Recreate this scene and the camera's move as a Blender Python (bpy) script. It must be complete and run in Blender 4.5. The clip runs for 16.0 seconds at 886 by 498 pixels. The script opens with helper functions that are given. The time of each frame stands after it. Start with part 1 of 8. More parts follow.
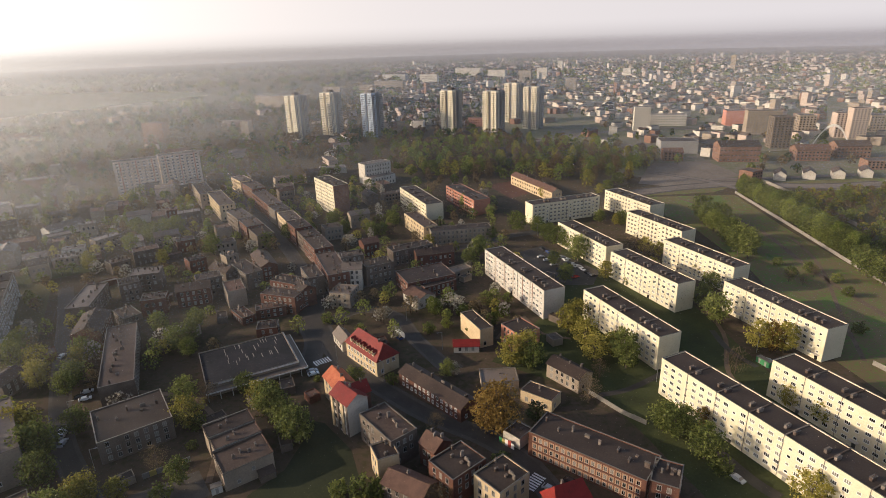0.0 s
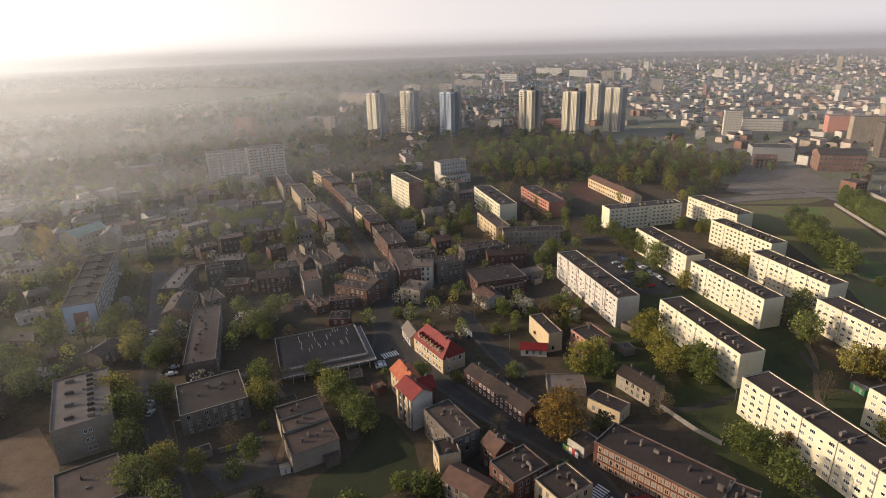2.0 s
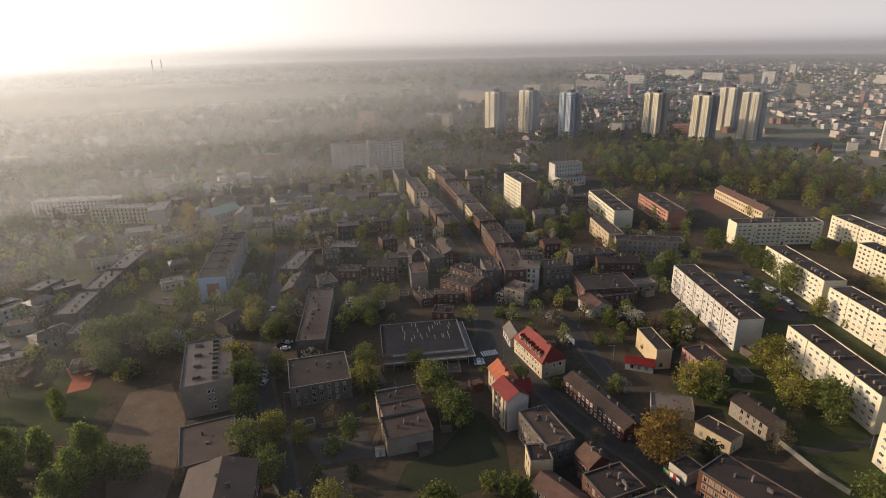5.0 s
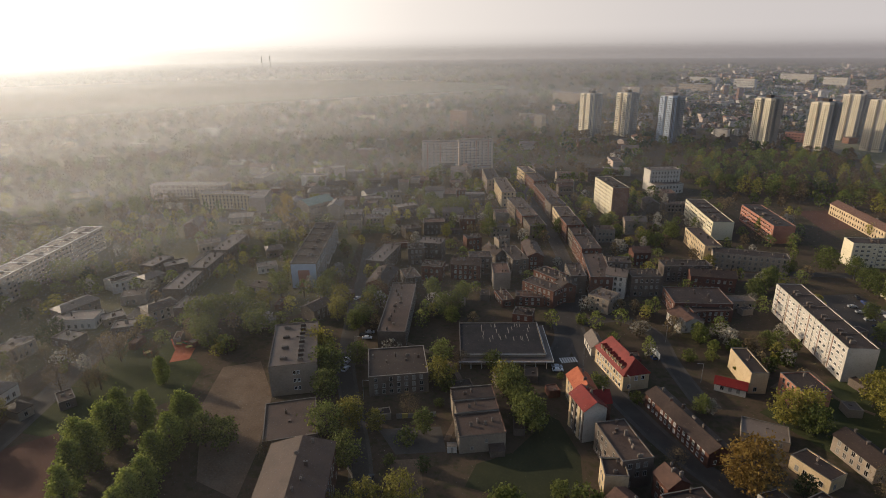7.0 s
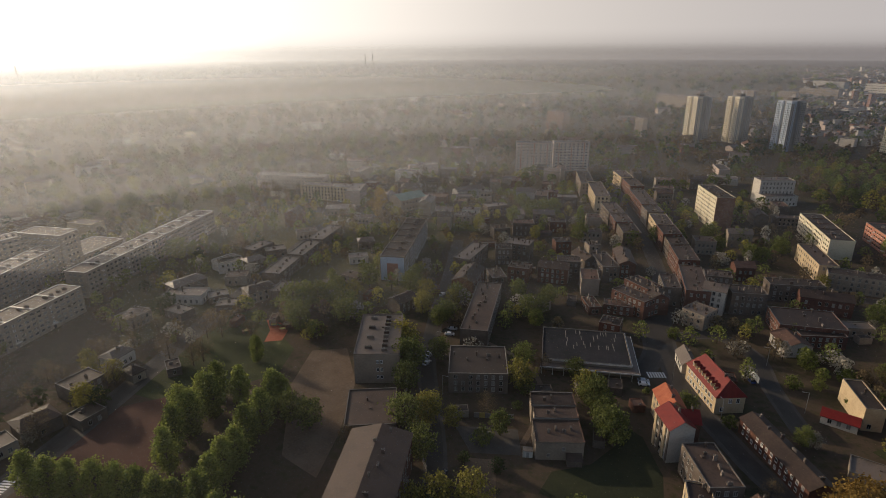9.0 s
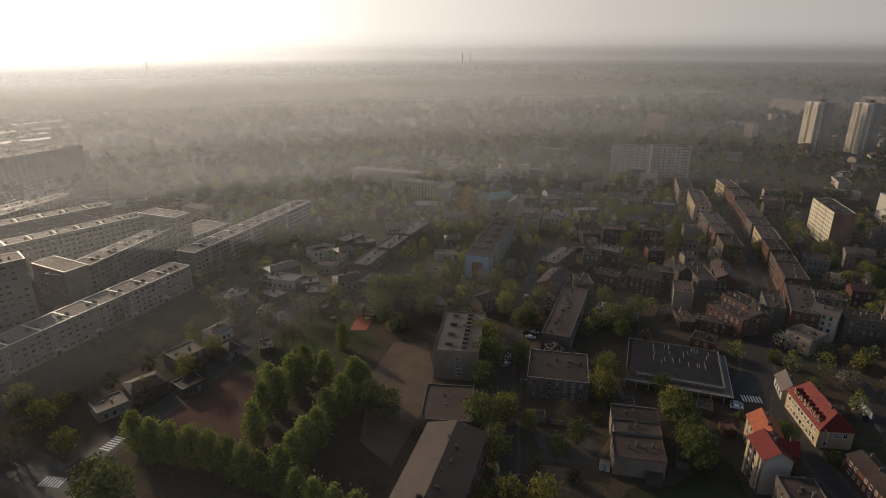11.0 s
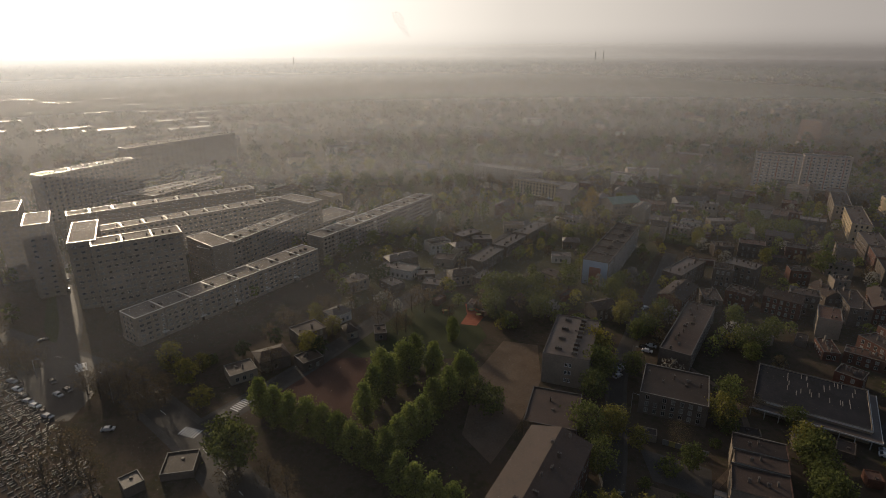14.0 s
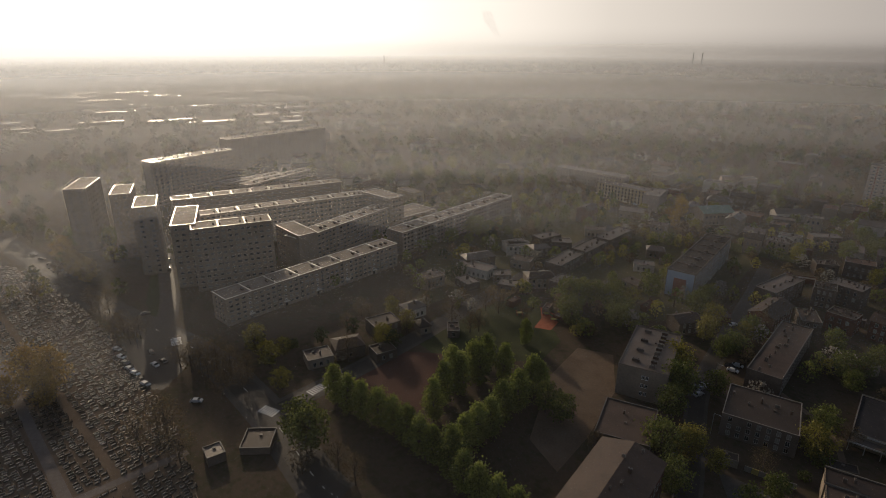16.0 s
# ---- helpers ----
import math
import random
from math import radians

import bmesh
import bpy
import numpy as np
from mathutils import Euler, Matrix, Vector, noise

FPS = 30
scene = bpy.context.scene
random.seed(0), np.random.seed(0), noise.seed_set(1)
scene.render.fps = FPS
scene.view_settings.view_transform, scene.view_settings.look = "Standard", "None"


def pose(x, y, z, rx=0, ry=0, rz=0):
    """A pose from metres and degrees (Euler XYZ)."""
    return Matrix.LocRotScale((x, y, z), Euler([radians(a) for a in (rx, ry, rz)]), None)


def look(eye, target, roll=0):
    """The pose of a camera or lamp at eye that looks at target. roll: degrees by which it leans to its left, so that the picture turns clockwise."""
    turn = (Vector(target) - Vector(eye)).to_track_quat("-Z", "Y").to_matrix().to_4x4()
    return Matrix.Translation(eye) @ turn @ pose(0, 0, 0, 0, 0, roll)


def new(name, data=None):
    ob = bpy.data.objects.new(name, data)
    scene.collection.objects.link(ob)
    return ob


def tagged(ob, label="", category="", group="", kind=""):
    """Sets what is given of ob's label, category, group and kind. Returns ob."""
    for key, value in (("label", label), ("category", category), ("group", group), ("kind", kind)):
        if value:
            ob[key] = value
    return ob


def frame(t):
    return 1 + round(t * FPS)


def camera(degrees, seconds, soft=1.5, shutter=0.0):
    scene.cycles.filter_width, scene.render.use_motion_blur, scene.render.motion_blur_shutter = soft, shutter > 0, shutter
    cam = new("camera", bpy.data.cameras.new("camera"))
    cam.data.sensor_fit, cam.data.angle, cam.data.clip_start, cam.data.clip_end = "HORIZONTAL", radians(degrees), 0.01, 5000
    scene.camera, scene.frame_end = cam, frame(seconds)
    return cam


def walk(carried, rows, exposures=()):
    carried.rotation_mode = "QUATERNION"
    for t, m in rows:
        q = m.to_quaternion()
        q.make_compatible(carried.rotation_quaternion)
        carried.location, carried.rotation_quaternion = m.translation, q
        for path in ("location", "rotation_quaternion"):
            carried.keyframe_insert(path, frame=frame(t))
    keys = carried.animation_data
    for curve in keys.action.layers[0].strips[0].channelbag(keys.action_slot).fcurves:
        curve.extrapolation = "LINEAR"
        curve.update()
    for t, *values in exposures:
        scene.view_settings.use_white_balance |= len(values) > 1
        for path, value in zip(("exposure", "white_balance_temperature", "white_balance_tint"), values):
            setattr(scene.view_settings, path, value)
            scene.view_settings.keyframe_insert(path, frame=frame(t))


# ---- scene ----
cam = camera(75.74, 16.0, soft=0.9)
EYE = 120.0
PATH = [
    (0.0, pose(0, 0, EYE, 69.77, 1.70, -0.50)),
    (0.5, pose(0, 0, EYE, 69.80, 1.63, 1.29)),
    (1.0, pose(0, 0, EYE, 69.82, 1.56, 3.25)),
    (1.5, pose(0, 0, EYE, 69.88, 1.58, 5.27)),
    (2.0, pose(0, 0, EYE, 69.93, 1.59, 7.19)),
    (2.5, pose(0, 0, EYE, 69.97, 1.53, 8.91)),
    (3.0, pose(0, 0, EYE, 69.99, 1.46, 10.66)),
    (3.5, pose(0, 0, EYE, 70.03, 1.34, 12.59)),
    (4.0, pose(0, 0, EYE, 70.05, 1.25, 14.61)),
    (6.5, pose(0, 0, EYE, 70.16, 0.78, 25.57)),
    (7.0, pose(0, 0, EYE, 70.17, 0.64, 27.94)),
    (7.5, pose(0, 0, EYE, 70.17, 0.53, 30.31)),
    (8.0, pose(0, 0, EYE, 70.17, 0.46, 32.64)),
    (8.5, pose(0, 0, EYE, 70.17, 0.37, 35.02)),
    (9.0, pose(0, 0, EYE, 70.18, 0.33, 37.38)),
    (11.5, pose(0, 0, EYE, 70.12, 0.04, 48.82)),
    (12.0, pose(0, 0, EYE, 70.09, 0.10, 50.95)),
    (12.5, pose(0, 0, EYE, 70.03, 0.16, 53.05)),
    (13.0, pose(0, 0, EYE, 69.99, 0.13, 55.07)),
    (13.5, pose(0, 0, EYE, 69.97, 0.07, 57.05)),
    (14.0, pose(0, 0, EYE, 69.95, 0.01, 59.00)),
    (14.5, pose(0, 0, EYE, 69.94, -0.08, 60.95)),
    (15.0, pose(0, 0, EYE, 69.92, -0.15, 63.20)),
    (15.5, pose(0, 0, EYE, 69.88, -0.27, 65.45)),
    (16.0, pose(0, 0, EYE, 69.86, -0.32, 67.40)),
]
EXPOSURES = [(0.0, 0.3, 6600, 13), (4.0, 0.17, 6650, 13), (7.0, -0.14, 6700, 12), (9.0, -0.44, 6700, 12), (12.5, -0.95, 6720, 12), (16.0, -1.13, 6850, 13)]
walk(cam, PATH, EXPOSURES)

# ---- sky and sun ----
SUN_TURN, SUN_RISE = 93.5, 18.0
world = bpy.data.worlds.new("hazy_sky")
scene.world = world
world.use_nodes = True
wn = world.node_tree
sky = wn.nodes.new("ShaderNodeTexSky")
sky.sky_type = "NISHITA"
sky.sun_disc = False
sky.sun_elevation = radians(SUN_RISE)
sky.sun_rotation = radians(-SUN_TURN)
sky.altitude = 280
sky.air_density = 1.0
sky.dust_density = 3.0
sky.ozone_density = 1.0
wn.links.new(sky.outputs["Color"], wn.nodes["Background"].inputs["Color"])
wn.nodes["Background"].inputs["Strength"].default_value = 0.15

sun_data = bpy.data.lights.new("sun", "SUN")
sun_data.energy = 4.2
sun_data.angle = radians(0.6)
sun_data.color = (1.0, 0.84, 0.62)
sun_lamp = new("sun", sun_data)
sun_lamp.matrix_world = look((-300 * math.sin(radians(SUN_TURN)), 300 * math.cos(radians(SUN_TURN)), 300 * math.tan(radians(SUN_RISE))), (0, 0, 0))

# ---- materials ----
def material(name, stops, scale=0.3, fine=4.0, rough=0.85, bump=0.0, bump_scale=8.0, metal=0.0, island=0.0, object_vary=0.0, stretch=(1, 1, 1), spec=0.3):
    """stops: colours from dark to light, mixed by two noises; scale and fine in cycles a metre."""
    m = bpy.data.materials.new(name)
    m.use_nodes = True
    nt = m.node_tree
    bs = nt.nodes["Principled BSDF"]
    bs.inputs["Roughness"].default_value = rough
    bs.inputs["Metallic"].default_value = metal
    bs.inputs["Specular IOR Level"].default_value = spec
    geo = nt.nodes.new("ShaderNodeNewGeometry")
    mp = nt.nodes.new("ShaderNodeMapping")
    mp.inputs["Scale"].default_value = stretch
    nt.links.new(geo.outputs["Position"], mp.inputs["Vector"])
    total = None
    for sc, det in ((scale, 4.0), (fine, 3.0)):
        nz = nt.nodes.new("ShaderNodeTexNoise")
        nz.inputs["Scale"].default_value = sc
        nz.inputs["Detail"].default_value = det
        nz.inputs["Roughness"].default_value = 0.6
        nt.links.new(mp.outputs["Vector"], nz.inputs["Vector"])
        if total is None:
            total = nz.outputs["Fac"]
        else:
            mx = nt.nodes.new("ShaderNodeMix")
            mx.inputs["Factor"].default_value = 0.42
            nt.links.new(total, mx.inputs["A"])
            nt.links.new(nz.outputs["Fac"], mx.inputs["B"])
            total = mx.outputs["Result"]
    for amount, node, out in ((object_vary, "ShaderNodeObjectInfo", "Random"), (island, None, "Random Per Island")):
        if amount:
            src = (nt.nodes.new(node) if node else geo).outputs[out]
            ma = nt.nodes.new("ShaderNodeMath")
            ma.operation = "MULTIPLY_ADD"
            ma.inputs[1].default_value = amount
            nt.links.new(src, ma.inputs[0])
            nt.links.new(total, ma.inputs[2])
            sb = nt.nodes.new("ShaderNodeMath")
            sb.operation = "SUBTRACT"
            sb.inputs[1].default_value = amount / 2
            nt.links.new(ma.outputs[0], sb.inputs[0])
            total = sb.outputs[0]
    ramp = nt.nodes.new("ShaderNodeValToRGB")
    cr = ramp.color_ramp
    n = len(stops)
    while len(cr.elements) < n:
        cr.elements.new(0.5)
    for i, c in enumerate(stops):
        cr.elements[i].position = 0.3 + 0.4 * i / max(1, n - 1)
        cr.elements[i].color = (*c, 1)
    nt.links.new(total, ramp.inputs["Fac"])
    nt.links.new(ramp.outputs["Color"], bs.inputs["Base Color"])
    if bump:
        bz = nt.nodes.new("ShaderNodeTexNoise")
        bz.inputs["Scale"].default_value = bump_scale
        bz.inputs["Detail"].default_value = 5.0
        nt.links.new(geo.outputs["Position"], bz.inputs["Vector"])
        bp = nt.nodes.new("ShaderNodeBump")
        bp.inputs["Strength"].default_value = bump
        bp.inputs["Distance"].default_value = 0.1
        nt.links.new(bz.outputs["Fac"], bp.inputs["Height"])
        nt.links.new(bp.outputs["Normal"], bs.inputs["Normal"])
    return m


MAT = {}
MAT["ground"] = material("meadow_and_soil", [(0.038, 0.026, 0.018), (0.046, 0.041, 0.018), (0.076, 0.052, 0.036), (0.047, 0.043, 0.019), (0.05, 0.036, 0.022)], 0.035, 0.4, 0.95, 0.6, 0.8, spec=0.2)
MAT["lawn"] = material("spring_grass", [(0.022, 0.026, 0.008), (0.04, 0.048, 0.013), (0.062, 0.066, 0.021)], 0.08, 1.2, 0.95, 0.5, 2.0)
# darkened copy of the lawn: the garden's shade is put into its colour
MAT["shade_painted_lawn"] = material("garden_grass_with_painted_shade", [(0.014, 0.016, 0.006), (0.024, 0.029, 0.01), (0.038, 0.04, 0.015)], 0.09, 1.2, 0.95, 0.5, 2.0)
MAT["sand"] = material("trodden_sandy_soil", [(0.08, 0.054, 0.037), (0.13, 0.092, 0.063), (0.175, 0.126, 0.088)], 0.12, 1.5, 0.95, 0.4, 2.0, spec=0.2)
MAT["asphalt"] = material("worn_asphalt", [(0.035, 0.029, 0.026), (0.050, 0.043, 0.037), (0.068, 0.059, 0.052)], 0.15, 3.0, 0.65, 0.1, 6.0, spec=0.2)
MAT["paving"] = material("concrete_paving", [(0.052, 0.045, 0.039), (0.076, 0.067, 0.059), (0.105, 0.094, 0.084)], 0.2, 3.0, 0.85, 0.2, 5.0, spec=0.2)
MAT["paint"] = material("road_paint", [(0.55, 0.55, 0.53), (0.75, 0.75, 0.73)], 0.8, 6.0, 0.6)
MAT["clay"] = material("red_clay_pitch", [(0.075, 0.036, 0.026), (0.11, 0.055, 0.04)], 0.1, 1.0, 0.95, spec=0.2)
MAT["white_wall"] = material("cream_painted_concrete", [(0.48, 0.42, 0.295), (0.57, 0.505, 0.36), (0.63, 0.565, 0.42)], 0.10, 1.5, 0.85, 0.15, 4.0)
MAT["grey_wall"] = material("grey_render", [(0.19, 0.15, 0.112), (0.25, 0.2, 0.152), (0.31, 0.252, 0.195)], 0.15, 1.6, 0.9, 0.2, 4.0)
MAT["pale_wall"] = material("pale_render", [(0.36, 0.325, 0.275), (0.45, 0.41, 0.355), (0.53, 0.485, 0.425)], 0.15, 1.6, 0.9, 0.2, 4.0)
MAT["ochre_wall"] = material("ochre_render", [(0.36, 0.27, 0.16), (0.45, 0.345, 0.215), (0.51, 0.4, 0.26)], 0.2, 1.6, 0.9, 0.2, 4.0)
MAT["pink_wall"] = material("salmon_render", [(0.26, 0.11, 0.072), (0.33, 0.145, 0.097), (0.38, 0.18, 0.125)], 0.2, 1.6, 0.9, 0.2, 4.0)
MAT["blue_wall"] = material("pale_blue_render", [(0.34, 0.39, 0.46), (0.43, 0.485, 0.56)], 0.2, 1.6, 0.9, 0.2, 4.0)
MAT["brick_wall"] = material("sooty_red_brick", [(0.05, 0.021, 0.014), (0.1, 0.042, 0.028), (0.155, 0.07, 0.047)], 0.25, 5.0, 0.9, 0.3, 8.0)
MAT["brown_wall"] = material("soot_brown_render", [(0.068, 0.051, 0.040), (0.115, 0.089, 0.071), (0.162, 0.128, 0.102)], 0.25, 3.0, 0.9, 0.3, 6.0)
MAT["tower_wall"] = material("beige_concrete_panels", [(0.50, 0.44, 0.32), (0.62, 0.55, 0.42), (0.68, 0.62, 0.48)], 0.1, 0.8, 0.85)
MAT["twin_wall"] = material("pinkish_pale_panels", [(0.31, 0.245, 0.2), (0.38, 0.3, 0.25), (0.43, 0.35, 0.295)], 0.06, 0.5, 0.85)
MAT["slab_wall"] = material("pinkish_grey_panels", [(0.34, 0.26, 0.215), (0.40, 0.315, 0.265), (0.46, 0.37, 0.315)], 0.06, 0.5, 0.85)
# red brick paled to imitate distance haze in its colour; near strips reuse it
MAT["old_brick"] = material("haze_paled_brick", [(0.11, 0.055, 0.038), (0.17, 0.092, 0.064), (0.24, 0.145, 0.105)], 0.08, 0.8, 0.9)
MAT["hall_red"] = material("orange_red_cladding", [(0.42, 0.17, 0.12), (0.5, 0.22, 0.16)], 0.08, 0.8, 0.8)
MAT["bright_coping"] = material("bright_sheet_metal_edge", [(0.6, 0.58, 0.54), (0.74, 0.71, 0.66)], 0.4, 3.0, 0.3, metal=0.85, spec=0.6)
MAT["estate_roof"] = material("pale_brown_roofing", [(0.13, 0.10, 0.077), (0.19, 0.152, 0.12), (0.25, 0.205, 0.165)], 0.06, 0.9, 0.72, 0.2, 4.0, spec=0.25)
MAT["square_paving"] = material("dusty_pale_paving", [(0.1, 0.08, 0.064), (0.15, 0.122, 0.1), (0.2, 0.165, 0.138)], 0.03, 0.4, 0.85)
MAT["dusty_asphalt"] = material("dusty_pale_asphalt", [(0.10, 0.08, 0.068), (0.14, 0.115, 0.1), (0.19, 0.16, 0.14)], 0.05, 0.8, 0.85)
MAT["town_ground"] = material("dusty_town_streets", [(0.07, 0.085, 0.035), (0.15, 0.128, 0.105), (0.1, 0.105, 0.05), (0.24, 0.205, 0.175)], 0.02, 0.15, 0.9)
MAT["green_sheet"] = material("pale_green_copper_sheet", [(0.16, 0.22, 0.17), (0.24, 0.31, 0.25)], 0.3, 2.0, 0.6)
MAT["tower_dark"] = material("grey_panels_and_tower_shade", [(0.22, 0.21, 0.20), (0.28, 0.27, 0.26)], 0.1, 0.8, 0.85)
MAT["bitumen"] = material("weathered_bitumen", [(0.026, 0.018, 0.014), (0.04, 0.028, 0.022), (0.06, 0.044, 0.035)], 0.12, 1.8, 0.68, 0.15, 5.0, spec=0.25)
MAT["felt"] = material("brownish_roofing_felt", [(0.027, 0.017, 0.013), (0.05, 0.032, 0.024), (0.08, 0.053, 0.04)], 0.15, 1.6, 0.64, 0.15, 5.0, object_vary=0.4, spec=0.28)
MAT["pale_roof"] = material("pale_grey_roofing", [(0.07, 0.051, 0.04), (0.108, 0.081, 0.064), (0.146, 0.112, 0.09)], 0.15, 1.4, 0.55, 0.12, 5.0, object_vary=0.3, spec=0.45)
MAT["red_tile"] = material("bright_red_tiles", [(0.09, 0.006, 0.004), (0.155, 0.009, 0.006), (0.2, 0.014, 0.009)], 0.5, 5.0, 0.6, 0.4, 9.0)
MAT["orange_tile"] = material("orange_clay_tiles", [(0.24, 0.055, 0.022), (0.35, 0.09, 0.038), (0.42, 0.13, 0.058)], 0.5, 5.0, 0.7, 0.4, 9.0)
MAT["brown_tile"] = material("old_brown_red_tiles", [(0.06, 0.032, 0.023), (0.1, 0.053, 0.038), (0.14, 0.08, 0.058)], 0.5, 5.0, 0.8, 0.4, 9.0, object_vary=0.2)
MAT["parapet"] = material("pale_sheet_metal_coping", [(0.55, 0.52, 0.48), (0.68, 0.65, 0.60)], 0.4, 3.0, 0.4, metal=0.3)
MAT["chimney"] = material("grey_plastered_chimney", [(0.07, 0.045, 0.035), (0.11, 0.085, 0.07), (0.19, 0.155, 0.13)], 0.5, 4.0, 0.9, object_vary=0.5)
MAT["frame"] = material("white_window_frame", [(0.66, 0.66, 0.64), (0.78, 0.78, 0.76)], 1.0, 5.0, 0.5)
MAT["glass"] = material("dark_window_glass", [(0.012, 0.012, 0.013), (0.03, 0.029, 0.028), (0.075, 0.07, 0.064), (0.2, 0.185, 0.165)], 0.3, 0.8, 0.12, object_vary=0.7, spec=0.5)
MAT["bark"] = material("grey_brown_bark", [(0.06, 0.045, 0.035), (0.12, 0.095, 0.075)], 0.8, 8.0, 0.95)
MAT["slate_roof"] = material("blue_grey_roof_sheet", [(0.014, 0.014, 0.016), (0.024, 0.024, 0.028), (0.036, 0.035, 0.039)], 0.12, 1.2, 0.88, 0.15, 4.0, spec=0.1)
MAT["tyre"] = material("black_rubber", [(0.015, 0.015, 0.015), (0.03, 0.03, 0.03)], 1.0, 6.0, 0.9)
for c_name, c_rgb in (("white", (0.75, 0.75, 0.74)), ("silver", (0.40, 0.41, 0.42)), ("dark", (0.03, 0.03, 0.035)), ("red", (0.45, 0.02, 0.02)), ("blue", (0.03, 0.05, 0.14))):
    MAT["car_" + c_name] = material(c_name + "_car_paint", [tuple(0.9 * v for v in c_rgb), c_rgb], 0.5, 3.0, 0.25, spec=0.6)
MAT["granite"] = material("polished_grave_granite", [(0.01, 0.009, 0.008), (0.03, 0.026, 0.023), (0.14, 0.12, 0.105), (0.32, 0.28, 0.24)], 0.5, 4.0, 0.24, island=1.0, object_vary=1.0, spec=0.75)
MAT["hall_roof"] = material("shiny_sheet_roof", [(0.45, 0.44, 0.42), (0.62, 0.60, 0.57)], 0.05, 0.5, 0.35, metal=0.6)
MAT["concrete"] = material("weathered_concrete", [(0.17, 0.15, 0.13), (0.27, 0.245, 0.215)], 0.4, 3.0, 0.9, 0.2, 6.0)
MAT["steel"] = material("galvanised_steel", [(0.25, 0.25, 0.25), (0.35, 0.35, 0.35)], 0.6, 4.0, 0.5, metal=0.7)
MAT["dull_coping"] = material("dull_zinc_edge", [(0.09, 0.08, 0.07), (0.17, 0.155, 0.14)], 0.4, 3.0, 0.6, metal=0.1)
MAT["dull_frame"] = material("dull_window_frame", [(0.26, 0.24, 0.22), (0.36, 0.34, 0.31)], 1.0, 5.0, 0.6)
MAT["dry_meadow"] = material("pale_dry_grass", [(0.045, 0.042, 0.019), (0.075, 0.068, 0.03), (0.12, 0.098, 0.055)], 0.05, 0.6, 0.95, 0.5, 1.5)
MAT["meadow"] = material("sunlit_rough_grass", [(0.05, 0.078, 0.016), (0.085, 0.13, 0.026), (0.13, 0.09, 0.05), (0.09, 0.14, 0.028), (0.065, 0.098, 0.02)], 0.04, 0.5, 0.95, 0.6, 1.0)
MAT["sign_yellow"] = material("yellow_painted_board", [(0.34, 0.27, 0.08), (0.42, 0.33, 0.10)], 0.8, 5.0, 0.6)
MAT["sign_green"] = material("green_painted_sheet", [(0.03, 0.16, 0.06), (0.05, 0.22, 0.09)], 0.8, 5.0, 0.5)
MAT["sign_red"] = material("red_painted_board", [(0.30, 0.05, 0.04), (0.37, 0.07, 0.05)], 0.8, 5.0, 0.5)
MAT["pale_brick"] = material("pale_brick_surround", [(0.26, 0.15, 0.095), (0.38, 0.235, 0.155)], 0.8, 5.0, 0.9)

# ---- building helpers ----
class Form:
    """Collects faces with their materials and turns them into one mesh."""

    def __init__(self, *mats):
        self.v, self.f, self.m, self.mats = [], [], [], mats

    def face(self, pts, mat=0):
        n = len(self.v)
        self.v.extend(pts)
        self.f.append(tuple(range(n, n + len(pts))))
        self.m.append(mat)

    def box(self, x0, x1, y0, y1, z0, z1, mat=0, bottom=False, top=True):
        a, b, c, d = (x0, y0), (x1, y0), (x1, y1), (x0, y1)
        for p, q in ((a, b), (b, c), (c, d), (d, a)):
            self.face([(*p, z0), (*q, z0), (*q, z1), (*p, z1)], mat)
        if top:
            self.face([(*a, z1), (*b, z1), (*c, z1), (*d, z1)], mat)
        if bottom:
            self.face([(*d, z0), (*c, z0), (*b, z0), (*a, z0)], mat)

    def mesh(self, name):
        me = bpy.data.meshes.new(name)
        me.from_pydata(self.v, [], self.f)
        for m in self.mats:
            me.materials.append(MAT[m] if isinstance(m, str) else m)
        me.polygons.foreach_set("material_index", self.m)
        me.update()
        return me


def part(name, form, parent, label="", at=None):
    ob = new(name, form.mesh(name) if isinstance(form, Form) else form)
    ob.parent = parent
    if at is not None:
        ob.matrix_basis = at
    return tagged(ob, label)


def thing(name, m, label, category, group="", kind=""):
    ob = new(name)
    ob.matrix_basis = m
    ob.empty_display_size = 1.0
    return tagged(ob, label, category, group, kind)


FOOT = []          # plan of what is built: x, y, half length, half width, turn
SHARED = {}


def free(x, y, gap=1.0):
    for fx, fy, hl, hw, c, s in FOOT:
        dx, dy = x - fx, y - fy
        if abs(dx * c + dy * s) < hl + gap and abs(dy * c - dx * s) < hw + gap:
            return False
    return True


def occupy(x, y, length, width, turn):
    FOOT.append((x, y, length / 2, width / 2, math.cos(radians(turn)), math.sin(radians(turn))))


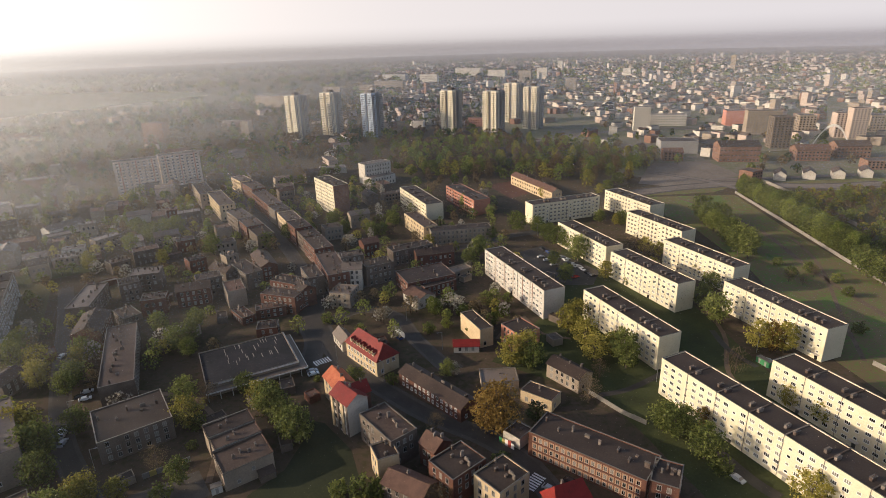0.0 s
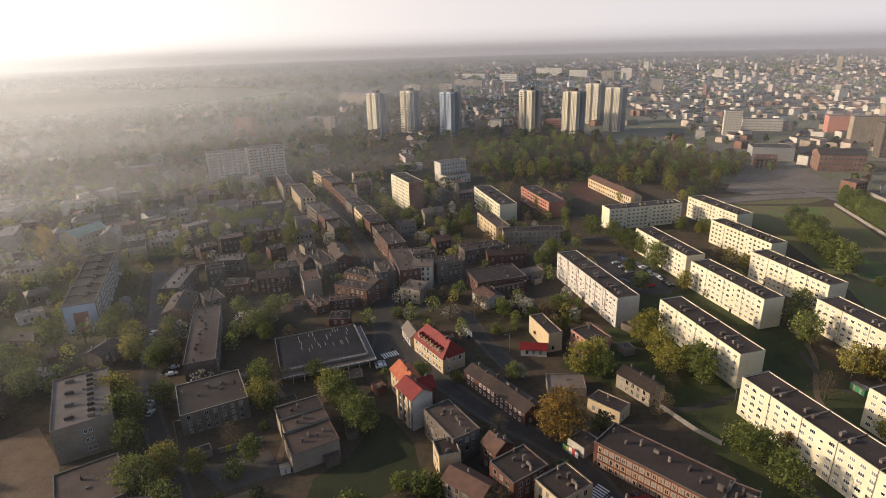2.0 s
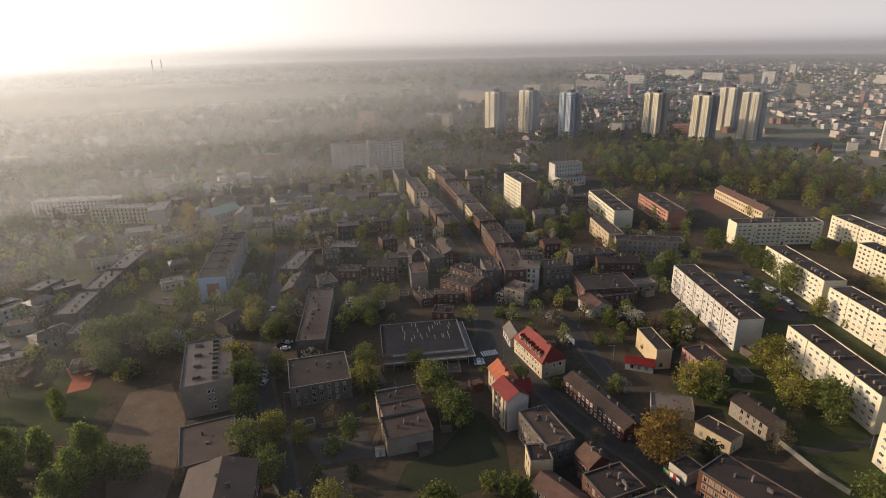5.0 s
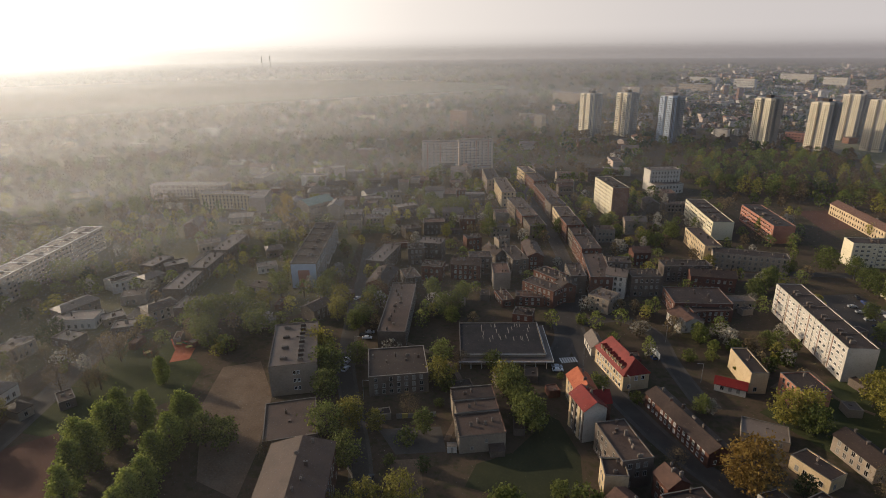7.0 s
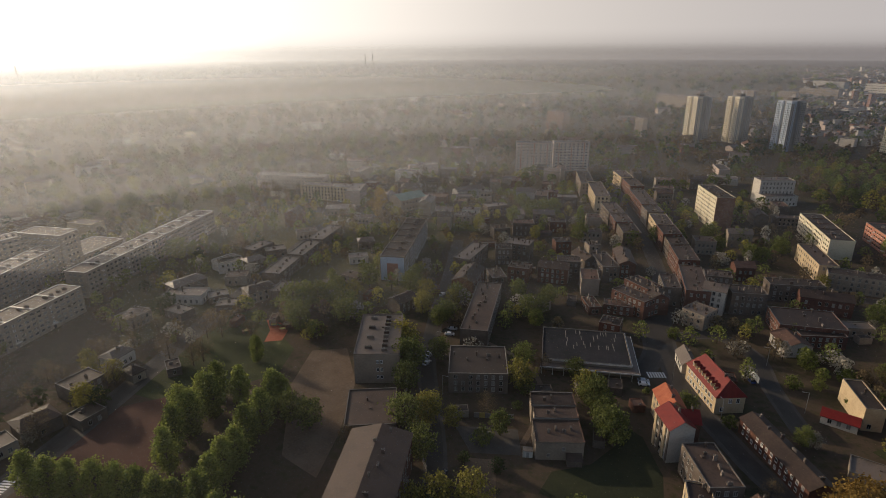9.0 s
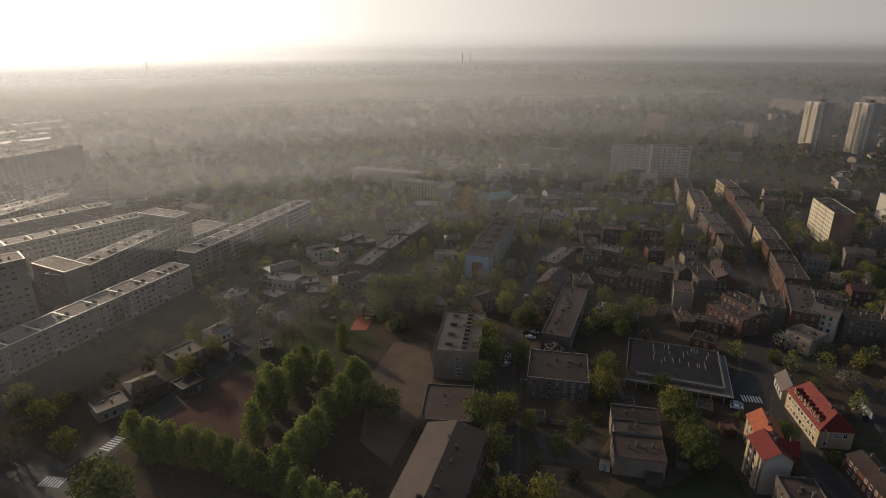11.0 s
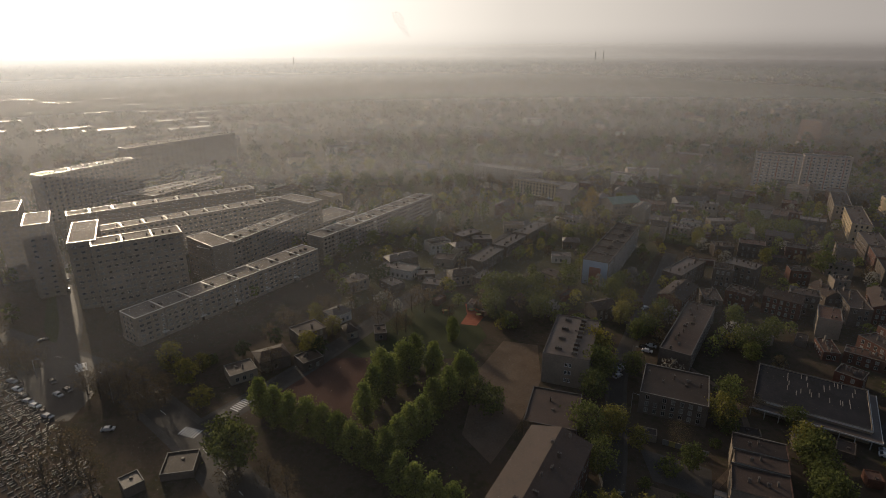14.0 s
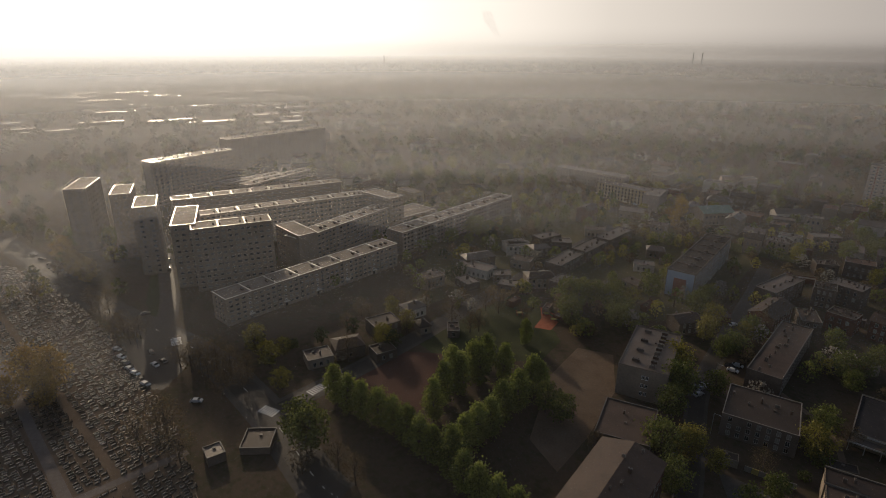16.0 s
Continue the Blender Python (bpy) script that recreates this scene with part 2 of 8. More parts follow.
def window_mesh(w, h, bars=1, frame_mat="frame", surround=None):
    key = (round(w, 2), round(h, 2), bars, frame_mat, surround)
    if key not in SHARED:
        f = Form("glass", frame_mat, surround or frame_mat)
        t, d = 0.09, 0.05
        if surround:
            for x0, x1, z0, z1 in ((-w / 2 - 0.4, -w / 2 - t, -0.3, h + 0.2), (w / 2 + t, w / 2 + 0.4, -0.3, h + 0.2), (-w / 2 - 0.4, w / 2 + 0.4, h + 0.2, h + 0.5)):
                f.box(x0, x1, -0.035, 0, z0, z1, 2)
        f.face([(-w / 2, -0.02, 0), (w / 2, -0.02, 0), (w / 2, -0.02, h), (-w / 2, -0.02, h)], 0)
        f.box(-w / 2 - t, w / 2 + t, -d - 0.06, 0, -t - 0.03, 0, 1)
        f.box(-w / 2 - t, w / 2 + t, -d, 0, h, h + t, 1)
        f.box(-w / 2 - t, -w / 2, -d, 0, 0, h, 1, top=False)
        f.box(w / 2, w / 2 + t, -d, 0, 0, h, 1, top=False)
        for i in range(bars):
            x = -w / 2 + w * (i + 1) / (bars + 1)
            f.box(x - 0.035, x + 0.035, -d, 0, 0, h, 1, top=False)
        SHARED[key] = f.mesh("window")
    return SHARED[key]


def side_pose(face, L, W, u, z):
    """Pose of a window on a face: f front, b back, l and r the ends; u along the face from its left end."""
    if face == "f":
        return pose(-L / 2 + u, -W / 2 - 0.004, z)
    if face == "b":
        return pose(L / 2 - u, W / 2 + 0.004, z, 0, 0, 180)
    if face == "r":
        return pose(L / 2 + 0.004, -W / 2 + u, z, 0, 0, 90)
    return pose(-L / 2 - 0.004, W / 2 - u, z, 0, 0, -90)


def windows(b, L, W, face, floors, bays, z0, step, size, skip=0.0, bars=1, name="window", margin=1.2, pattern=None, frame_mat="frame", seed=1, surround=None):
    run = L if face in "fb" else W
    rng = random.Random(seed)
    spot = b.matrix_basis.translation
    if math.hypot(spot.x, spot.y) > 340:
        g = Form("glass", frame_mat)
        w, hh = size[0] / 2, size[1]
        for k in range(floors):
            for i in range(bays):
                if rng.random() < skip or (pattern and not pattern(i, k)):
                    continue
                m = side_pose(face, L, W, margin + (run - 2 * margin) * (i + 0.5) / bays, z0 + k * step)
                for x0, x1, z_0, z_1, d, mt in ((-w - 0.1, w + 0.1, -0.15, 0.0, -0.08, 1), (-w, w, 0.0, hh, -0.03, 0)):
                    g.face([tuple(m @ Vector((x0, d, z_0))), tuple(m @ Vector((x1, d, z_0))), tuple(m @ Vector((x1, d, z_1))), tuple(m @ Vector((x0, d, z_1)))], mt)
        if g.f:
            tagged(part("windows", g, b), kind="stuff")
        return
    me = window_mesh(size[0], size[1], bars, frame_mat, surround)
    for k in range(floors):
        for i in range(bays):
            if rng.random() < skip or (pattern and not pattern(i, k)):
                continue
            u = margin + (run - 2 * margin) * (i + 0.5) / bays
            part(name, me, b, at=side_pose(face, L, W, u, z0 + k * step))


def chimney_form(w=0.6, d=1.2, h=1.4, pots=2):
    key = ("chimney", w, d, h, pots)
    if key not in SHARED:
        f = Form("chimney", "dull_coping")
        f.box(-d / 2, d / 2, -w / 2, w / 2, -0.6, h)
        f.box(-d / 2 - 0.07, d / 2 + 0.07, -w / 2 - 0.07, w / 2 + 0.07, h, h + 0.12, 1, bottom=True)
        for i in range(pots):
            x = -d / 2 + d * (i + 0.5) / pots
            f.box(x - 0.12, x + 0.12, -0.12, 0.12, h + 0.12, h + 0.4)
        SHARED[key] = f.mesh("chimney")
    return SHARED[key]


def roof_flat(b, L, W, h, mat, coping=True, tilt=0.0, label="", coping_mat="parapet", edge=0.25):
    """A roof slab inside low parapets; tilt lifts the front edge above the back."""
    f = Form(mat)
    e = edge
    f.face([(-L / 2 + e, -W / 2 + e, h - 0.3 + tilt), (L / 2 - e, -W / 2 + e, h - 0.3 + tilt), (L / 2 - e, W / 2 - e, h - 0.3), (-L / 2 + e, W / 2 - e, h - 0.3)])
    ob = part("roof", f, b, label)
    if coping:
        g = Form(coping_mat)
        o = 0.06
        for x0, x1, y0, y1 in ((-L / 2 - o, L / 2 + o, -W / 2 - o, -W / 2 + e), (-L / 2 - o, L / 2 + o, W / 2 - e, W / 2 + o), (-L / 2 - o, -L / 2 + e, -W / 2 + e, W / 2 - e), (L / 2 - e, L / 2 + o, -W / 2 + e, W / 2 - e)):
            if coping_mat != "bright_coping":
                g.box(x0, x1, y0, y1, h, h + 0.12, bottom=True)
                continue
            # bent sheet metal: two slopes that meet in a ridge
            xm, ym, top = (x0 + x1) / 2, (y0 + y1) / 2, h + 0.05
            g.box(x0, x1, y0, y1, h - 0.1, h + 0.02, bottom=True)
            if x1 - x0 > y1 - y0:
                g.face([(x0, y0, h + 0.03), (x1, y0, h + 0.03), (x1, ym, top), (x0, ym, top)])
                g.face([(x1, y1, h + 0.03), (x0, y1, h + 0.03), (x0, ym, top), (x1, ym, top)])
            else:
                g.face([(x1, y0, h + 0.03), (x1, y1, h + 0.03), (xm, y1, top), (xm, y0, top)])
                g.face([(x0, y1, h + 0.03), (x0, y0, h + 0.03), (xm, y0, top), (xm, y1, top)])
        part("coping", g, ob, "sheet metal coping")
    return ob


def roof_pitched(b, L, W, h, rise, mat, hip=0.0, eave=0.4, label="", wall_mat="pale_wall"):
    """Ridge along x; hip: how far the ridge ends stand in from the gables."""
    f = Form(mat)
    l, w, z = L / 2 + eave, W / 2 + eave, h - rise * eave / (W / 2)
    r = l - hip
    t = 0.18
    for dz in (0.0, -t):
        a, b_, c, d = (-l, -w, z + dz), (l, -w, z + dz), (l, w, z + dz), (-l, w, z + dz)
        p, q = (-r, 0, h + rise + dz), (r, 0, h + rise + dz)
        f.face([a, b_, q, p])
        f.face([c, d, p, q])
        if hip:
            f.face([b_, c, q])
            f.face([d, a, p])
    edge = [(-l, -w), (l, -w), (l, w), (-l, w)]
    for i in range(4):
        p, q = edge[i], edge[(i + 1) % 4]
        if hip or i in (0, 2):
            f.face([(*p, z - t), (*q, z - t), (*q, z), (*p, z)])
    ob = part("roof", f, b, label)
    if not hip:
        for s in (-1, 1):
            g = Form(wall_mat)
            g.face([(s * (L / 2 - 0.01), -s * W / 2, h), (s * (L / 2 - 0.01), s * W / 2, h), (s * (L / 2 - 0.01), 0, h + rise - 0.19)])
            part("gable", g, b)
    return ob


def body(b, L, W, h, mat, top=False, label=""):
    f = Form(mat)
    f.box(-L / 2, L / 2, -W / 2, W / 2, -0.3, h, top=top)
    if not top:
        e = 0.25
        a, b_, c, d = (-L / 2 + e, -W / 2 + e), (L / 2 - e, -W / 2 + e), (L / 2 - e, W / 2 - e), (-L / 2 + e, W / 2 - e)
        for p, q in ((b_, a), (c, b_), (d, c), (a, d)):
            f.face([(*p, h - 0.9), (*q, h - 0.9), (*q, h), (*p, h)])
        o = [(-L / 2, -W / 2), (L / 2, -W / 2), (L / 2, W / 2), (-L / 2, W / 2)]
        i = [a, b_, c, d]
        for k in range(4):
            n = (k + 1) % 4
            f.face([(*o[k], h), (*o[n], h), (*i[n], h), (*i[k], h)])
    return part("wall", f, b, label)

# ---- ground, roads, distance ----
f = Form("ground")
rings = [0, 60, 120, 200, 300, 450, 700, 1100, 1800, 3000, 4900]
for r0, r1 in zip(rings, rings[1:]):
    for k in range(48):
        a, c = k / 48 * math.tau, (k + 1) / 48 * math.tau
        q = [(r0 * math.cos(a), r0 * math.sin(a), 0), (r1 * math.cos(a), r1 * math.sin(a), 0), (r1 * math.cos(c), r1 * math.sin(c), 0), (r0 * math.cos(c), r0 * math.sin(c), 0)]
        f.face(q if r0 else q[:3])
tagged(new("ground", f.mesh("ground")), "dark spring grass and bare soil between the houses", "ground", kind="structure")


def patch(name, mat, pts, z, label, category):
    g = Form(mat)
    g.face([(x, y, z) for x, y in pts])
    me = g.mesh(name)
    if me.polygons[0].normal.z < 0:
        me.flip_normals()
    return tagged(new(name, me), label, category, kind="structure")


ROADS = []


def strip(pts, width, z, mat):
    g = Form(mat)
    ps = [Vector(p) for p in pts]
    fine = []
    for i in range(len(ps) - 1):
        p0, p1, p2, p3 = ps[max(0, i - 1)], ps[i], ps[i + 1], ps[min(len(ps) - 1, i + 2)]
        for k in range(6):
            t = k / 6
            fine.append(0.5 * (2 * p1 + (p2 - p0) * t + (2 * p0 - 5 * p1 + 4 * p2 - p3) * t * t + (3 * p1 - p0 - 3 * p2 + p3) * t ** 3))
    fine.append(ps[-1])
    left, right = [], []
    for i, p in enumerate(fine):
        d = (fine[min(i + 1, len(fine) - 1)] - fine[max(i - 1, 0)]).normalized()
        n = Vector((-d.y, d.x)) * width / 2
        left.append((*(p + n), z))
        right.append((*(p - n), z))
    for i in range(len(fine) - 1):
        g.face([right[i], right[i + 1], left[i + 1], left[i]])
    return g, fine


def road(pts, width, z=0.06, pavement=2.2, label="worn grey asphalt street between old houses", dashes=False, mat="asphalt"):
    g, fine = strip(pts, width, z, mat)
    r = tagged(new("road", g.mesh("road")), label, "road", kind="structure")
    for p in fine[::2]:
        ROADS.append((p.x, p.y, width / 2 + pavement + 1.0))
    if pavement:
        k, _ = strip(pts, width + 2 * pavement, z - 0.03, "paving")
        tagged(new("pavement", k.mesh("pavement")), "grey concrete slab pavement along the street", "pavement", kind="structure")
    if dashes:
        d = Form("paint")
        for i in range(1, len(fine) - 1, 2):
            a, b_ = fine[i], fine[i].lerp(fine[i + 1], 0.55)
            u = (b_ - a).normalized()
            n = Vector((-u.y, u.x)) * 0.09
            d.face([(*(a - n), z + 0.02), (*(b_ - n), z + 0.02), (*(b_ + n), z + 0.02), (*(a + n), z + 0.02)])
        part("lane_marking", d, r)
    return r


def on_road(x, y):
    return any((x - a) ** 2 + (y - b_) ** 2 < r * r for a, b_, r in ROADS)


def crossing(x, y, turn, n=7, length=4.0):
    c = thing("zebra_crossing", pose(x, y, 0.1, 0, 0, turn), "white zebra stripes painted across the asphalt street", "road marking")
    g = Form("paint")
    g.box(-length / 2, length / 2, -0.28, 0.28, -0.02, 0.0)
    me = g.mesh("stripe")
    for i in range(n):
        part("stripe", me, c, at=pose(0, (i - (n - 1) / 2) * 1.0, 0))


# distance: glowing hazy sky low over the horizon, and added sheets that imitate morning haze
def ramp_by_sun(nt, stops, turn_socket):
    r = nt.nodes.new("ShaderNodeValToRGB")
    r.color_ramp.interpolation = "B_SPLINE"
    while len(r.color_ramp.elements) < len(stops):
        r.color_ramp.elements.new(0.5)
    for el, (p, c) in zip(r.color_ramp.elements, stops):
        el.position, el.color = (p + 1) / 2, (*c, 1)
    nt.links.new(turn_socket, r.inputs["Fac"])
    return r.outputs["Color"]


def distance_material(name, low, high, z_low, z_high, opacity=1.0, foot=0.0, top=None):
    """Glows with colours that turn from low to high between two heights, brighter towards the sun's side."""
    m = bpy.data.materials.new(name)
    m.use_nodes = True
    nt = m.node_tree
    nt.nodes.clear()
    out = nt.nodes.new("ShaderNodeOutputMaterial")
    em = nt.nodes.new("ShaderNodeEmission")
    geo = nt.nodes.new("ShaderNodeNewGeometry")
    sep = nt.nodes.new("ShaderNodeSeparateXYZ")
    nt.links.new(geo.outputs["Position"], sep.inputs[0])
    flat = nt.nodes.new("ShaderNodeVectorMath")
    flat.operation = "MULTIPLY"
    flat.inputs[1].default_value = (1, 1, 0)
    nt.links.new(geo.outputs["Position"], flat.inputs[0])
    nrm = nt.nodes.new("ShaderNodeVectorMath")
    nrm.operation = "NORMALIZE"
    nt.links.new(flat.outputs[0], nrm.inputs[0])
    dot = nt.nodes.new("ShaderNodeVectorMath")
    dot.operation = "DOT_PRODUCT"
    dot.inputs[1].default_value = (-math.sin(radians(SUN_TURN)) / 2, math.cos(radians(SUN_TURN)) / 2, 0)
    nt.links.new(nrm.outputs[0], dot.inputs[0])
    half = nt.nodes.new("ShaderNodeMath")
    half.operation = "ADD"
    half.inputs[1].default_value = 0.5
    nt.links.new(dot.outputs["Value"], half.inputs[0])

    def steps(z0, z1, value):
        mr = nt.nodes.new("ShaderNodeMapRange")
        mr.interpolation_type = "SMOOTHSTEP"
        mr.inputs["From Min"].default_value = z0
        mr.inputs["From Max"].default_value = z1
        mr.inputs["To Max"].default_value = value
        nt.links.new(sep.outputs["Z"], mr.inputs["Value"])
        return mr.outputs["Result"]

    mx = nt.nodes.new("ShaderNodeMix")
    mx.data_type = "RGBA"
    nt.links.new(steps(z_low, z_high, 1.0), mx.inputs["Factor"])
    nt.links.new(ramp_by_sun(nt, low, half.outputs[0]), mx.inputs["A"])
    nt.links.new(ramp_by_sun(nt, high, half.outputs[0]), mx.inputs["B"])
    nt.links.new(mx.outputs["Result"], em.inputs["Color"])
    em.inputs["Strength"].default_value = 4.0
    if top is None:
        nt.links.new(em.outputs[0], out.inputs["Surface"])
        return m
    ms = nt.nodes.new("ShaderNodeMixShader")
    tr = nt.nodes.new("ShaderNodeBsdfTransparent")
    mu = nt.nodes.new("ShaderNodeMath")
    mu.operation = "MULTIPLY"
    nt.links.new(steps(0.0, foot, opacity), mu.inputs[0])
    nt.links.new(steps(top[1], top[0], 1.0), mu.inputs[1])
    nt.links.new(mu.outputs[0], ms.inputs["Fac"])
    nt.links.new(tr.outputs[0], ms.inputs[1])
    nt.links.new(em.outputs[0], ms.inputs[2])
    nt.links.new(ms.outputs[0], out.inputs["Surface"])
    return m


def backdrop(mat, plan, z0, z1, label):
    """A standing sheet; plan: turn in degrees and distance in metres."""
    g = Form(mat)
    pts = []
    for (a0, r0), (a1, r1) in zip(plan, plan[1:]):
        n = max(1, int((a1 - a0) / 3))
        pts += [(radians(a0 + (a1 - a0) * k / n), r0 + (r1 - r0) * k / n) for k in range(n)]
    pts.append((radians(plan[-1][0]), plan[-1][1]))
    for (a, r), (c, q) in zip(pts, pts[1:]):
        u, v = (-r * math.sin(a), r * math.cos(a)), (-q * math.sin(c), q * math.cos(c))
        g.face([(*v, z0), (*u, z0), (*u, z1), (*v, z1)])
    return tagged(new("backdrop", g.mesh("backdrop")), label, "backdrop", kind="structure")


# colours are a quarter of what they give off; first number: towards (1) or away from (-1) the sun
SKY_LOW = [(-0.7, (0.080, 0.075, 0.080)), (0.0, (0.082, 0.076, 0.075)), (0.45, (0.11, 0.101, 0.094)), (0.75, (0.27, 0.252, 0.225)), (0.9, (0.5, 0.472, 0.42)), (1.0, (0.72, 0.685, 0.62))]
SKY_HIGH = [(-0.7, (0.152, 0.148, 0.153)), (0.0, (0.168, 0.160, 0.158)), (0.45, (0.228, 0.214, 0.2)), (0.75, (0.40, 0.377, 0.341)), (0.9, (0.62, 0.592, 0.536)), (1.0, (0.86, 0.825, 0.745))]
# sky ring: its brightness, stronger near the sun, is painted as glow
backdrop(distance_material("glowing_hazy_sky", SKY_LOW, SKY_HIGH, -40, 240), [(0, 4750), (360, 4750)], -20, 880, "glowing backdrop ring for hazy hills and morning sky")


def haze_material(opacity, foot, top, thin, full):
    """An added thin sheet imitating haze: mostly clear, pale where the sun and sky light it."""
    m = bpy.data.materials.new("added_thin_haze")
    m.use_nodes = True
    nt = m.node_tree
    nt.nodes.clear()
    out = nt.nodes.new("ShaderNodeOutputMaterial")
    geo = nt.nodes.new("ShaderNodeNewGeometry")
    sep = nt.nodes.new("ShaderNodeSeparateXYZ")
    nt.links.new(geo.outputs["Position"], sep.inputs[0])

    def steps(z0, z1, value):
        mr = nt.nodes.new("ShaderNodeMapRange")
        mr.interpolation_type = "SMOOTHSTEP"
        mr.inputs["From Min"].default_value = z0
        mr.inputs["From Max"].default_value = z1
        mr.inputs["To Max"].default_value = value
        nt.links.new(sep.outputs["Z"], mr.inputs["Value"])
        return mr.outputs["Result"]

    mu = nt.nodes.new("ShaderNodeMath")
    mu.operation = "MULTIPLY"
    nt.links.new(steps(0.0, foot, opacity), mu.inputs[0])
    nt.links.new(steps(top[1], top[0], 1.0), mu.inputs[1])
    # opacity grows to the south-west, near the sun, imitating the glare of backlit haze
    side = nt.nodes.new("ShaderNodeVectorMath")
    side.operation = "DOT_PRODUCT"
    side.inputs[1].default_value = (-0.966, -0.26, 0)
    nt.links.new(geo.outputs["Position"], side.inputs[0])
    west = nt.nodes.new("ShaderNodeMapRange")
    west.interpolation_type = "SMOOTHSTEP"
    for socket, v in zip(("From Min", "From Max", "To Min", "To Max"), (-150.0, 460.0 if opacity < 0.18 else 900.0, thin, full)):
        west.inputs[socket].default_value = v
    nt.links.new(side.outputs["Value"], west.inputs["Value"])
    sunward_fac = nt.nodes.new("ShaderNodeMath")
    sunward_fac.operation = "MULTIPLY"
    nt.links.new(mu.outputs[0], sunward_fac.inputs[0])
    nt.links.new(west.outputs["Result"], sunward_fac.inputs[1])
    mu = sunward_fac
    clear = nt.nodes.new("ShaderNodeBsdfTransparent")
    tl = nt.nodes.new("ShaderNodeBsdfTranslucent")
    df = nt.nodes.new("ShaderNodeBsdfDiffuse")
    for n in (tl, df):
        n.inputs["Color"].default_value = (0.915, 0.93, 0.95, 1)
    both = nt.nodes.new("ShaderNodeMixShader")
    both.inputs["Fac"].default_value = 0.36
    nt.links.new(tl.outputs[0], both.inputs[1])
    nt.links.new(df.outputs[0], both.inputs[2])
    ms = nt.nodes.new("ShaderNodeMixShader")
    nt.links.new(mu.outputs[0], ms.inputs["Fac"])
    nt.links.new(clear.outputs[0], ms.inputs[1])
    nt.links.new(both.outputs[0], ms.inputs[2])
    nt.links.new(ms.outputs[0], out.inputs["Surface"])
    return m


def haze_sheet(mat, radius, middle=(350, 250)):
    """Part of a wide standing cylinder that imitates haze; the nearer ones stand among the houses."""
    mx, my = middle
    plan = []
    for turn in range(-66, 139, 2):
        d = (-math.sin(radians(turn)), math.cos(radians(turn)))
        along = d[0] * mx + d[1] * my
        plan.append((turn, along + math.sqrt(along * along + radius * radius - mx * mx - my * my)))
    return backdrop(mat, plan, 0, 129, "thin sheet added to imitate morning haze")


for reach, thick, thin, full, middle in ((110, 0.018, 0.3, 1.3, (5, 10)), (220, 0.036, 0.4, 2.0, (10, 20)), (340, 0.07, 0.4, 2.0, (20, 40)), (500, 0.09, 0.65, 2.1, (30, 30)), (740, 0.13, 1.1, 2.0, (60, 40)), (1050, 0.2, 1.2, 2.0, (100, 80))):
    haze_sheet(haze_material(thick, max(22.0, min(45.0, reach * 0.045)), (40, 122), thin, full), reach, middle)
# the last two stand at the horizon as sky; their haze is painted as glow
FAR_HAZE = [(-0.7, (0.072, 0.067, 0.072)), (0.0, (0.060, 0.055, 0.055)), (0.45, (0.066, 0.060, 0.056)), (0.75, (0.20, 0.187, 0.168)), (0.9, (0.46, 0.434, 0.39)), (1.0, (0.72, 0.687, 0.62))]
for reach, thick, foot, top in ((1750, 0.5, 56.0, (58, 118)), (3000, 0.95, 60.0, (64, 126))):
    haze_sheet(distance_material("glowing_far_haze", FAR_HAZE, SKY_LOW, 0, 45, thick, foot, top), reach)

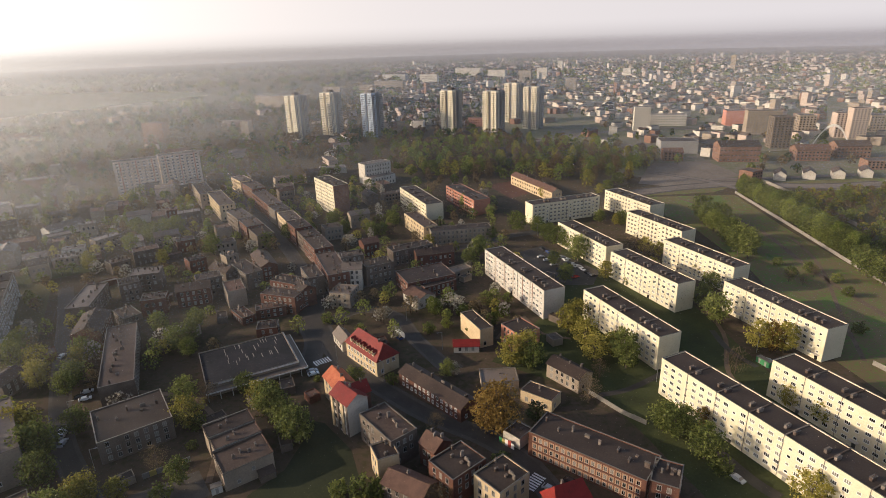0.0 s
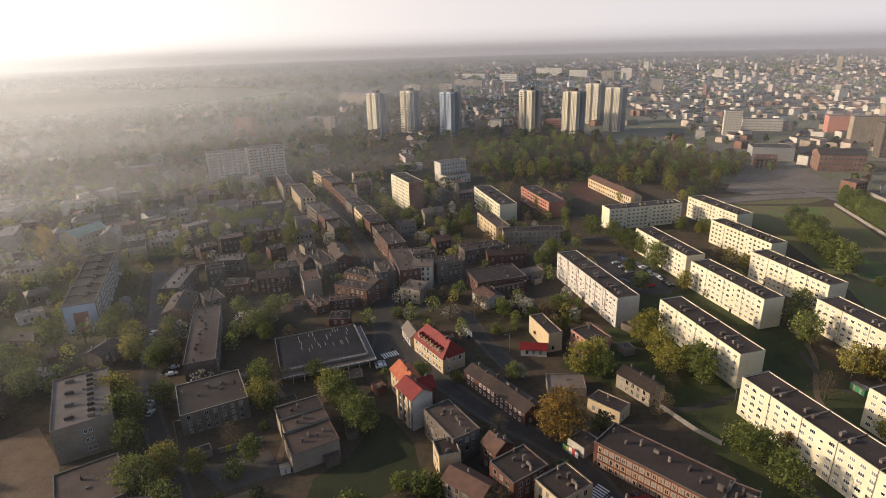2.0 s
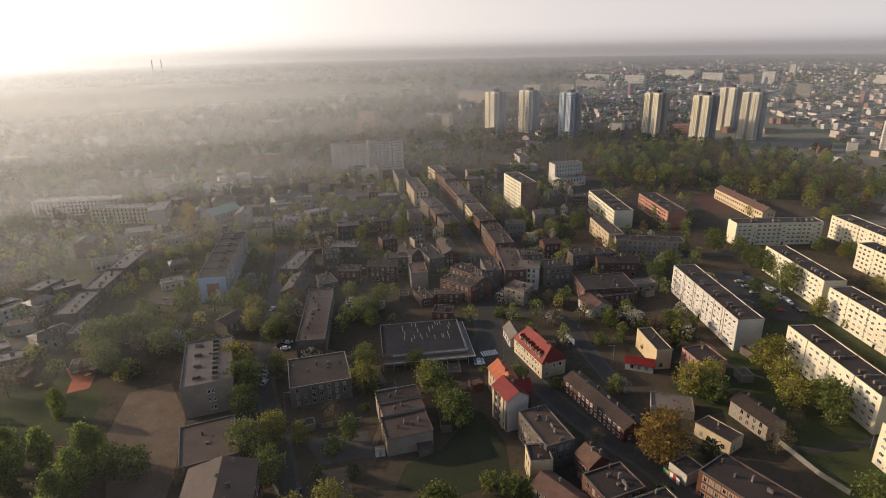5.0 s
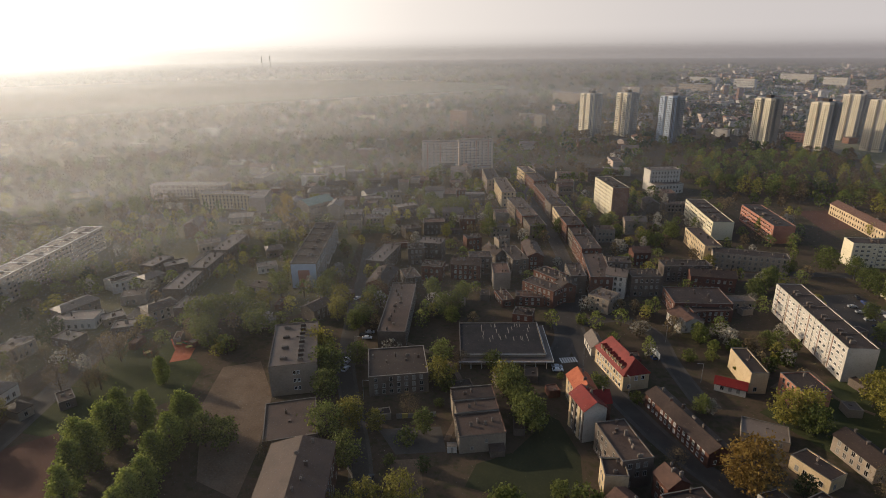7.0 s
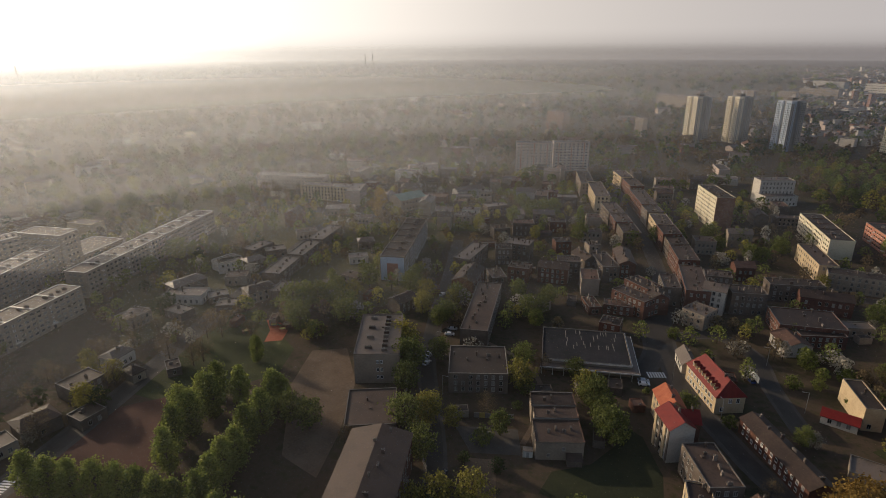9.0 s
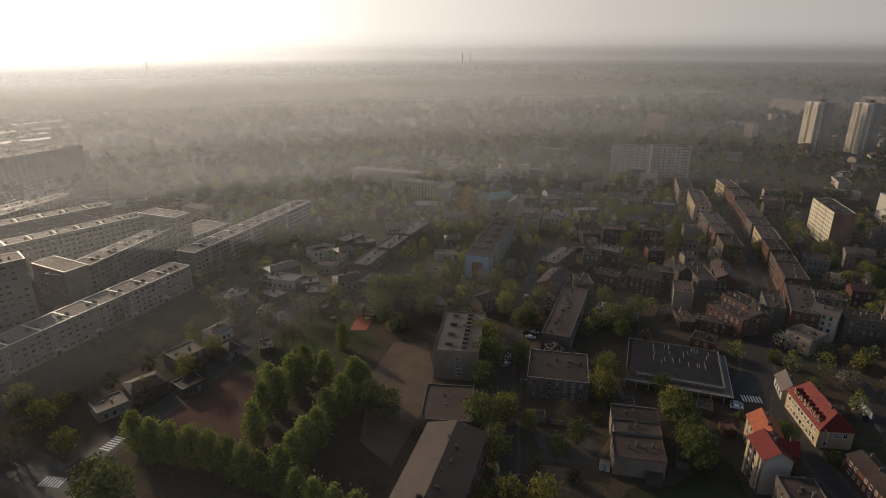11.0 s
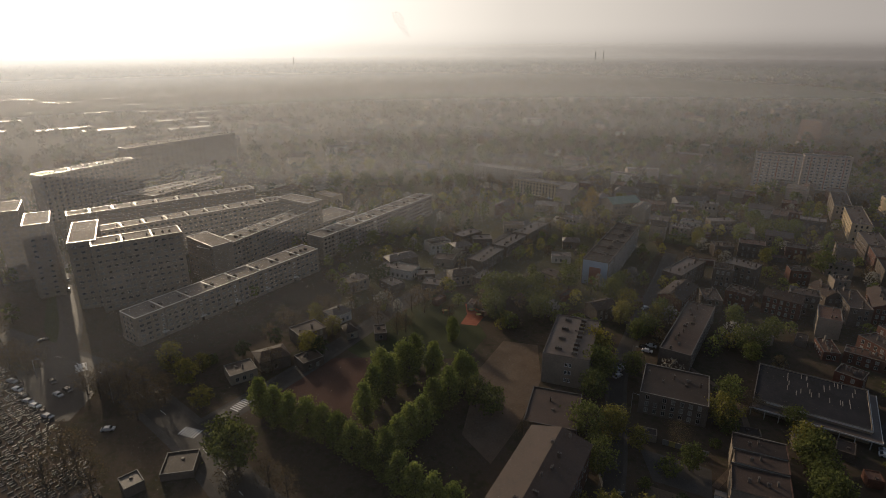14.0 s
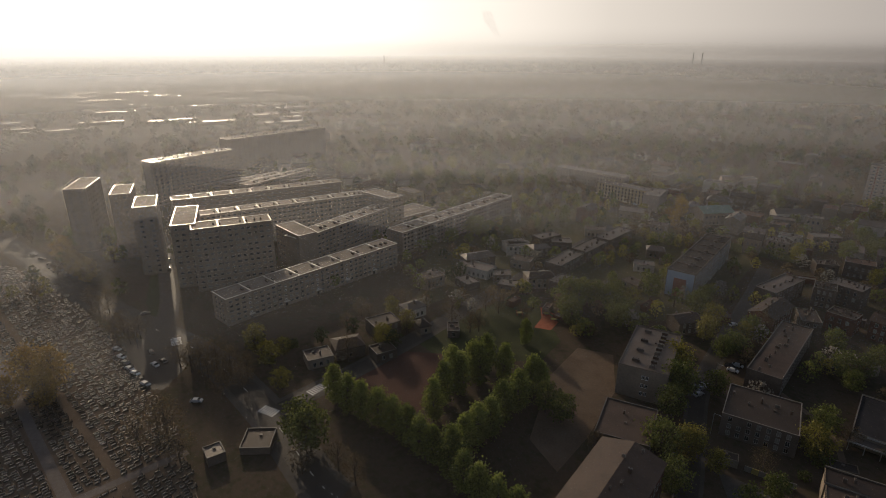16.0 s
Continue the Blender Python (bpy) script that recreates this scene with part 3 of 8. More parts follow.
# ---- kinds of buildings ----
def prefab_block(x, y, L, W, h, turn, floors=5, section=12.0, wall="white_wall", gable_mat=None, roof="bitumen", strips=None, group="five-storey flats", label="", sides="f", seed=1, bars_on_roof=True, stair=True, bay=3.0, end_mat=None, near_end="l", frames="frame", coping="dull_coping"):
    label = label or "cream panel block of flats with a dark flat roof"
    b = thing("apartment_block", pose(x, y, 0, 0, 0, turn), label, "apartment building", group)
    occupy(x, y, L, W, turn)
    body(b, L, W, h, wall)
    top = roof_flat(b, L, W, h, roof, coping_mat=coping, edge=0.2 if coping == "dull_coping" else 0.38)
    step = (h - 1.6) / floors
    n = max(2, round((L - 1.6) / bay))
    for face in sides:
        if face in "fb":
            windows(b, L, W, face, floors, n, 1.55, step, (1.55, 1.05), bars=2, margin=0.8, frame_mat=frames, pattern=(lambda i, k: i % 6 != 3) if stair else None, seed=seed)
            if stair:
                me = window_mesh(0.9, 0.7, 0)
                for i in range(3, n, 6):
                    for k in range(floors - 1):
                        part("stair_window", me, b, at=side_pose(face, L, W, 0.8 + (L - 1.6) * (i + 0.5) / n, 1.6 + (k + 0.6) * step))
                    if face == "f":
                        u = -L / 2 + 0.8 + (L - 1.6) * (i + 0.5) / n
                        c = Form("pale_wall")
                        c.box(u - 1.4, u + 1.4, -W / 2 - 1.3, -W / 2 - 0.01, 2.45, 2.65, bottom=True)
                        part("porch_roof", c, b)
                        d = Form("glass")
                        d.box(u - 0.6, u + 0.6, -W / 2 - 0.04, -W / 2 - 0.003, 0.0, 2.2)
                        part("door", d, b, "dark entrance door")
        else:
            windows(b, L, W, face, floors, max(2, int(W / 4)), 1.55, step, (1.2, 1.2), bars=1, margin=2.0, seed=seed, frame_mat=frames)
    if end_mat:
        g = Form(end_mat, "pink_wall")
        sx = -1 if near_end == "l" else 1
        xs = sorted((sx * (L / 2 + 0.004), sx * (L / 2 + 0.06)))
        g.box(*xs, -W / 2 + 0.3, W / 2 - 0.3, 0.5, h - 0.6, 0, bottom=True)
        xs = sorted((sx * (L / 2 + 0.06), sx * (L / 2 + 0.1)))
        g.box(*xs, -W * 0.22, W * 0.22, 0.6, h * 0.72, 1)
        part("end_panel", g, b, "pale blue end wall with a salmon field")
    # brownish skin over one end; its dark tone also paints in that end's shade
    if gable_mat:
        g = Form(gable_mat)
        g.box(L / 2 + 0.004, L / 2 + 0.06, -W / 2 + 0.02, W / 2 - 0.02, 0.0, h - 0.1, bottom=True)
        part("end_cladding", g, b, "brownish end wall with shade put into its tone")
    if strips:
        s = Form(strips)
        s.box(-0.3, 0.3, -0.03, 0, 0.4, h - 0.3)
        me = s.mesh("colour_strip")
        for i in range(1, n, 3):
            part("colour_strip", me, b, "rust-red vertical strip", at=pose(-L / 2 + 0.8 + (L - 1.6) * i / n, -W / 2 - 0.003, 0))
    if bars_on_roof:
        k = max(1, round(L / section))
        wall_form = Form("chimney" if coping == "dull_coping" else coping)
        wall_form.box(-0.14, 0.14, -W / 2 + 0.26, W / 2 - 0.26, -0.5, 0.1)
        if coping == "bright_coping":
            a = W / 2 - 0.26
            wall_form.face([(0.3, -a, 0.11), (0.3, a, 0.11), (0, a, 0.13), (0, -a, 0.13)])
            wall_form.face([(-0.3, a, 0.11), (-0.3, -a, 0.11), (0, -a, 0.13), (0, a, 0.13)])
        me = wall_form.mesh("fire_wall")
        for i in range(1, k):
            u = -L / 2 + L * i / k
            part("fire_wall", me, top, at=pose(u, 0, h))
        pipe = Form("dull_coping")
        pipe.box(-0.07, 0.07, -0.14, -0.004, 0.0, h)
        pipe_mesh = pipe.mesh("downpipe")
        for i in range(1, k):
            part("downpipe", pipe_mesh, b, at=pose(-L / 2 + L * i / k, -W / 2, 0))
        for i in range(k):
            u = -L / 2 + L * (i + 0.95 if i < k - 1 else i + 0.5) / k
            for dx, dy in ((-1.5, -1.3), (1.5, -1.7)):
                part("chimney", chimney_form(0.8, 2.0, 1.0, 3), top, at=pose(max(-L / 2 + 2, min(L / 2 - 2, u + dx)), dy, h - 0.3, 0, 0, 90))
    return b


def tenement(x, y, L, W, h, turn, wall="brick_wall", roof="felt", floors=3, bays=0, rise=0.0, hip=0.0, sides="fr", label="", category="tenement house", name="tenement", chimneys=3, group="", seed=1, tilt=0.0, win=(1.05, 1.6), skip=0.06, coping=True, gable=None, trim=None, edge_mat="dull_coping", frames="dull_frame", surround=None):
    b = thing(name, pose(x, y, 0, 0, 0, turn), label or "old soot-stained brick tenement with a felt roof", category, group)
    occupy(x, y, L, W, turn)
    rng = random.Random(seed)
    if rise:
        body(b, L, W, h, wall, top=True)
        cover = roof_pitched(b, L, W, h, rise, roof, hip, wall_mat=gable or wall)
    else:
        body(b, L, W, h, wall)
        cover = roof_flat(b, L, W, h, roof, coping, tilt, coping_mat=edge_mat)
    step = (h - 0.7) / floors
    for face in sides:
        run = L if face in "fb" else W
        n = bays if (bays and face == "f") else max(1, round((run - 1.6) / 2.9))
        windows(b, L, W, face, floors, n, 0.95, step, (win[0], min(win[1], step - 1.0)), skip=skip if face == "f" else 0.3, seed=seed + ord(face), frame_mat=frames, surround=surround)
    if trim:
        t = Form(trim)
        for k in range(1, floors):
            t.box(-L / 2 - 0.05, L / 2 + 0.05, -W / 2 - 0.08, -W / 2 - 0.002, k * step + 0.3, k * step + 0.5, bottom=True)
        part("cornice", t, b)
    top = h - 0.3 if not rise else h
    for i in range(chimneys):
        u = -L / 2 + L * (i + 0.5 + 0.25 * (rng.random() - 0.5)) / chimneys
        v = (rng.random() - 0.5) * W * 0.5
        z = top if not rise else h + rise * (1 - abs(v) / (W / 2)) - 0.2
        part("chimney", chimney_form(0.45, rng.choice((0.7, 1.0, 1.5)), rng.choice((0.9, 1.3, 1.7)), rng.choice((1, 2, 3))), cover, at=pose(u, v, z, 0, 0, rng.choice((0, 90))))
    if not rise:
        g = Form("pale_roof")
        for i in range(rng.randint(1, 3)):
            u, v = (rng.random() - 0.5) * L * 0.7, (rng.random() - 0.5) * W * 0.5
            if i == 0:
                g.box(u - 0.4, u + 0.4, v - 0.4, v + 0.4, h - 0.35, h + 0.1 + 0.3 * rng.random())
        part("roof_hatch", g, cover)
    return b


def high_rise(x, y, s, h, turn, floors=22, accent="tower_wall", label=""):
    """A tower with a notched square plan; pale panels on the wings and grey ones in the notches. The side away from the
    sun is greyed as painted shade.
    """
    b = thing("tower_block", pose(x, y, 0, 0, 0, turn), label or "tall beige panel tower block with balcony rows", "apartment tower", "row of tower blocks")
    occupy(x, y, s, s, turn)
    q = s / 2
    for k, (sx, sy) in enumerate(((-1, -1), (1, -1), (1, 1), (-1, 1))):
        # the wing away from the sun is grey: shade put into its colour
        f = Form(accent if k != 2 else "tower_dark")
        x0, x1 = sorted((sx * q, sx * 0.14 * s))
        y0, y1 = sorted((sy * q, sy * 0.14 * s))
        f.box(x0, x1, y0, y1, -0.3, h + (0.6 if k % 2 else 0))
        part("wing", f, b)
    c = Form("tower_dark", "bitumen")
    c.box(-0.36 * s, 0.36 * s, -0.36 * s, 0.36 * s, -0.3, h + 1.0)
    c.box(-0.16 * s, 0.16 * s, -0.16 * s, 0.16 * s, h + 1.0, h + 4.0, 1)
    part("core", c, b)
    step = (h - 3) / floors
    e = 0.32 * s
    # last number 0: sides away from the sun, balconies greyed as painted shade
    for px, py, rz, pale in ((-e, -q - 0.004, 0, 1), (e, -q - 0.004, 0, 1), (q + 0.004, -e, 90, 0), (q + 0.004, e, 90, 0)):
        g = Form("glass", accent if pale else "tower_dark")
        for k in range(floors):
            z = 2.6 + k * step
            for i in (-1, 0, 1):
                u = i * 0.11 * s
                g.box(u - 0.6, u + 0.6, -0.03, 0, z, z + 1.2, 0)
            g.box(-0.17 * s, 0.02 * s, -0.9, 0.0, z - 0.95, z - 0.1, 1, bottom=True)
        tagged(part("balconies", g, b, at=pose(px, py, 0, 0, 0, rz)), kind="stuff")
    for u, v in ((-2, 1), (2.5, -1)):
        m = Form("parapet")
        m.box(u - 0.1, u + 0.1, v - 0.1, v + 0.1, h + 3.9, h + 7.0)
        part("aerial", m, b)
    return b


def far_building(x, y, L, W, h, turn, wall, roof="felt", label="", category="building", rise=0.0, floors=0, name="town_building", group=""):
    b = thing(name, pose(x, y, 0, 0, 0, turn), label or "hazy town building in the distance", category, group)
    occupy(x, y, L, W, turn)
    body(b, L, W, h, wall, top=bool(rise))
    if rise:
        roof_pitched(b, L, W, h, rise, roof, wall_mat=wall)
    else:
        roof_flat(b, L, W, h, roof, coping=False)
    if floors:
        step = (h - 1.5) / floors
        g = Form("glass")
        n = max(2, int(L / 3.2))
        for i in range(n):
            for k in range(floors):
                u, z = -L / 2 + L * (i + 0.5) / n, 1.4 + k * step
                g.box(u - 0.8, u + 0.8, -W / 2 - 0.05, -W / 2 - 0.003, z, z + 1.3)
                if W > 15 and i < 3:
                    v = (i - 1) * W * 0.28
                    g.box(-L / 2 - 0.05, -L / 2 - 0.003, v - 0.8, v + 0.8, z, z + 1.5)
        tagged(part("windows", g, b), kind="stuff")
    return b


def red_roofed_house(x, y, L, W, h, turn):
    b = tenement(x, y, L, W, h, turn, wall="ochre_wall", roof="red_tile", floors=2, rise=5.0, hip=2.5, chimneys=2, name="red_roofed_house", label="cream house with a steep bright red tiled roof", category="house", bays=9, skip=0.0, frames="frame")
    slope = 5.0 / (W / 2)
    for row, (depth, n) in enumerate(((1.3, 8), (2.9, 5))):
        for i in range(n):
            u = -L / 2 + 2.2 + (L - 4.4) * (i + 0.5) / n
            f = Form("ochre_wall", "red_tile", "glass")
            y0, z0 = -W / 2 + depth * 0.5, h + slope * depth * 0.5
            z1 = z0 + (1.5 if row == 0 else 0.7)
            yb = -W / 2 + (z1 - h) / slope + 0.4
            f.box(u - 0.6, u + 0.6, y0, yb, z0 - 0.2, z1)
            f.box(u - 0.4, u + 0.4, y0 - 0.03, y0 - 0.004, z0 + 0.25, z1 - 0.15, 2)
            f.face([(u - 0.8, y0 - 0.2, z1), (u, y0 - 0.2, z1 + 0.6), (u, yb + 0.8, z1 + 0.6), (u - 0.8, yb, z1)], 1)
            f.face([(u + 0.8, y0 - 0.2, z1), (u + 0.8, yb, z1), (u, yb + 0.8, z1 + 0.6), (u, y0 - 0.2, z1 + 0.6)], 1)
            f.face([(u - 0.7, y0 - 0.02, z1), (u + 0.7, y0 - 0.02, z1), (u, y0 - 0.02, z1 + 0.55)], 0)
            part("dormer", f, b, "dormer with a red tiled cap")
    return b


def market_hall(x, y, L, W, h, turn):
    b = thing("market_hall", pose(x, y, 0, 0, 0, turn), "low shop hall with a blue-grey roof and pale canopy", "shop", "")
    occupy(x, y, L, W, turn)
    body(b, L, W, h, "grey_wall")
    roof_flat(b, L, W, h, "slate_roof", coping_mat="dull_coping")
    c = Form("pale_roof")
    c.box(-L / 2 - 0.5, L / 2 + 2.6, -W / 2 - 3.4, -W / 2 - 0.01, h - 1.9, h - 1.5, bottom=True)
    c.box(L / 2 + 0.01, L / 2 + 2.6, -W / 2 - 0.01, W / 2, h - 1.9, h - 1.5, bottom=True)
    cover = part("canopy", c, b, "dull sheet metal canopy")
    for x0, x1, y0, y1, z in ((-L / 2 - 0.6, L / 2 + 2.7, -W / 2 - 3.6, -W / 2 - 3.41, h - 1.9), (L / 2 + 2.61, L / 2 + 2.8, -W / 2 - 3.4, W / 2, h - 1.9), (-L / 2 + 4.0, L / 2, -W / 2 - 0.28, -W / 2 - 0.02, h - 0.55), (L / 2 + 0.02, L / 2 + 0.28, -W / 2, W / 2, h - 0.55)):
        e = Form("parapet")
        e.box(x0, x1, y0, y1, z, z + 0.5, bottom=True)
        part("fascia", e, cover, "pale metal edge band")
    for i in range(9):
        p = Form("parapet")
        u = -L / 2 + L * i / 8
        p.box(u - 0.12, u + 0.12, -W / 2 - 3.3, -W / 2 - 3.06, 0, h - 1.9)
        part("post", p, b)
    rng = random.Random(5)
    v = Form("concrete")
    v.box(-0.12, 0.12, -1.6, 1.6, -0.3, -0.18)
    me = v.mesh("skylight")
    for i in range(26):
        part("skylight", me, b, "pale roof light strip", at=pose(L * (rng.random() * 0.62 - 0.22), W * (rng.random() * 0.55 - 0.1), h, 0, 0, 0))
    return b


def stepped_house(x, y, L, W, h, turn):
    """Three felt roofs that step up from the front to the back, with party walls between."""
    b = thing("stepped_house", pose(x, y, 0, 0, 0, turn), "grey rendered house with three stepped brown felt roofs", "house")
    occupy(x, y, L, W, turn)
    y0 = -W / 2
    for k, (depth, lift, slope) in enumerate(((0.46, 0.0, 0.5), (0.25, 0.7, 0.3), (0.29, 1.3, 0.3))):
        y1, top = y0 + depth * W, h + lift
        x0 = -L / 2 + (0.0, 0.8, 0.4)[k]
        w = Form("grey_wall")
        w.box(x0, L / 2, y0 + 0.004 * k, y1, -0.3, top - 0.35, top=False)
        part("wall", w, b)
        r = Form("felt", "dull_coping")
        r.face([(x0 - 0.2, y0, top - 0.3 - slope), (L / 2 + 0.2, y0, top - 0.3), (L / 2 + 0.2, y1, top - 0.3), (x0 - 0.2, y1, top - 0.3 - slope)])
        r.face([(x0 - 0.2, y0, top - 0.6 - slope), (x0 - 0.2, y0, top - 0.3 - slope), (x0 - 0.2, y1, top - 0.3 - slope), (x0 - 0.2, y1, top - 0.6 - slope)], 1)
        r.face([(x0 - 0.2, y0, top - 0.6 - slope), (L / 2 + 0.2, y0, top - 0.6), (L / 2 + 0.2, y0, top - 0.3), (x0 - 0.2, y0, top - 0.3 - slope)], 1)
        cover = part("roof", r, b)
        p = Form("brown_wall", "concrete")
        p.box(x0 - 0.1, L / 2 + 0.1, y1 - 0.22, y1 - 0.002, top - 1.0, top - 0.02)
        p.box(x0 - 0.12, L / 2 + 0.12, y1 - 0.25, y1 + 0.02, top - 0.02, top + 0.03, 1, bottom=True)
        part("party_wall", p, cover)
        p = Form("brown_tile")
        p.box(L / 2 - 0.1, L / 2 + 0.22, y0, y1 - 0.35, top - 0.3, top - 0.1)
        part("verge", p, cover)
        for i in range((4, 2, 2)[k]):
            part("chimney", chimney_form(0.45, 0.9, 1.0, 2), cover, at=pose(x0 + L * (0.3 + 0.16 * i), (y0 + y1) / 2 + (0.6 if i % 2 else -0.8), top - 0.4, 0, 0, 90 * (i % 2)))
        y0 = y1
    me = window_mesh(0.8, 1.1, 0, "dull_frame")
    for u, z in ((4.0, 1.2), (8.5, 3.6), (11.5, 1.2)):
        part("window", me, b, at=side_pose("f", L, W, u, z))
    a = Form("brown_wall", "felt")
    a.box(2.0, 6.5, -W / 2 - 3.0, -W / 2 - 0.01, -0.2, 2.3, 0, top=False)
    a.face([(1.8, -W / 2 - 3.2, 2.2), (6.7, -W / 2 - 3.2, 2.2), (6.7, -W / 2 - 0.01, 2.9), (1.8, -W / 2 - 0.01, 2.9)], 1)
    part("lean_to", a, b, "low lean-to shed with a felt roof")
    return b


def school(x, y, L, W, h, turn):
    b = tenement(x, y, L, W, h, turn, wall="grey_wall", roof="pale_roof", floors=4, bays=4, chimneys=0, sides="lr", name="school_building", label="pale school building with a grey flat roof", category="school", edge_mat="pale_roof")
    me = window_mesh(0.8, 1.3, 1)
    for k in range(3):
        for u in (-0.5, 0.9):
            part("window", me, b, at=side_pose("f", L, W, L * 0.55 + u, 2.0 + 3.2 * k))
    for i in range(9):
        part("chimney", chimney_form(0.8, 2.0, 1.0, 2), b, at=pose(L * 0.16, -W / 2 + 3 + i * (W - 6) / 8, h - 0.3))
    for i in range(4):
        part("chimney", chimney_form(0.7, 2.6, 0.9, 3), b, at=pose(-L * 0.2, -W / 2 + 5 + i * (W - 9) / 3, h - 0.3))
    return b


def car(x, y, turn, colour):
    if ("car", colour) not in SHARED:
        f = Form("car_" + colour, "glass")
        prof = [(-2.1, 0.32), (2.1, 0.32), (2.12, 0.72), (1.25, 0.88), (0.62, 1.36), (-1.1, 1.42), (-1.85, 0.98), (-2.12, 0.9)]
        for s in (-1, 1):
            pts = [(a, s * (0.86 if c < 1.0 else 0.68), c) for a, c in prof]
            f.face(pts if s < 0 else pts[::-1])
        for i in range(len(prof)):
            (a, c), (a2, c2) = prof[i], prof[(i + 1) % len(prof)]
            w, w2 = (0.86 if c < 1.0 else 0.68), (0.86 if c2 < 1.0 else 0.68)
            f.face([(a, -w, c), (a, w, c), (a2, w2, c2), (a2, -w2, c2)], 1 if i in (3, 5) else 0)
        g = Form("glass")
        for s in (-1, 1):
            q = [(-1.5, s * 0.80, 1.0), (0.95, s * 0.80, 0.98), (0.55, s * 0.71, 1.3), (-1.05, s * 0.71, 1.34)]
            g.face(q if s < 0 else q[::-1])
        wh = Form("tyre")
        ring = [(0.32 * math.cos(k / 10 * math.tau), 0.32 * math.sin(k / 10 * math.tau)) for k in range(10)]
        wh.face([(a, -0.1, c) for a, c in ring])
        wh.face([(a, 0.1, c) for a, c in ring][::-1])
        for k in range(10):
            p, q = ring[k], ring[(k + 1) % 10]
            wh.face([(p[0], 0.1, p[1]), (q[0], 0.1, q[1]), (q[0], -0.1, q[1]), (p[0], -0.1, p[1])])
        SHARED["car", colour] = f.mesh("body"), g.mesh("side_windows"), wh.mesh("wheel")
    c = thing("car", pose(x, y, 0.1, 0, 0, turn), {"white": "white", "silver": "silver-grey", "dark": "dark grey", "red": "red", "blue": "dark blue"}[colour] + " car standing on the asphalt", "car", "parked cars")
    bo, gl, wh = SHARED["car", colour]
    part("body", bo, c)
    part("side_windows", gl, c)
    for a in (-1.3, 1.3):
        for s in (-0.78, 0.78):
            part("wheel", wh, c, at=pose(a, s, 0.32))
    return c


def sign_board(x, y, turn):
    t = thing("sign_board", pose(x, y, 0, 0, 0, turn), "shop front boards in red, white, yellow and green", "shop sign")
    for i, (mat, z) in enumerate((("sign_green", 2.1), ("sign_yellow", 1.9), ("frame", 2.3), ("sign_red", 2.6), ("frame", 2.0))):
        f = Form(mat)
        f.box(-3 + i * 1.2, -1.86 + i * 1.2, -0.06, 0.06, 0.0, z)
        part("panel", f, t)


def billboard(x, y, turn):
    t = thing("billboard", pose(x, y, 0, 0, 0, turn), "long white billboard on posts beside the lane", "billboard")
    f = Form("frame")
    f.box(-4, 4, -0.06, 0.06, 1.2, 3.6, bottom=True)
    part("board", f, t)
    for u in (-3, 0, 3):
        g = Form("steel")
        g.box(u - 0.07, u + 0.07, 0.062, 0.2, 0, 3.4)
        part("post", g, t)


def painted_fence(x0, y0, x1, y1):
    d = Vector((x1 - x0, y1 - y0))
    t = thing("painted_fence", pose(x0, y0, 0, 0, 0, math.degrees(math.atan2(d.y, d.x))), "low concrete wall with yellow and pale fields", "fence")
    n = 7
    for i in range(n):
        f = Form("sign_yellow" if i % 2 else "concrete")
        f.box(i * d.length / n, (i + 1) * d.length / n - 0.05, -0.1, 0.1, -0.2, 1.9)
        part("panel", f, t)


def container(x, y, turn, mat, label):
    t = thing("container", pose(x, y, 0.05, 0, 0, turn), label, "container")
    f = Form(mat, "dull_coping")
    f.box(-1.5, 1.5, -1.1, 1.1, 0, 2.3)
    f.box(-1.55, 1.55, -1.15, 1.15, 2.3, 2.42, 1, bottom=True)
    part("body", f, t)
    g = Form("dull_frame")
    g.box(-0.4, 0.4, -1.19, -1.145, 0.1, 2.0)
    part("door", g, t)


def arch_bridge(x0, y0, x1, y1):
    d = Vector((x1 - x0, y1 - y0))
    t = thing("arch_bridge", pose(x0, y0, 0, 0, 0, math.degrees(math.atan2(d.y, d.x))), "white steel arch bridge by the works", "bridge")
    L = d.length
    for s in (-4, 4):
        f = Form("parapet")
        for i in range(24):
            a, c = i / 24, (i + 1) / 24
            za, zc = 22 * 4 * a * (1 - a), 22 * 4 * c * (1 - c)
            for dy in (-0.6, 0.6):
                f.face([(a * L, s + dy, za), (c * L, s + dy, zc), (c * L, s + dy, zc + 1.4), (a * L, s + dy, za + 1.4)])
            f.face([(a * L, s - 0.6, za + 1.4), (c * L, s - 0.6, zc + 1.4), (c * L, s + 0.6, zc + 1.4), (a * L, s + 0.6, za + 1.4)])
            f.face([(a * L, s - 0.6, za), (c * L, s - 0.6, zc), (c * L, s + 0.6, zc), (a * L, s + 0.6, za)])
        part("arch", f, t)
    g = Form("concrete")
    g.box(0, L, -4.5, 4.5, 0.0, 1.2)
    part("deck", g, t)


def play_frame(x, y, turn):
    t = thing("play_frame", pose(x, y, 0.06, 0, 0, turn), "small coloured climbing frame on the playground", "play equipment", "playground frames")
    for u in (-1.2, 1.2):
        for v in (-0.8, 0.8):
            f = Form("sign_red")
            f.box(u - 0.07, u + 0.07, v - 0.07, v + 0.07, 0, 2.2)
            part("post", f, t)
    f = Form("sign_yellow")
    f.box(-1.3, 1.3, -0.9, 0.9, 1.2, 1.3, bottom=True)
    part("platform", f, t)
    g = Form("sign_green")
    g.face([(1.3, -0.4, 1.3), (3.2, -0.4, 0.1), (3.2, 0.4, 0.1), (1.3, 0.4, 1.3)])
    g.face([(1.3, -0.4, 1.2), (1.3, 0.4, 1.2), (3.2, 0.4, 0.0), (3.2, -0.4, 0.0)])
    part("slide", g, t)

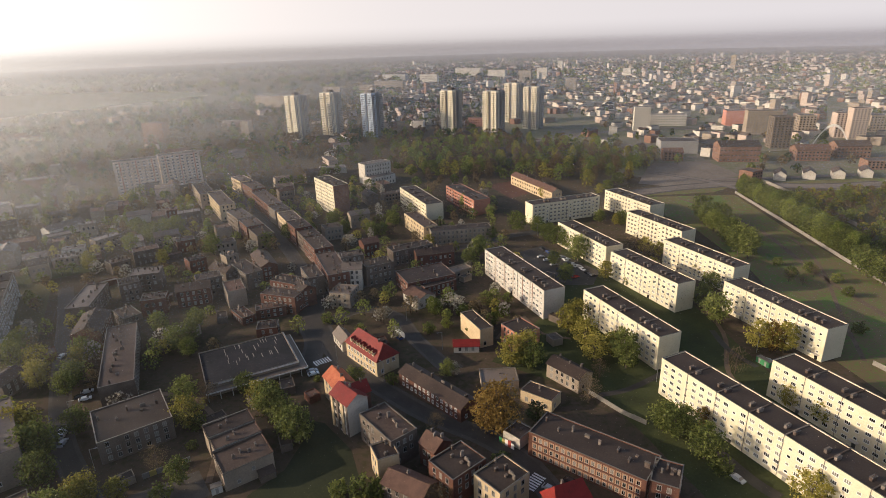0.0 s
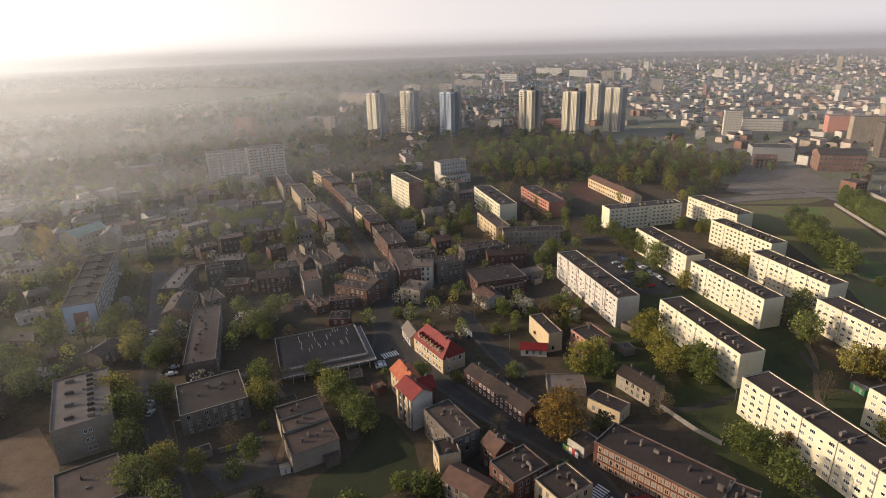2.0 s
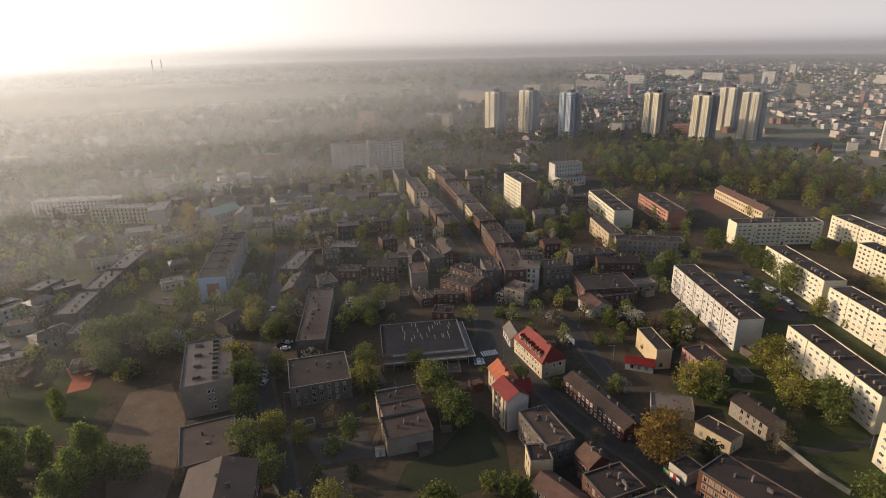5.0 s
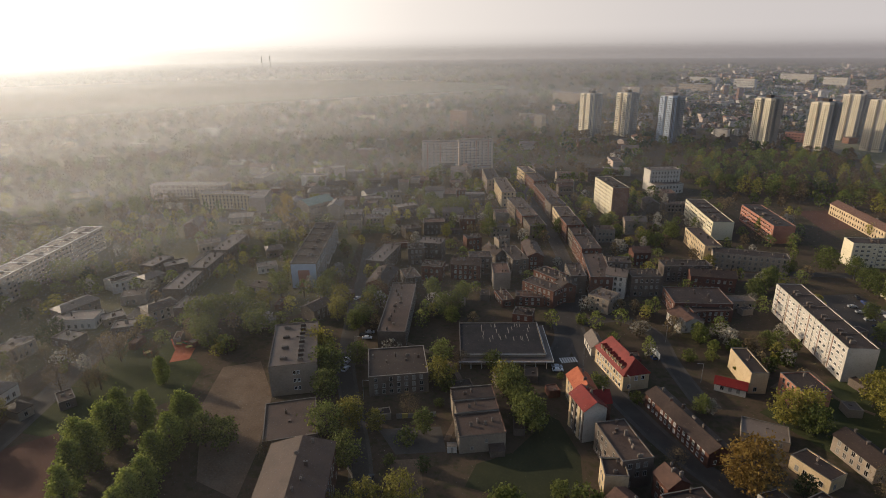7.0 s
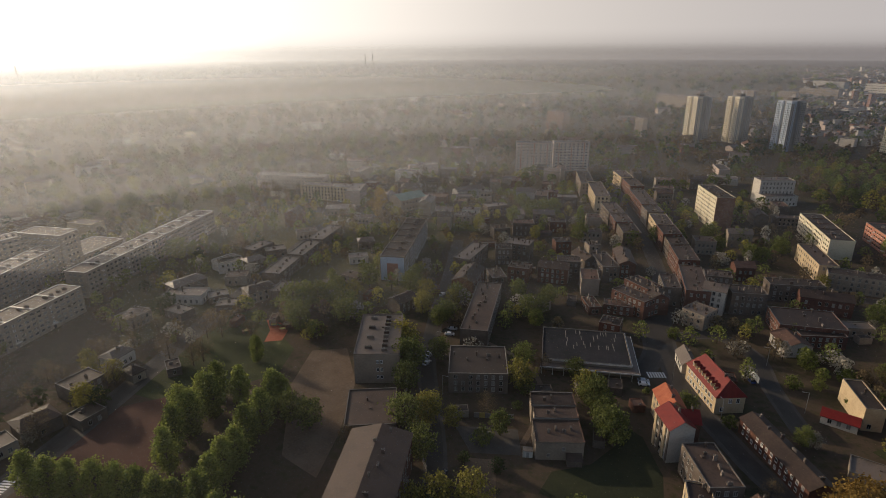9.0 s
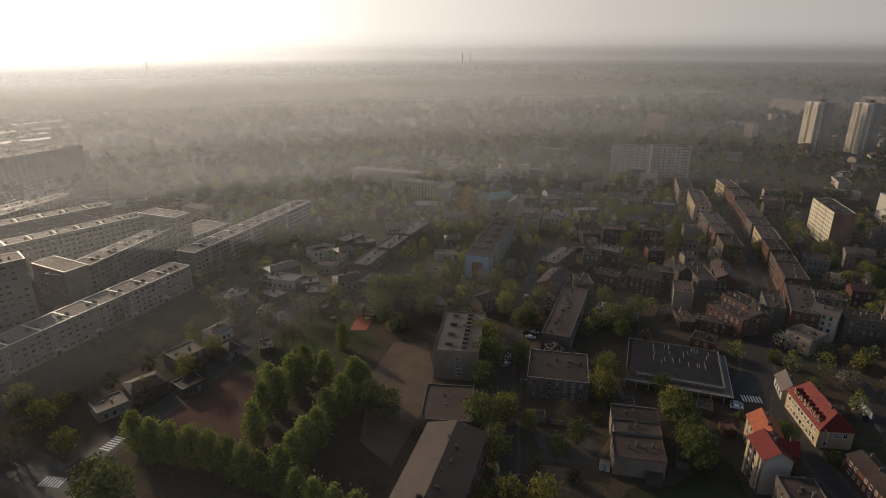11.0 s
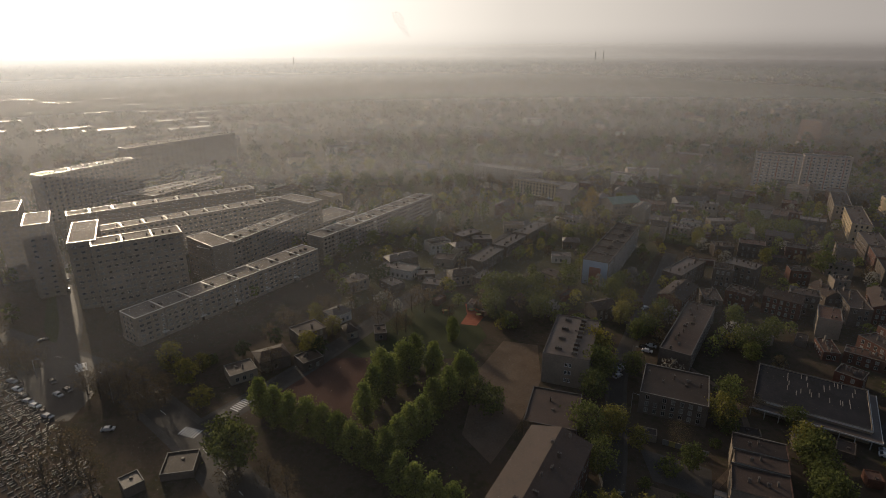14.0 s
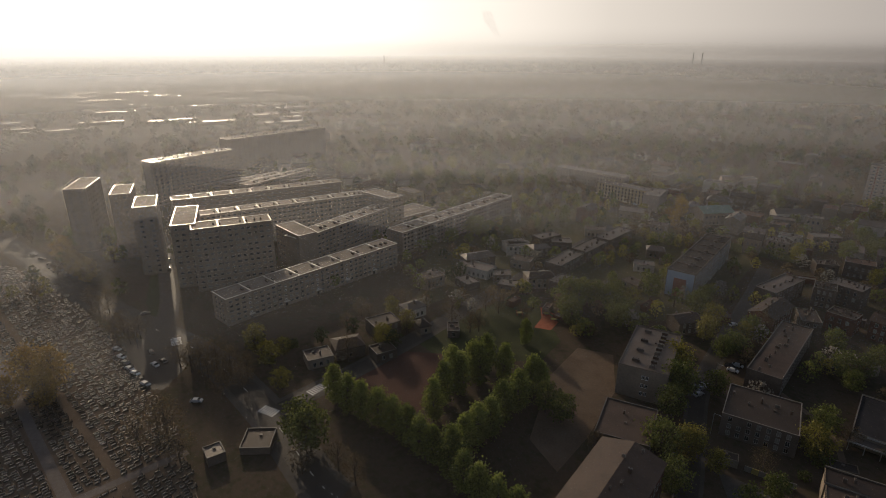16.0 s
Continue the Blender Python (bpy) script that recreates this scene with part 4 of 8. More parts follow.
# ---- streets and open ground ----
road([(28.9, 123.7), (22.4, 137.9), (11.5, 150.0), (-6.8, 162.6), (-21.4, 176.5), (-37.0, 192.5), (-46.7, 207.2), (-53.7, 223.1), (-60.8, 240.0), (-69.4, 265.9), (-83.7, 305.8), (-110.0, 358.3), (-141.2, 416.6), (-180.6, 490.2), (-226.6, 585.2)], 5.5, 0.06, 1.5)
road([(-80.9, 100.8), (-92.9, 116.3), (-109.3, 134.4), (-127.1, 154.7), (-145.3, 182.9), (-164.0, 214.9), (-183.9, 249.1), (-204.7, 283.0)], 5.0, 0.064, 1.2)
road([(-56.5, 231.3), (-40.3, 245.7), (-23.5, 237.5), (-13.5, 215.6), (-0.6, 192.5)], 5.0, 0.068, 1.2)
road([(-55.3, 195.8), (-56.6, 215.9), (-64.8, 235.9), (-68.3, 255.1), (-44.8, 274.4), (-25.6, 291.8)], 6.0, 0.072, 1.5)
road([(-420.6, -127.1), (-370.3, -98.9), (-316.7, -71.1), (-281.7, -49.7), (-248.8, -26.9), (-215.9, -7.4), (-170.5, 8.9), (-135.7, 17.5), (-126.4, 21.9)], 9.0, 0.076, 2.5, 'grey asphalt avenue past the cemetery', True)
road([(-172.8, 7.3), (-181.3, 26.2), (-190.0, 45.4), (-208.0, 80.8), (-234.4, 128.3), (-266.6, 190.9), (-300.6, 255.4)], 6.0, 0.08, 1.8)
road([(-249.2, -28.0), (-278.5, -25.5), (-316.7, -27.4), (-365.9, -31.8), (-416.4, -37.2)], 6.0, 0.084, 1.5)
road([(-612.5, 328.8), (-492.4, 283.0), (-415.2, 261.5), (-373.5, 264.7), (-329.1, 278.1), (-289.4, 294.2), (-249.6, 308.9)], 7.0, 0.088, 1.5)
road([(141.9, 437.5), (172.6, 448.0), (208.3, 456.7), (252.2, 460.7), (298.8, 445.1), (358.2, 446.8)], 12.0, 0.092, 3.0, 'wide pale grey road at the edge of the field', mat='dusty_asphalt')
road([(229.0, 478.0), (300.0, 476.0), (372.0, 480.0)], 7.0, 0.1, 1.5, 'grey road in front of the row houses', mat='dusty_asphalt')
road([(150, 640), (215, 655), (292, 628), (352, 592)], 5.0, 0.1, 0, 'pale railway bed with worn sleepers', mat='dusty_asphalt')
road([(105, 690), (190, 735), (290, 775), (345, 720), (400, 680)], 9.0, 0.1, 2.0, 'wide pale town road in the haze', mat='dusty_asphalt')
road([(190, 512), (222, 480), (240, 440), (252, 420)], 6.0, 0.104, 1.5, 'grey access road at the square', mat='dusty_asphalt')
patch('verge', 'meadow', [(158, 432), (190, 446), (232, 470), (236, 452), (214, 436)], 0.036, 'green verge beside the wide road', 'verge')
patch('verge', 'meadow', [(242, 462), (300, 462), (372, 468), (366, 456), (300, 452), (250, 452)], 0.036, 'green verge between two roads', 'verge')
patch('verge', 'dry_meadow', [(262, 560), (330, 540), (420, 560), (430, 600), (330, 590), (270, 600)], 0.036, 'dry grass around the old works', 'verge')
road([(4.8, 326.3), (22.5, 332.8), (41.6, 346.1), (64.6, 353.1)], 5.0, 0.096, 1.5)
road([(53.2, 170.9), (64.1, 173.8), (78.3, 182.2), (91.5, 191.4)], 2.5, 0.1, 0, 'narrow paved path across the lawn')
road([(113.1, 215.1), (112.5, 198.7), (117.0, 185.9)], 2.5, 0.1, 0, 'narrow paved path across the lawn')
road([(81.1, 140.3), (85.2, 128.3), (89.3, 121.3)], 4.0, 0.1, 0, 'narrow service lane beside the flats')
road([(21.3, 213.5), (33.6, 233.6), (41.1, 217.2), (52.1, 211.6)], 1.6, 0.05, 0, 'trodden earth path between gardens', mat='sand')
road([(120.2, 252.0), (116.7, 212.4), (104.8, 182.6), (106.2, 161.7)], 1.8, 0.05, 0, 'trodden earth path across the lawn', mat='sand')
road([(212.4, 327.7), (201.1, 282.2), (174.6, 224.2), (158.8, 187.5)], 1.8, 0.05, 0, 'trodden earth path across the meadow', mat='sand')
road([(181.4, 424.2), (200.4, 351.4), (193.5, 274.9), (193.1, 222.9)], 3.0, 0.05, 0, 'bare earth track across the meadow', mat='sand')
road([(-121.9, 183.0), (-93.6, 176.4), (-77.2, 158.5), (-71.1, 133.5)], 2.0, 0.05, 0, 'trodden earth path behind the houses', mat='sand')
crossing(-50.4, 199.5, -55.0)
crossing(23.7, 130.1, -42.0)
crossing(-174.6, 8.6, 130.0)
crossing(-181.3, 26.2, 30.0)
crossing(-238.7, -21.7, 95.0)
patch('meadow', 'meadow', [(139.4, 429.2), (226.4, 427.2), (218.4, 338.0), (216.6, 254.8), (151.0, 165.9), (148.4, 188.1), (162.2, 277.4), (162.7, 349.3)], 0.03, 'rough green meadow beside the flats', 'meadow')
patch('lawn', 'lawn', [(17.3, 195.6), (43.9, 233.0), (76.8, 340.6), (105.5, 317.2), (116.5, 228.1), (119.1, 189.8), (120.6, 124.6), (107.2, 120.6), (69.6, 122.1), (60.9, 151.9), (53.2, 170.9)], 0.026, 'mown green lawn between the flats', 'lawn')
patch('lawn', 'lawn', [(-247.4, 299.6), (-214.5, 321.4), (-201.3, 308.0), (-233.6, 288.2)], 0.03, 'sunlit green strip of grass', 'lawn')
patch('lawn', 'lawn', [(-207.0, 70.4), (-212.3, 93.7), (-225.8, 130.5), (-224.1, 143.2), (-210.2, 138.4), (-177.8, 128.9), (-167.4, 112.5), (-182.3, 76.6)], 0.03, 'green lawn beside the playground', 'lawn')
patch('lawn', 'lawn', [(-322, -36), (-322, -30), (-252, -22.5), (-252, -31), (-285, -36)], 0.03, 'green strip of grass beside the avenue', 'lawn')
patch('gardens', 'dry_meadow', [(-594.2, 257.4), (-516.3, 282.7), (-385.2, 259.0), (-293.9, 287.5), (-216.4, 290.0), (-173.4, 210.2), (-176.5, 179.9), (-200.5, 167.8), (-241.5, 147.2), (-240.4, 112.2), (-229.2, 81.1)], 0.012, 'pale dry grass of house gardens', 'garden')
patch('field', 'dry_meadow', [(-811.7, 362.5), (-687.4, 427.2), (-511.0, 391.3), (-501.3, 338.6), (-527.1, 289.2), (-606.8, 263.5)], 0.012, 'pale dry field in the haze', 'field')
patch('field', 'dry_meadow', [(-510.1, 89.0), (-530.1, 170.6), (-453.2, 176.5), (-436.4, 139.9), (-470.2, 105.4)], 0.016, 'pale dry field behind the flats', 'field')
patch('school_yard', 'sand', [(-170.7, 132.5), (-160.4, 142.6), (-139.3, 126.9), (-121.5, 101.6), (-112, 84), (-128, 84), (-140, 95), (-155.3, 107.3)], 0.034, 'trodden sandy school yard', 'yard')
patch('sports_pitch', 'clay', [(-198.6, 58.3), (-187.2, 78.8), (-155.2, 57.4), (-154.8, 40.3), (-180.0, 34.1)], 0.036, 'red clay sports pitch', 'sports pitch')
patch('sports_pitch', 'clay', [(38.9, 482.5), (69.6, 499.6), (83.6, 463.0), (54.3, 435.9)], 0.036, 'red clay sports pitch beside the school', 'sports pitch')
patch('playground', 'orange_tile', [(-209.7, 138.6), (-196.1, 142.1), (-188.0, 130.5), (-193.0, 125.1), (-199.5, 132.9)], 0.05, 'orange rubber playground surface', 'playground')
patch('car_park', 'asphalt', [(-250.0, -43.3), (-241.5, -22.2), (-215.6, -17.7), (-202.2, -25.2), (-205.6, -33.7), (-225.0, -40.9)], 0.05, 'asphalt car park beside the cemetery', 'car park')
patch('car_park', 'asphalt', [(39.5, 313.5), (60.0, 326.3), (83.2, 283.8), (75.4, 265.6), (61.3, 266.7)], 0.05, 'asphalt car park behind the flats', 'car park')
patch('lawn', 'shade_painted_lawn', [(-60, 165), (-42, 160), (-31, 146), (-26, 131), (-40, 120), (-57, 118), (-58, 128), (-50, 138), (-47, 152)], 0.028, 'green garden behind the corner houses, shade put into its colour', 'lawn')
patch('scrubland', 'dry_meadow', [(229, 430), (286, 430), (352, 436), (300, 350), (262, 300), (235, 270), (222, 300), (226, 360)], 0.024, 'rough brown grass beside the railway', 'field')
patch('yard', 'paving', [(-93.8, 128.3), (-76.1, 139.0), (-68.6, 128.8), (-82.1, 120.4)], 0.05, 'paved yard with rubble behind a wall', 'yard')
patch('yard', 'sand', [(-82.3, 117.4), (-74.2, 122.4), (-65.3, 108.8), (-72.4, 105.1)], 0.045, 'bare sandy yard', 'yard')
patch('square', 'square_paving', [(203.0, 548.4), (260.3, 553.2), (262.5, 490.8), (204.5, 447.7), (166.7, 471.9)], 0.05, 'pale paved square beside the wide road', 'square')

# ---- cream five-storey flats ----
prefab_block(132.1, 381.3, 47.1, 11.9, 14.2, -68.4, seed=1, label='cream panel block of flats beside the meadow')
prefab_block(130.4, 326.9, 46.0, 10.4, 14.2, -67.4, seed=2, label='cream panel block of flats beside the meadow')
prefab_block(133.5, 272.4, 45.7, 10.4, 14.2, -67.6, seed=3, label='cream panel block of flats beside the meadow')
prefab_block(139.0, 213.0, 49.7, 10.6, 14.2, -70.5, seed=4, label='cream panel block of flats beside the meadow')
prefab_block(82.7, 307.5, 48.4, 10.6, 14.2, -70.1, seed=5)
prefab_block(100.0, 256.2, 46.9, 10.4, 14.2, -67.9, seed=6)
prefab_block(74.8, 209.9, 47.7, 10.4, 14.2, -68.7, seed=7)
prefab_block(37.7, 259.5, 59.7, 10.8, 14.2, -68.4, seed=8, wall='pale_wall', strips='old_brick', label='pale block of flats with rust-red vertical strips')
prefab_block(83.2, 380.7, 52.6, 10.4, 14.2, 19.4, seed=9, sides='f', label='cream block of flats with a sunlit gable')
prefab_block(102.3, 121.4, 114.0, 10.6, 14.2, -66.0, seed=10, label='long cream panel block of flats with roof chimneys')
prefab_block(126.8, 142.2, 60.0, 10.4, 14.2, -68.1, seed=11, label='pale panel block of flats in tree shade')

# ---- the corner houses on the street ----
red_roofed_house(-29.9, 198.4, 21.8, 10.3, 7.0, -49.9)
tenement(-43.3, 212.4, 10.9, 5.6, 4.2, -61.1, wall='pale_wall', roof='pale_roof', floors=1, rise=2.6, chimneys=1, name='house', label='small pale house with a grey pitched roof', category='house')
tenement(-38.4, 172.8, 10.6, 7.4, 9.0, -56.1, wall='ochre_wall', roof='orange_tile', floors=3, rise=2.8, chimneys=2, label='ochre corner house with an orange tiled roof')
corner = tenement(-32.7, 158.5, 10.0, 7.8, 12.2, -48.0, wall='pale_wall', roof='red_tile', floors=4, rise=2.6, chimneys=1, label='white corner tenement with a dark red roof', sides='fl')
for u0, u1, reach, tone in ((-4.6, -3.3, 0.35, "ochre_wall"), (-1.6, -0.3, 0.3, "brown_wall"), (1.2, 2.7, 0.35, "ochre_wall"), (4.0, 4.9, 0.2, "brown_wall")):
    f = Form(tone)
    f.box(u0, u1, -3.9 - reach, -3.904, 0.0, 11.6, bottom=True)
    part("bay", f, corner, "projecting plastered bay")
tenement(-31.5, 162.4, 8.6, 7.0, 11.5, 30.6, wall='brick_wall', roof='red_tile', floors=3, rise=2.5, chimneys=2, label='brick tenement wing with a dark red roof')
tenement(-19.1, 146.8, 17.8, 9.5, 10.0, -51.7, wall='brown_wall', roof='felt', floors=3, chimneys=6, label='soot-brown tenement with a felt roof and chimneys', sides='flr')
tenement(-19.2, 135.7, 7.4, 6.5, 8.5, -67.4, wall='ochre_wall', roof='felt', floors=2, chimneys=2, label='tenement end with a sunlit ochre gable')
tenement(-4.3, 172.2, 32.2, 7.7, 5.6, -47.3, wall='brick_wall', roof='felt', floors=2, rise=1.8, chimneys=6, label='long low red brick terrace with white windows', bays=13, frames='frame', category='terrace', name='brick_terrace', win=(0.9, 1.2))
tenement(41.4, 135.4, 35.4, 12.0, 8.6, -37.7, wall='brick_wall', roof='bitumen', floors=3, chimneys=8, label='long red brick tenement with pale window surrounds', bays=18, surround='pale_brick', win=(0.8, 1.2), name='brick_tenement', skip=0.0)
tenement(58.3, 122.8, 7.4, 9.9, 8.6, -28.1, wall='brick_wall', roof='bitumen', floors=3, chimneys=5, label='red brick tenement with a dark felt roof')
tenement(1.8, 129.3, 10.4, 12.4, 9.5, -49.5, wall='brick_wall', roof='bitumen', floors=3, chimneys=5, label='red brick tenement with pale window frames')
tenement(13.7, 124.1, 10.0, 11.5, 9.0, -49.9, wall='ochre_wall', roof='bitumen', floors=3, chimneys=5, label='ochre tenement with a dark flat roof', sides='flr')
tenement(-4.5, 139.2, 6.4, 6.9, 8.0, -46.6, wall='brick_wall', roof='brown_tile', floors=2, rise=2.4, chimneys=3, label='small brick house with a brown tiled roof')
tenement(29.6, 114.6, 10.5, 8.0, 9.5, 20.0, wall='brick_wall', roof='red_tile', floors=3, rise=4.6, hip=1.6, chimneys=1, label='brick corner house with a steep red roof')
tenement(-11.6, 125.1, 13.1, 8.0, 6.0, -31.5, wall='brown_wall', roof='brown_tile', floors=2, rise=2.0, chimneys=1, label='low outbuilding with a worn brown roof')
tenement(44.5, 180.4, 14.9, 7.7, 6.0, -51.8, wall='grey_wall', roof='felt', floors=2, rise=2.0, chimneys=3, label='old grey house with a felt pitched roof', category='house')
tenement(12.7, 215.6, 18.0, 6.1, 8.5, -65.5, wall='ochre_wall', roof='bitumen', floors=2, chimneys=1, skip=1.0, label='narrow house with a blank ochre wall')
tenement(7.8, 205.6, 10.3, 5.6, 3.2, -0.9, wall='pale_wall', roof='red_tile', floors=1, rise=1.6, chimneys=0, label='small annex with a bright red roof', category='annex')
tenement(30.3, 208.4, 12.2, 10.4, 8.5, -58.9, wall='pink_wall', roof='bitumen', floors=3, chimneys=2, label='orange brick house with a flat roof')
tenement(18.7, 181.1, 13.6, 9.0, 3.2, 1.6, wall='grey_wall', roof='pale_roof', floors=1, chimneys=0, skip=0.5, label='low garage with a pale flat roof', category='garage')
tenement(32.0, 168.2, 12.0, 7.0, 4.6, -37.4, wall='ochre_wall', roof='felt', tilt=0.6, floors=1, chimneys=1, label='low workshop with a dark lean-to roof', category='workshop')
tenement(-10.1, 271.3, 18.2, 26.0, 7.5, -66.3, wall='brick_wall', roof='felt', floors=2, chimneys=4, label='brick house with a long felt roof')
tenement(-12.8, 251.5, 12.4, 10.6, 5.0, -54.4, wall='pale_wall', roof='brown_tile', floors=2, rise=2, chimneys=1, label='small white house with a brown roof', category='house')
tenement(-4.2, 263.4, 18.3, 8.0, 6.0, 31.3, wall='brick_wall', roof='felt', floors=2, chimneys=2)
tenement(7.0, 284.3, 14.3, 7.0, 4.0, 29.6, wall='grey_wall', roof='pale_roof', floors=1, chimneys=0, label='low shed with a pale roof', category='shed')
tenement(21.6, 148.6, 6.5, 7.0, 4.0, -45.6, wall='pale_wall', roof='felt', floors=1, chimneys=0, sides='', label='small corner shop with coloured sign boards', category='shop', name='corner_shop')
sign_board(17.6, 145.9, -45.0)
billboard(-20.2, 217.5, -55.0)
painted_fence(-91.5, 135.9, -80.1, 143.2)
container(-67.3, 130.0, 30.0, 'parapet', 'white box container beside the grey house')
container(120.1, 188.9, -68.0, 'sign_green', 'green metal container beside the flats')
container(121.0, 186.4, -68.0, 'sign_green', 'green metal container beside the flats')
arch_bridge(401.3, 613.6, 428.5, 595.2)
play_frame(-201.1, 136.4, 48)
play_frame(-194.9, 136.2, 65)
play_frame(-206.4, 125.2, 82)

# ---- shop hall, school and the large flat roofs ----
market_hall(-78.6, 196.2, 33.6, 26.5, 5.0, 27.0)
stepped_house(-65.4, 143.8, 14.6, 24.0, 7.0, 34.5)
tenement(-104.0, 156.7, 21.5, 19.9, 8.2, 34.9, wall='brown_wall', roof='bitumen', floors=3, chimneys=5, edge_mat='concrete', label='dark brown building with a pale-edged flat roof', sides='fr')
school(-142.5, 144.3, 16.9, 33.2, 12.4, 38.6)
tenement(-117.8, 113.6, 16.6, 20.2, 6.0, 41.2, wall='brown_wall', roof='felt', floors=1, chimneys=1, skip=0.3, label='school gym hall with a brown flat roof', category='gym hall')
tenement(-89.6, 81.9, 44.0, 18.0, 11.5, -59.8, wall='brick_wall', roof='felt', floors=4, rise=2.6, chimneys=9, label='long red brick school wing with a low felt roof', sides='fbl', win=(1.1, 1.9), skip=0.0, category='school', name='school_wing')
tenement(-129.4, 198.0, 51.0, 11.6, 8.2, 115.3, wall='brown_wall', roof='felt', floors=3, chimneys=12, label='long brown house with a chimney row')
prefab_block(-210.7, 238.8, 71.1, 13.5, 14.2, 119.1, wall='grey_wall', seed=21, label='pale block of flats with a blue end wall', sides='fb', group='flats by the school', end_mat='blue_wall', near_end='l')
tenement(-166.5, 185.0, 11.1, 9.0, 6.0, 82.1, wall='brown_wall', roof='felt', floors=2, chimneys=2, rise=2)

# ---- farther flats and tenements ----
prefab_block(-83.7, 420.4, 36.5, 12.0, 23.0, -57.1, floors=8, wall='white_wall', gable_mat='old_brick', seed=31, label='eight-storey cream slab of flats', group='', stair=False)
prefab_block(-16.5, 412.9, 57.2, 13.0, 12.0, -67.8, floors=4, wall='white_wall', seed=32, label='pale yellow-green block with roof vents', group='')
prefab_block(18.7, 418.6, 50.1, 13.0, 11.5, -67.4, floors=4, wall='pink_wall', seed=33, label='salmon-red long block of flats', group='')
tenement(-15.1, 357.8, 35.1, 9.5, 10.0, -66.5, wall='ochre_wall', floors=3, roof='felt', chimneys=4, label='tan tenement with dark bays')
tenement(10.4, 340.6, 38.2, 10.0, 9.0, 8.8, wall='grey_wall', floors=3, roof='bitumen', chimneys=7, label='long grey tenement on the street')
tenement(75.9, 454.8, 66.2, 9.0, 8.0, -68.9, wall='ochre_wall', floors=2, roof='brown_tile', rise=2.5, chimneys=5, label='long school building beside the clay pitch', category='school')
prefab_block(-270.1, 500.7, 35.6, 12.0, 29.0, 29.5, floors=10, wall='slab_wall', strips='pink_wall', seed=34, label='hazy pinkish ten-storey slab of flats', group='twin slabs', stair=False, bay=4.0)
prefab_block(-243.2, 525.8, 34.5, 12.0, 29.0, 35.7, floors=10, wall='slab_wall', strips='pink_wall', seed=35, label='hazy pinkish ten-storey slab of flats', group='twin slabs', stair=False, bay=4.0)
tenement(-104.5, 371.8, 23.9, 11.0, 11.0, -61.6, wall='ochre_wall', roof='felt', floors=3, chimneys=8, label='sunlit ochre tenement in a street row', group='tenement row')
tenement(-92.5, 348.9, 18.7, 11.0, 12.0, -60.1, wall='brick_wall', roof='felt', floors=3, chimneys=8, label='red brick tenement in a street row', group='tenement row')
tenement(-84.3, 336.2, 16.0, 11.0, 10.5, -61.5, wall='brown_wall', roof='felt', floors=3, chimneys=8, label='soot-brown tenement in a street row', group='tenement row')
tenement(-73.8, 314.9, 24.1, 11.0, 11.0, -62.3, wall='brick_wall', roof='felt', floors=3, chimneys=8, label='red brick tenement in a street row', group='tenement row')
tenement(-134.3, 422.5, 45.8, 11.0, 11.0, -58.9, wall='brick_wall', roof='felt', floors=3, chimneys=8, label='red brick tenement in a street row', group='tenement row')
tenement(-175.2, 490.9, 25.3, 11.0, 11.0, -54.1, wall='ochre_wall', roof='felt', floors=3, chimneys=8, label='sunlit ochre tenement in a street row', group='tenement row')
tenement(-157.0, 464.5, 29.1, 11.0, 11.0, -55.8, wall='brick_wall', roof='felt', floors=3, chimneys=8, label='red brick tenement in a street row', group='tenement row')
tenement(-169.3, 422.3, 49.2, 11.0, 12.0, -59.2, wall='ochre_wall', roof='felt', floors=4, chimneys=8, label='sunlit ochre tenement in a street row', group='tenement row')
tenement(-142.1, 383.2, 27.2, 11.0, 10.0, -55.3, wall='brown_wall', roof='felt', floors=3, chimneys=8, label='soot-brown tenement in a street row', group='tenement row')
tenement(-126.9, 360.2, 18.3, 11.0, 10.5, -57.1, wall='brick_wall', roof='felt', floors=3, chimneys=8, label='red brick tenement in a street row', group='tenement row')
tenement(-116.0, 344.9, 20.4, 11.0, 9.5, -57.4, wall='brown_wall', roof='felt', floors=3, chimneys=8, label='soot-brown tenement in a street row', group='tenement row')
tenement(-195.5, 455.4, 46.3, 11.0, 12.0, -60.4, wall='grey_wall', roof='felt', floors=4, chimneys=8, label='grey rendered tenement in a street row', group='tenement row')
tenement(-59.7, 280.7, 33.9, 11.0, 11.0, -68.1, wall='brick_wall', roof='felt', floors=3, chimneys=8, label='red brick tenement in a street row', group='tenement row')
tenement(-117.2, 393.2, 15.9, 11.0, 11.0, -57.1, wall='brown_wall', roof='felt', floors=3, chimneys=8, label='soot-brown tenement in a street row', group='tenement row')
tenement(-283.3, 324.3, 22.8, 16.0, 9.0, 75.4, wall='grey_wall', roof='green_sheet', floors=2, rise=3.2, chimneys=2, label='grey villa with a pale green sheet roof', category='villa', name='villa')
prefab_block(-363.9, 125.8, 31.0, 22.0, 8.0, 113.1, floors=2, wall='grey_wall', seed=71, label='low flat-roofed shop hall beside the estate', group='slab estate', frames='dull_frame', roof='estate_roof', coping='bright_coping', stair=False, bars_on_roof=False)
tenement(-60.5, 510.0, 26.5, 12.0, 18.0, 34.8, wall='pale_wall', roof='pale_roof', floors=5, chimneys=4, label='white modern block with roof vents', category='apartment building')
tenement(-55.6, 501.2, 25.7, 12.0, 8.0, 38.8, wall='pale_wall', roof='pale_roof', floors=2, chimneys=2, label='low white modern annex', category='annex')
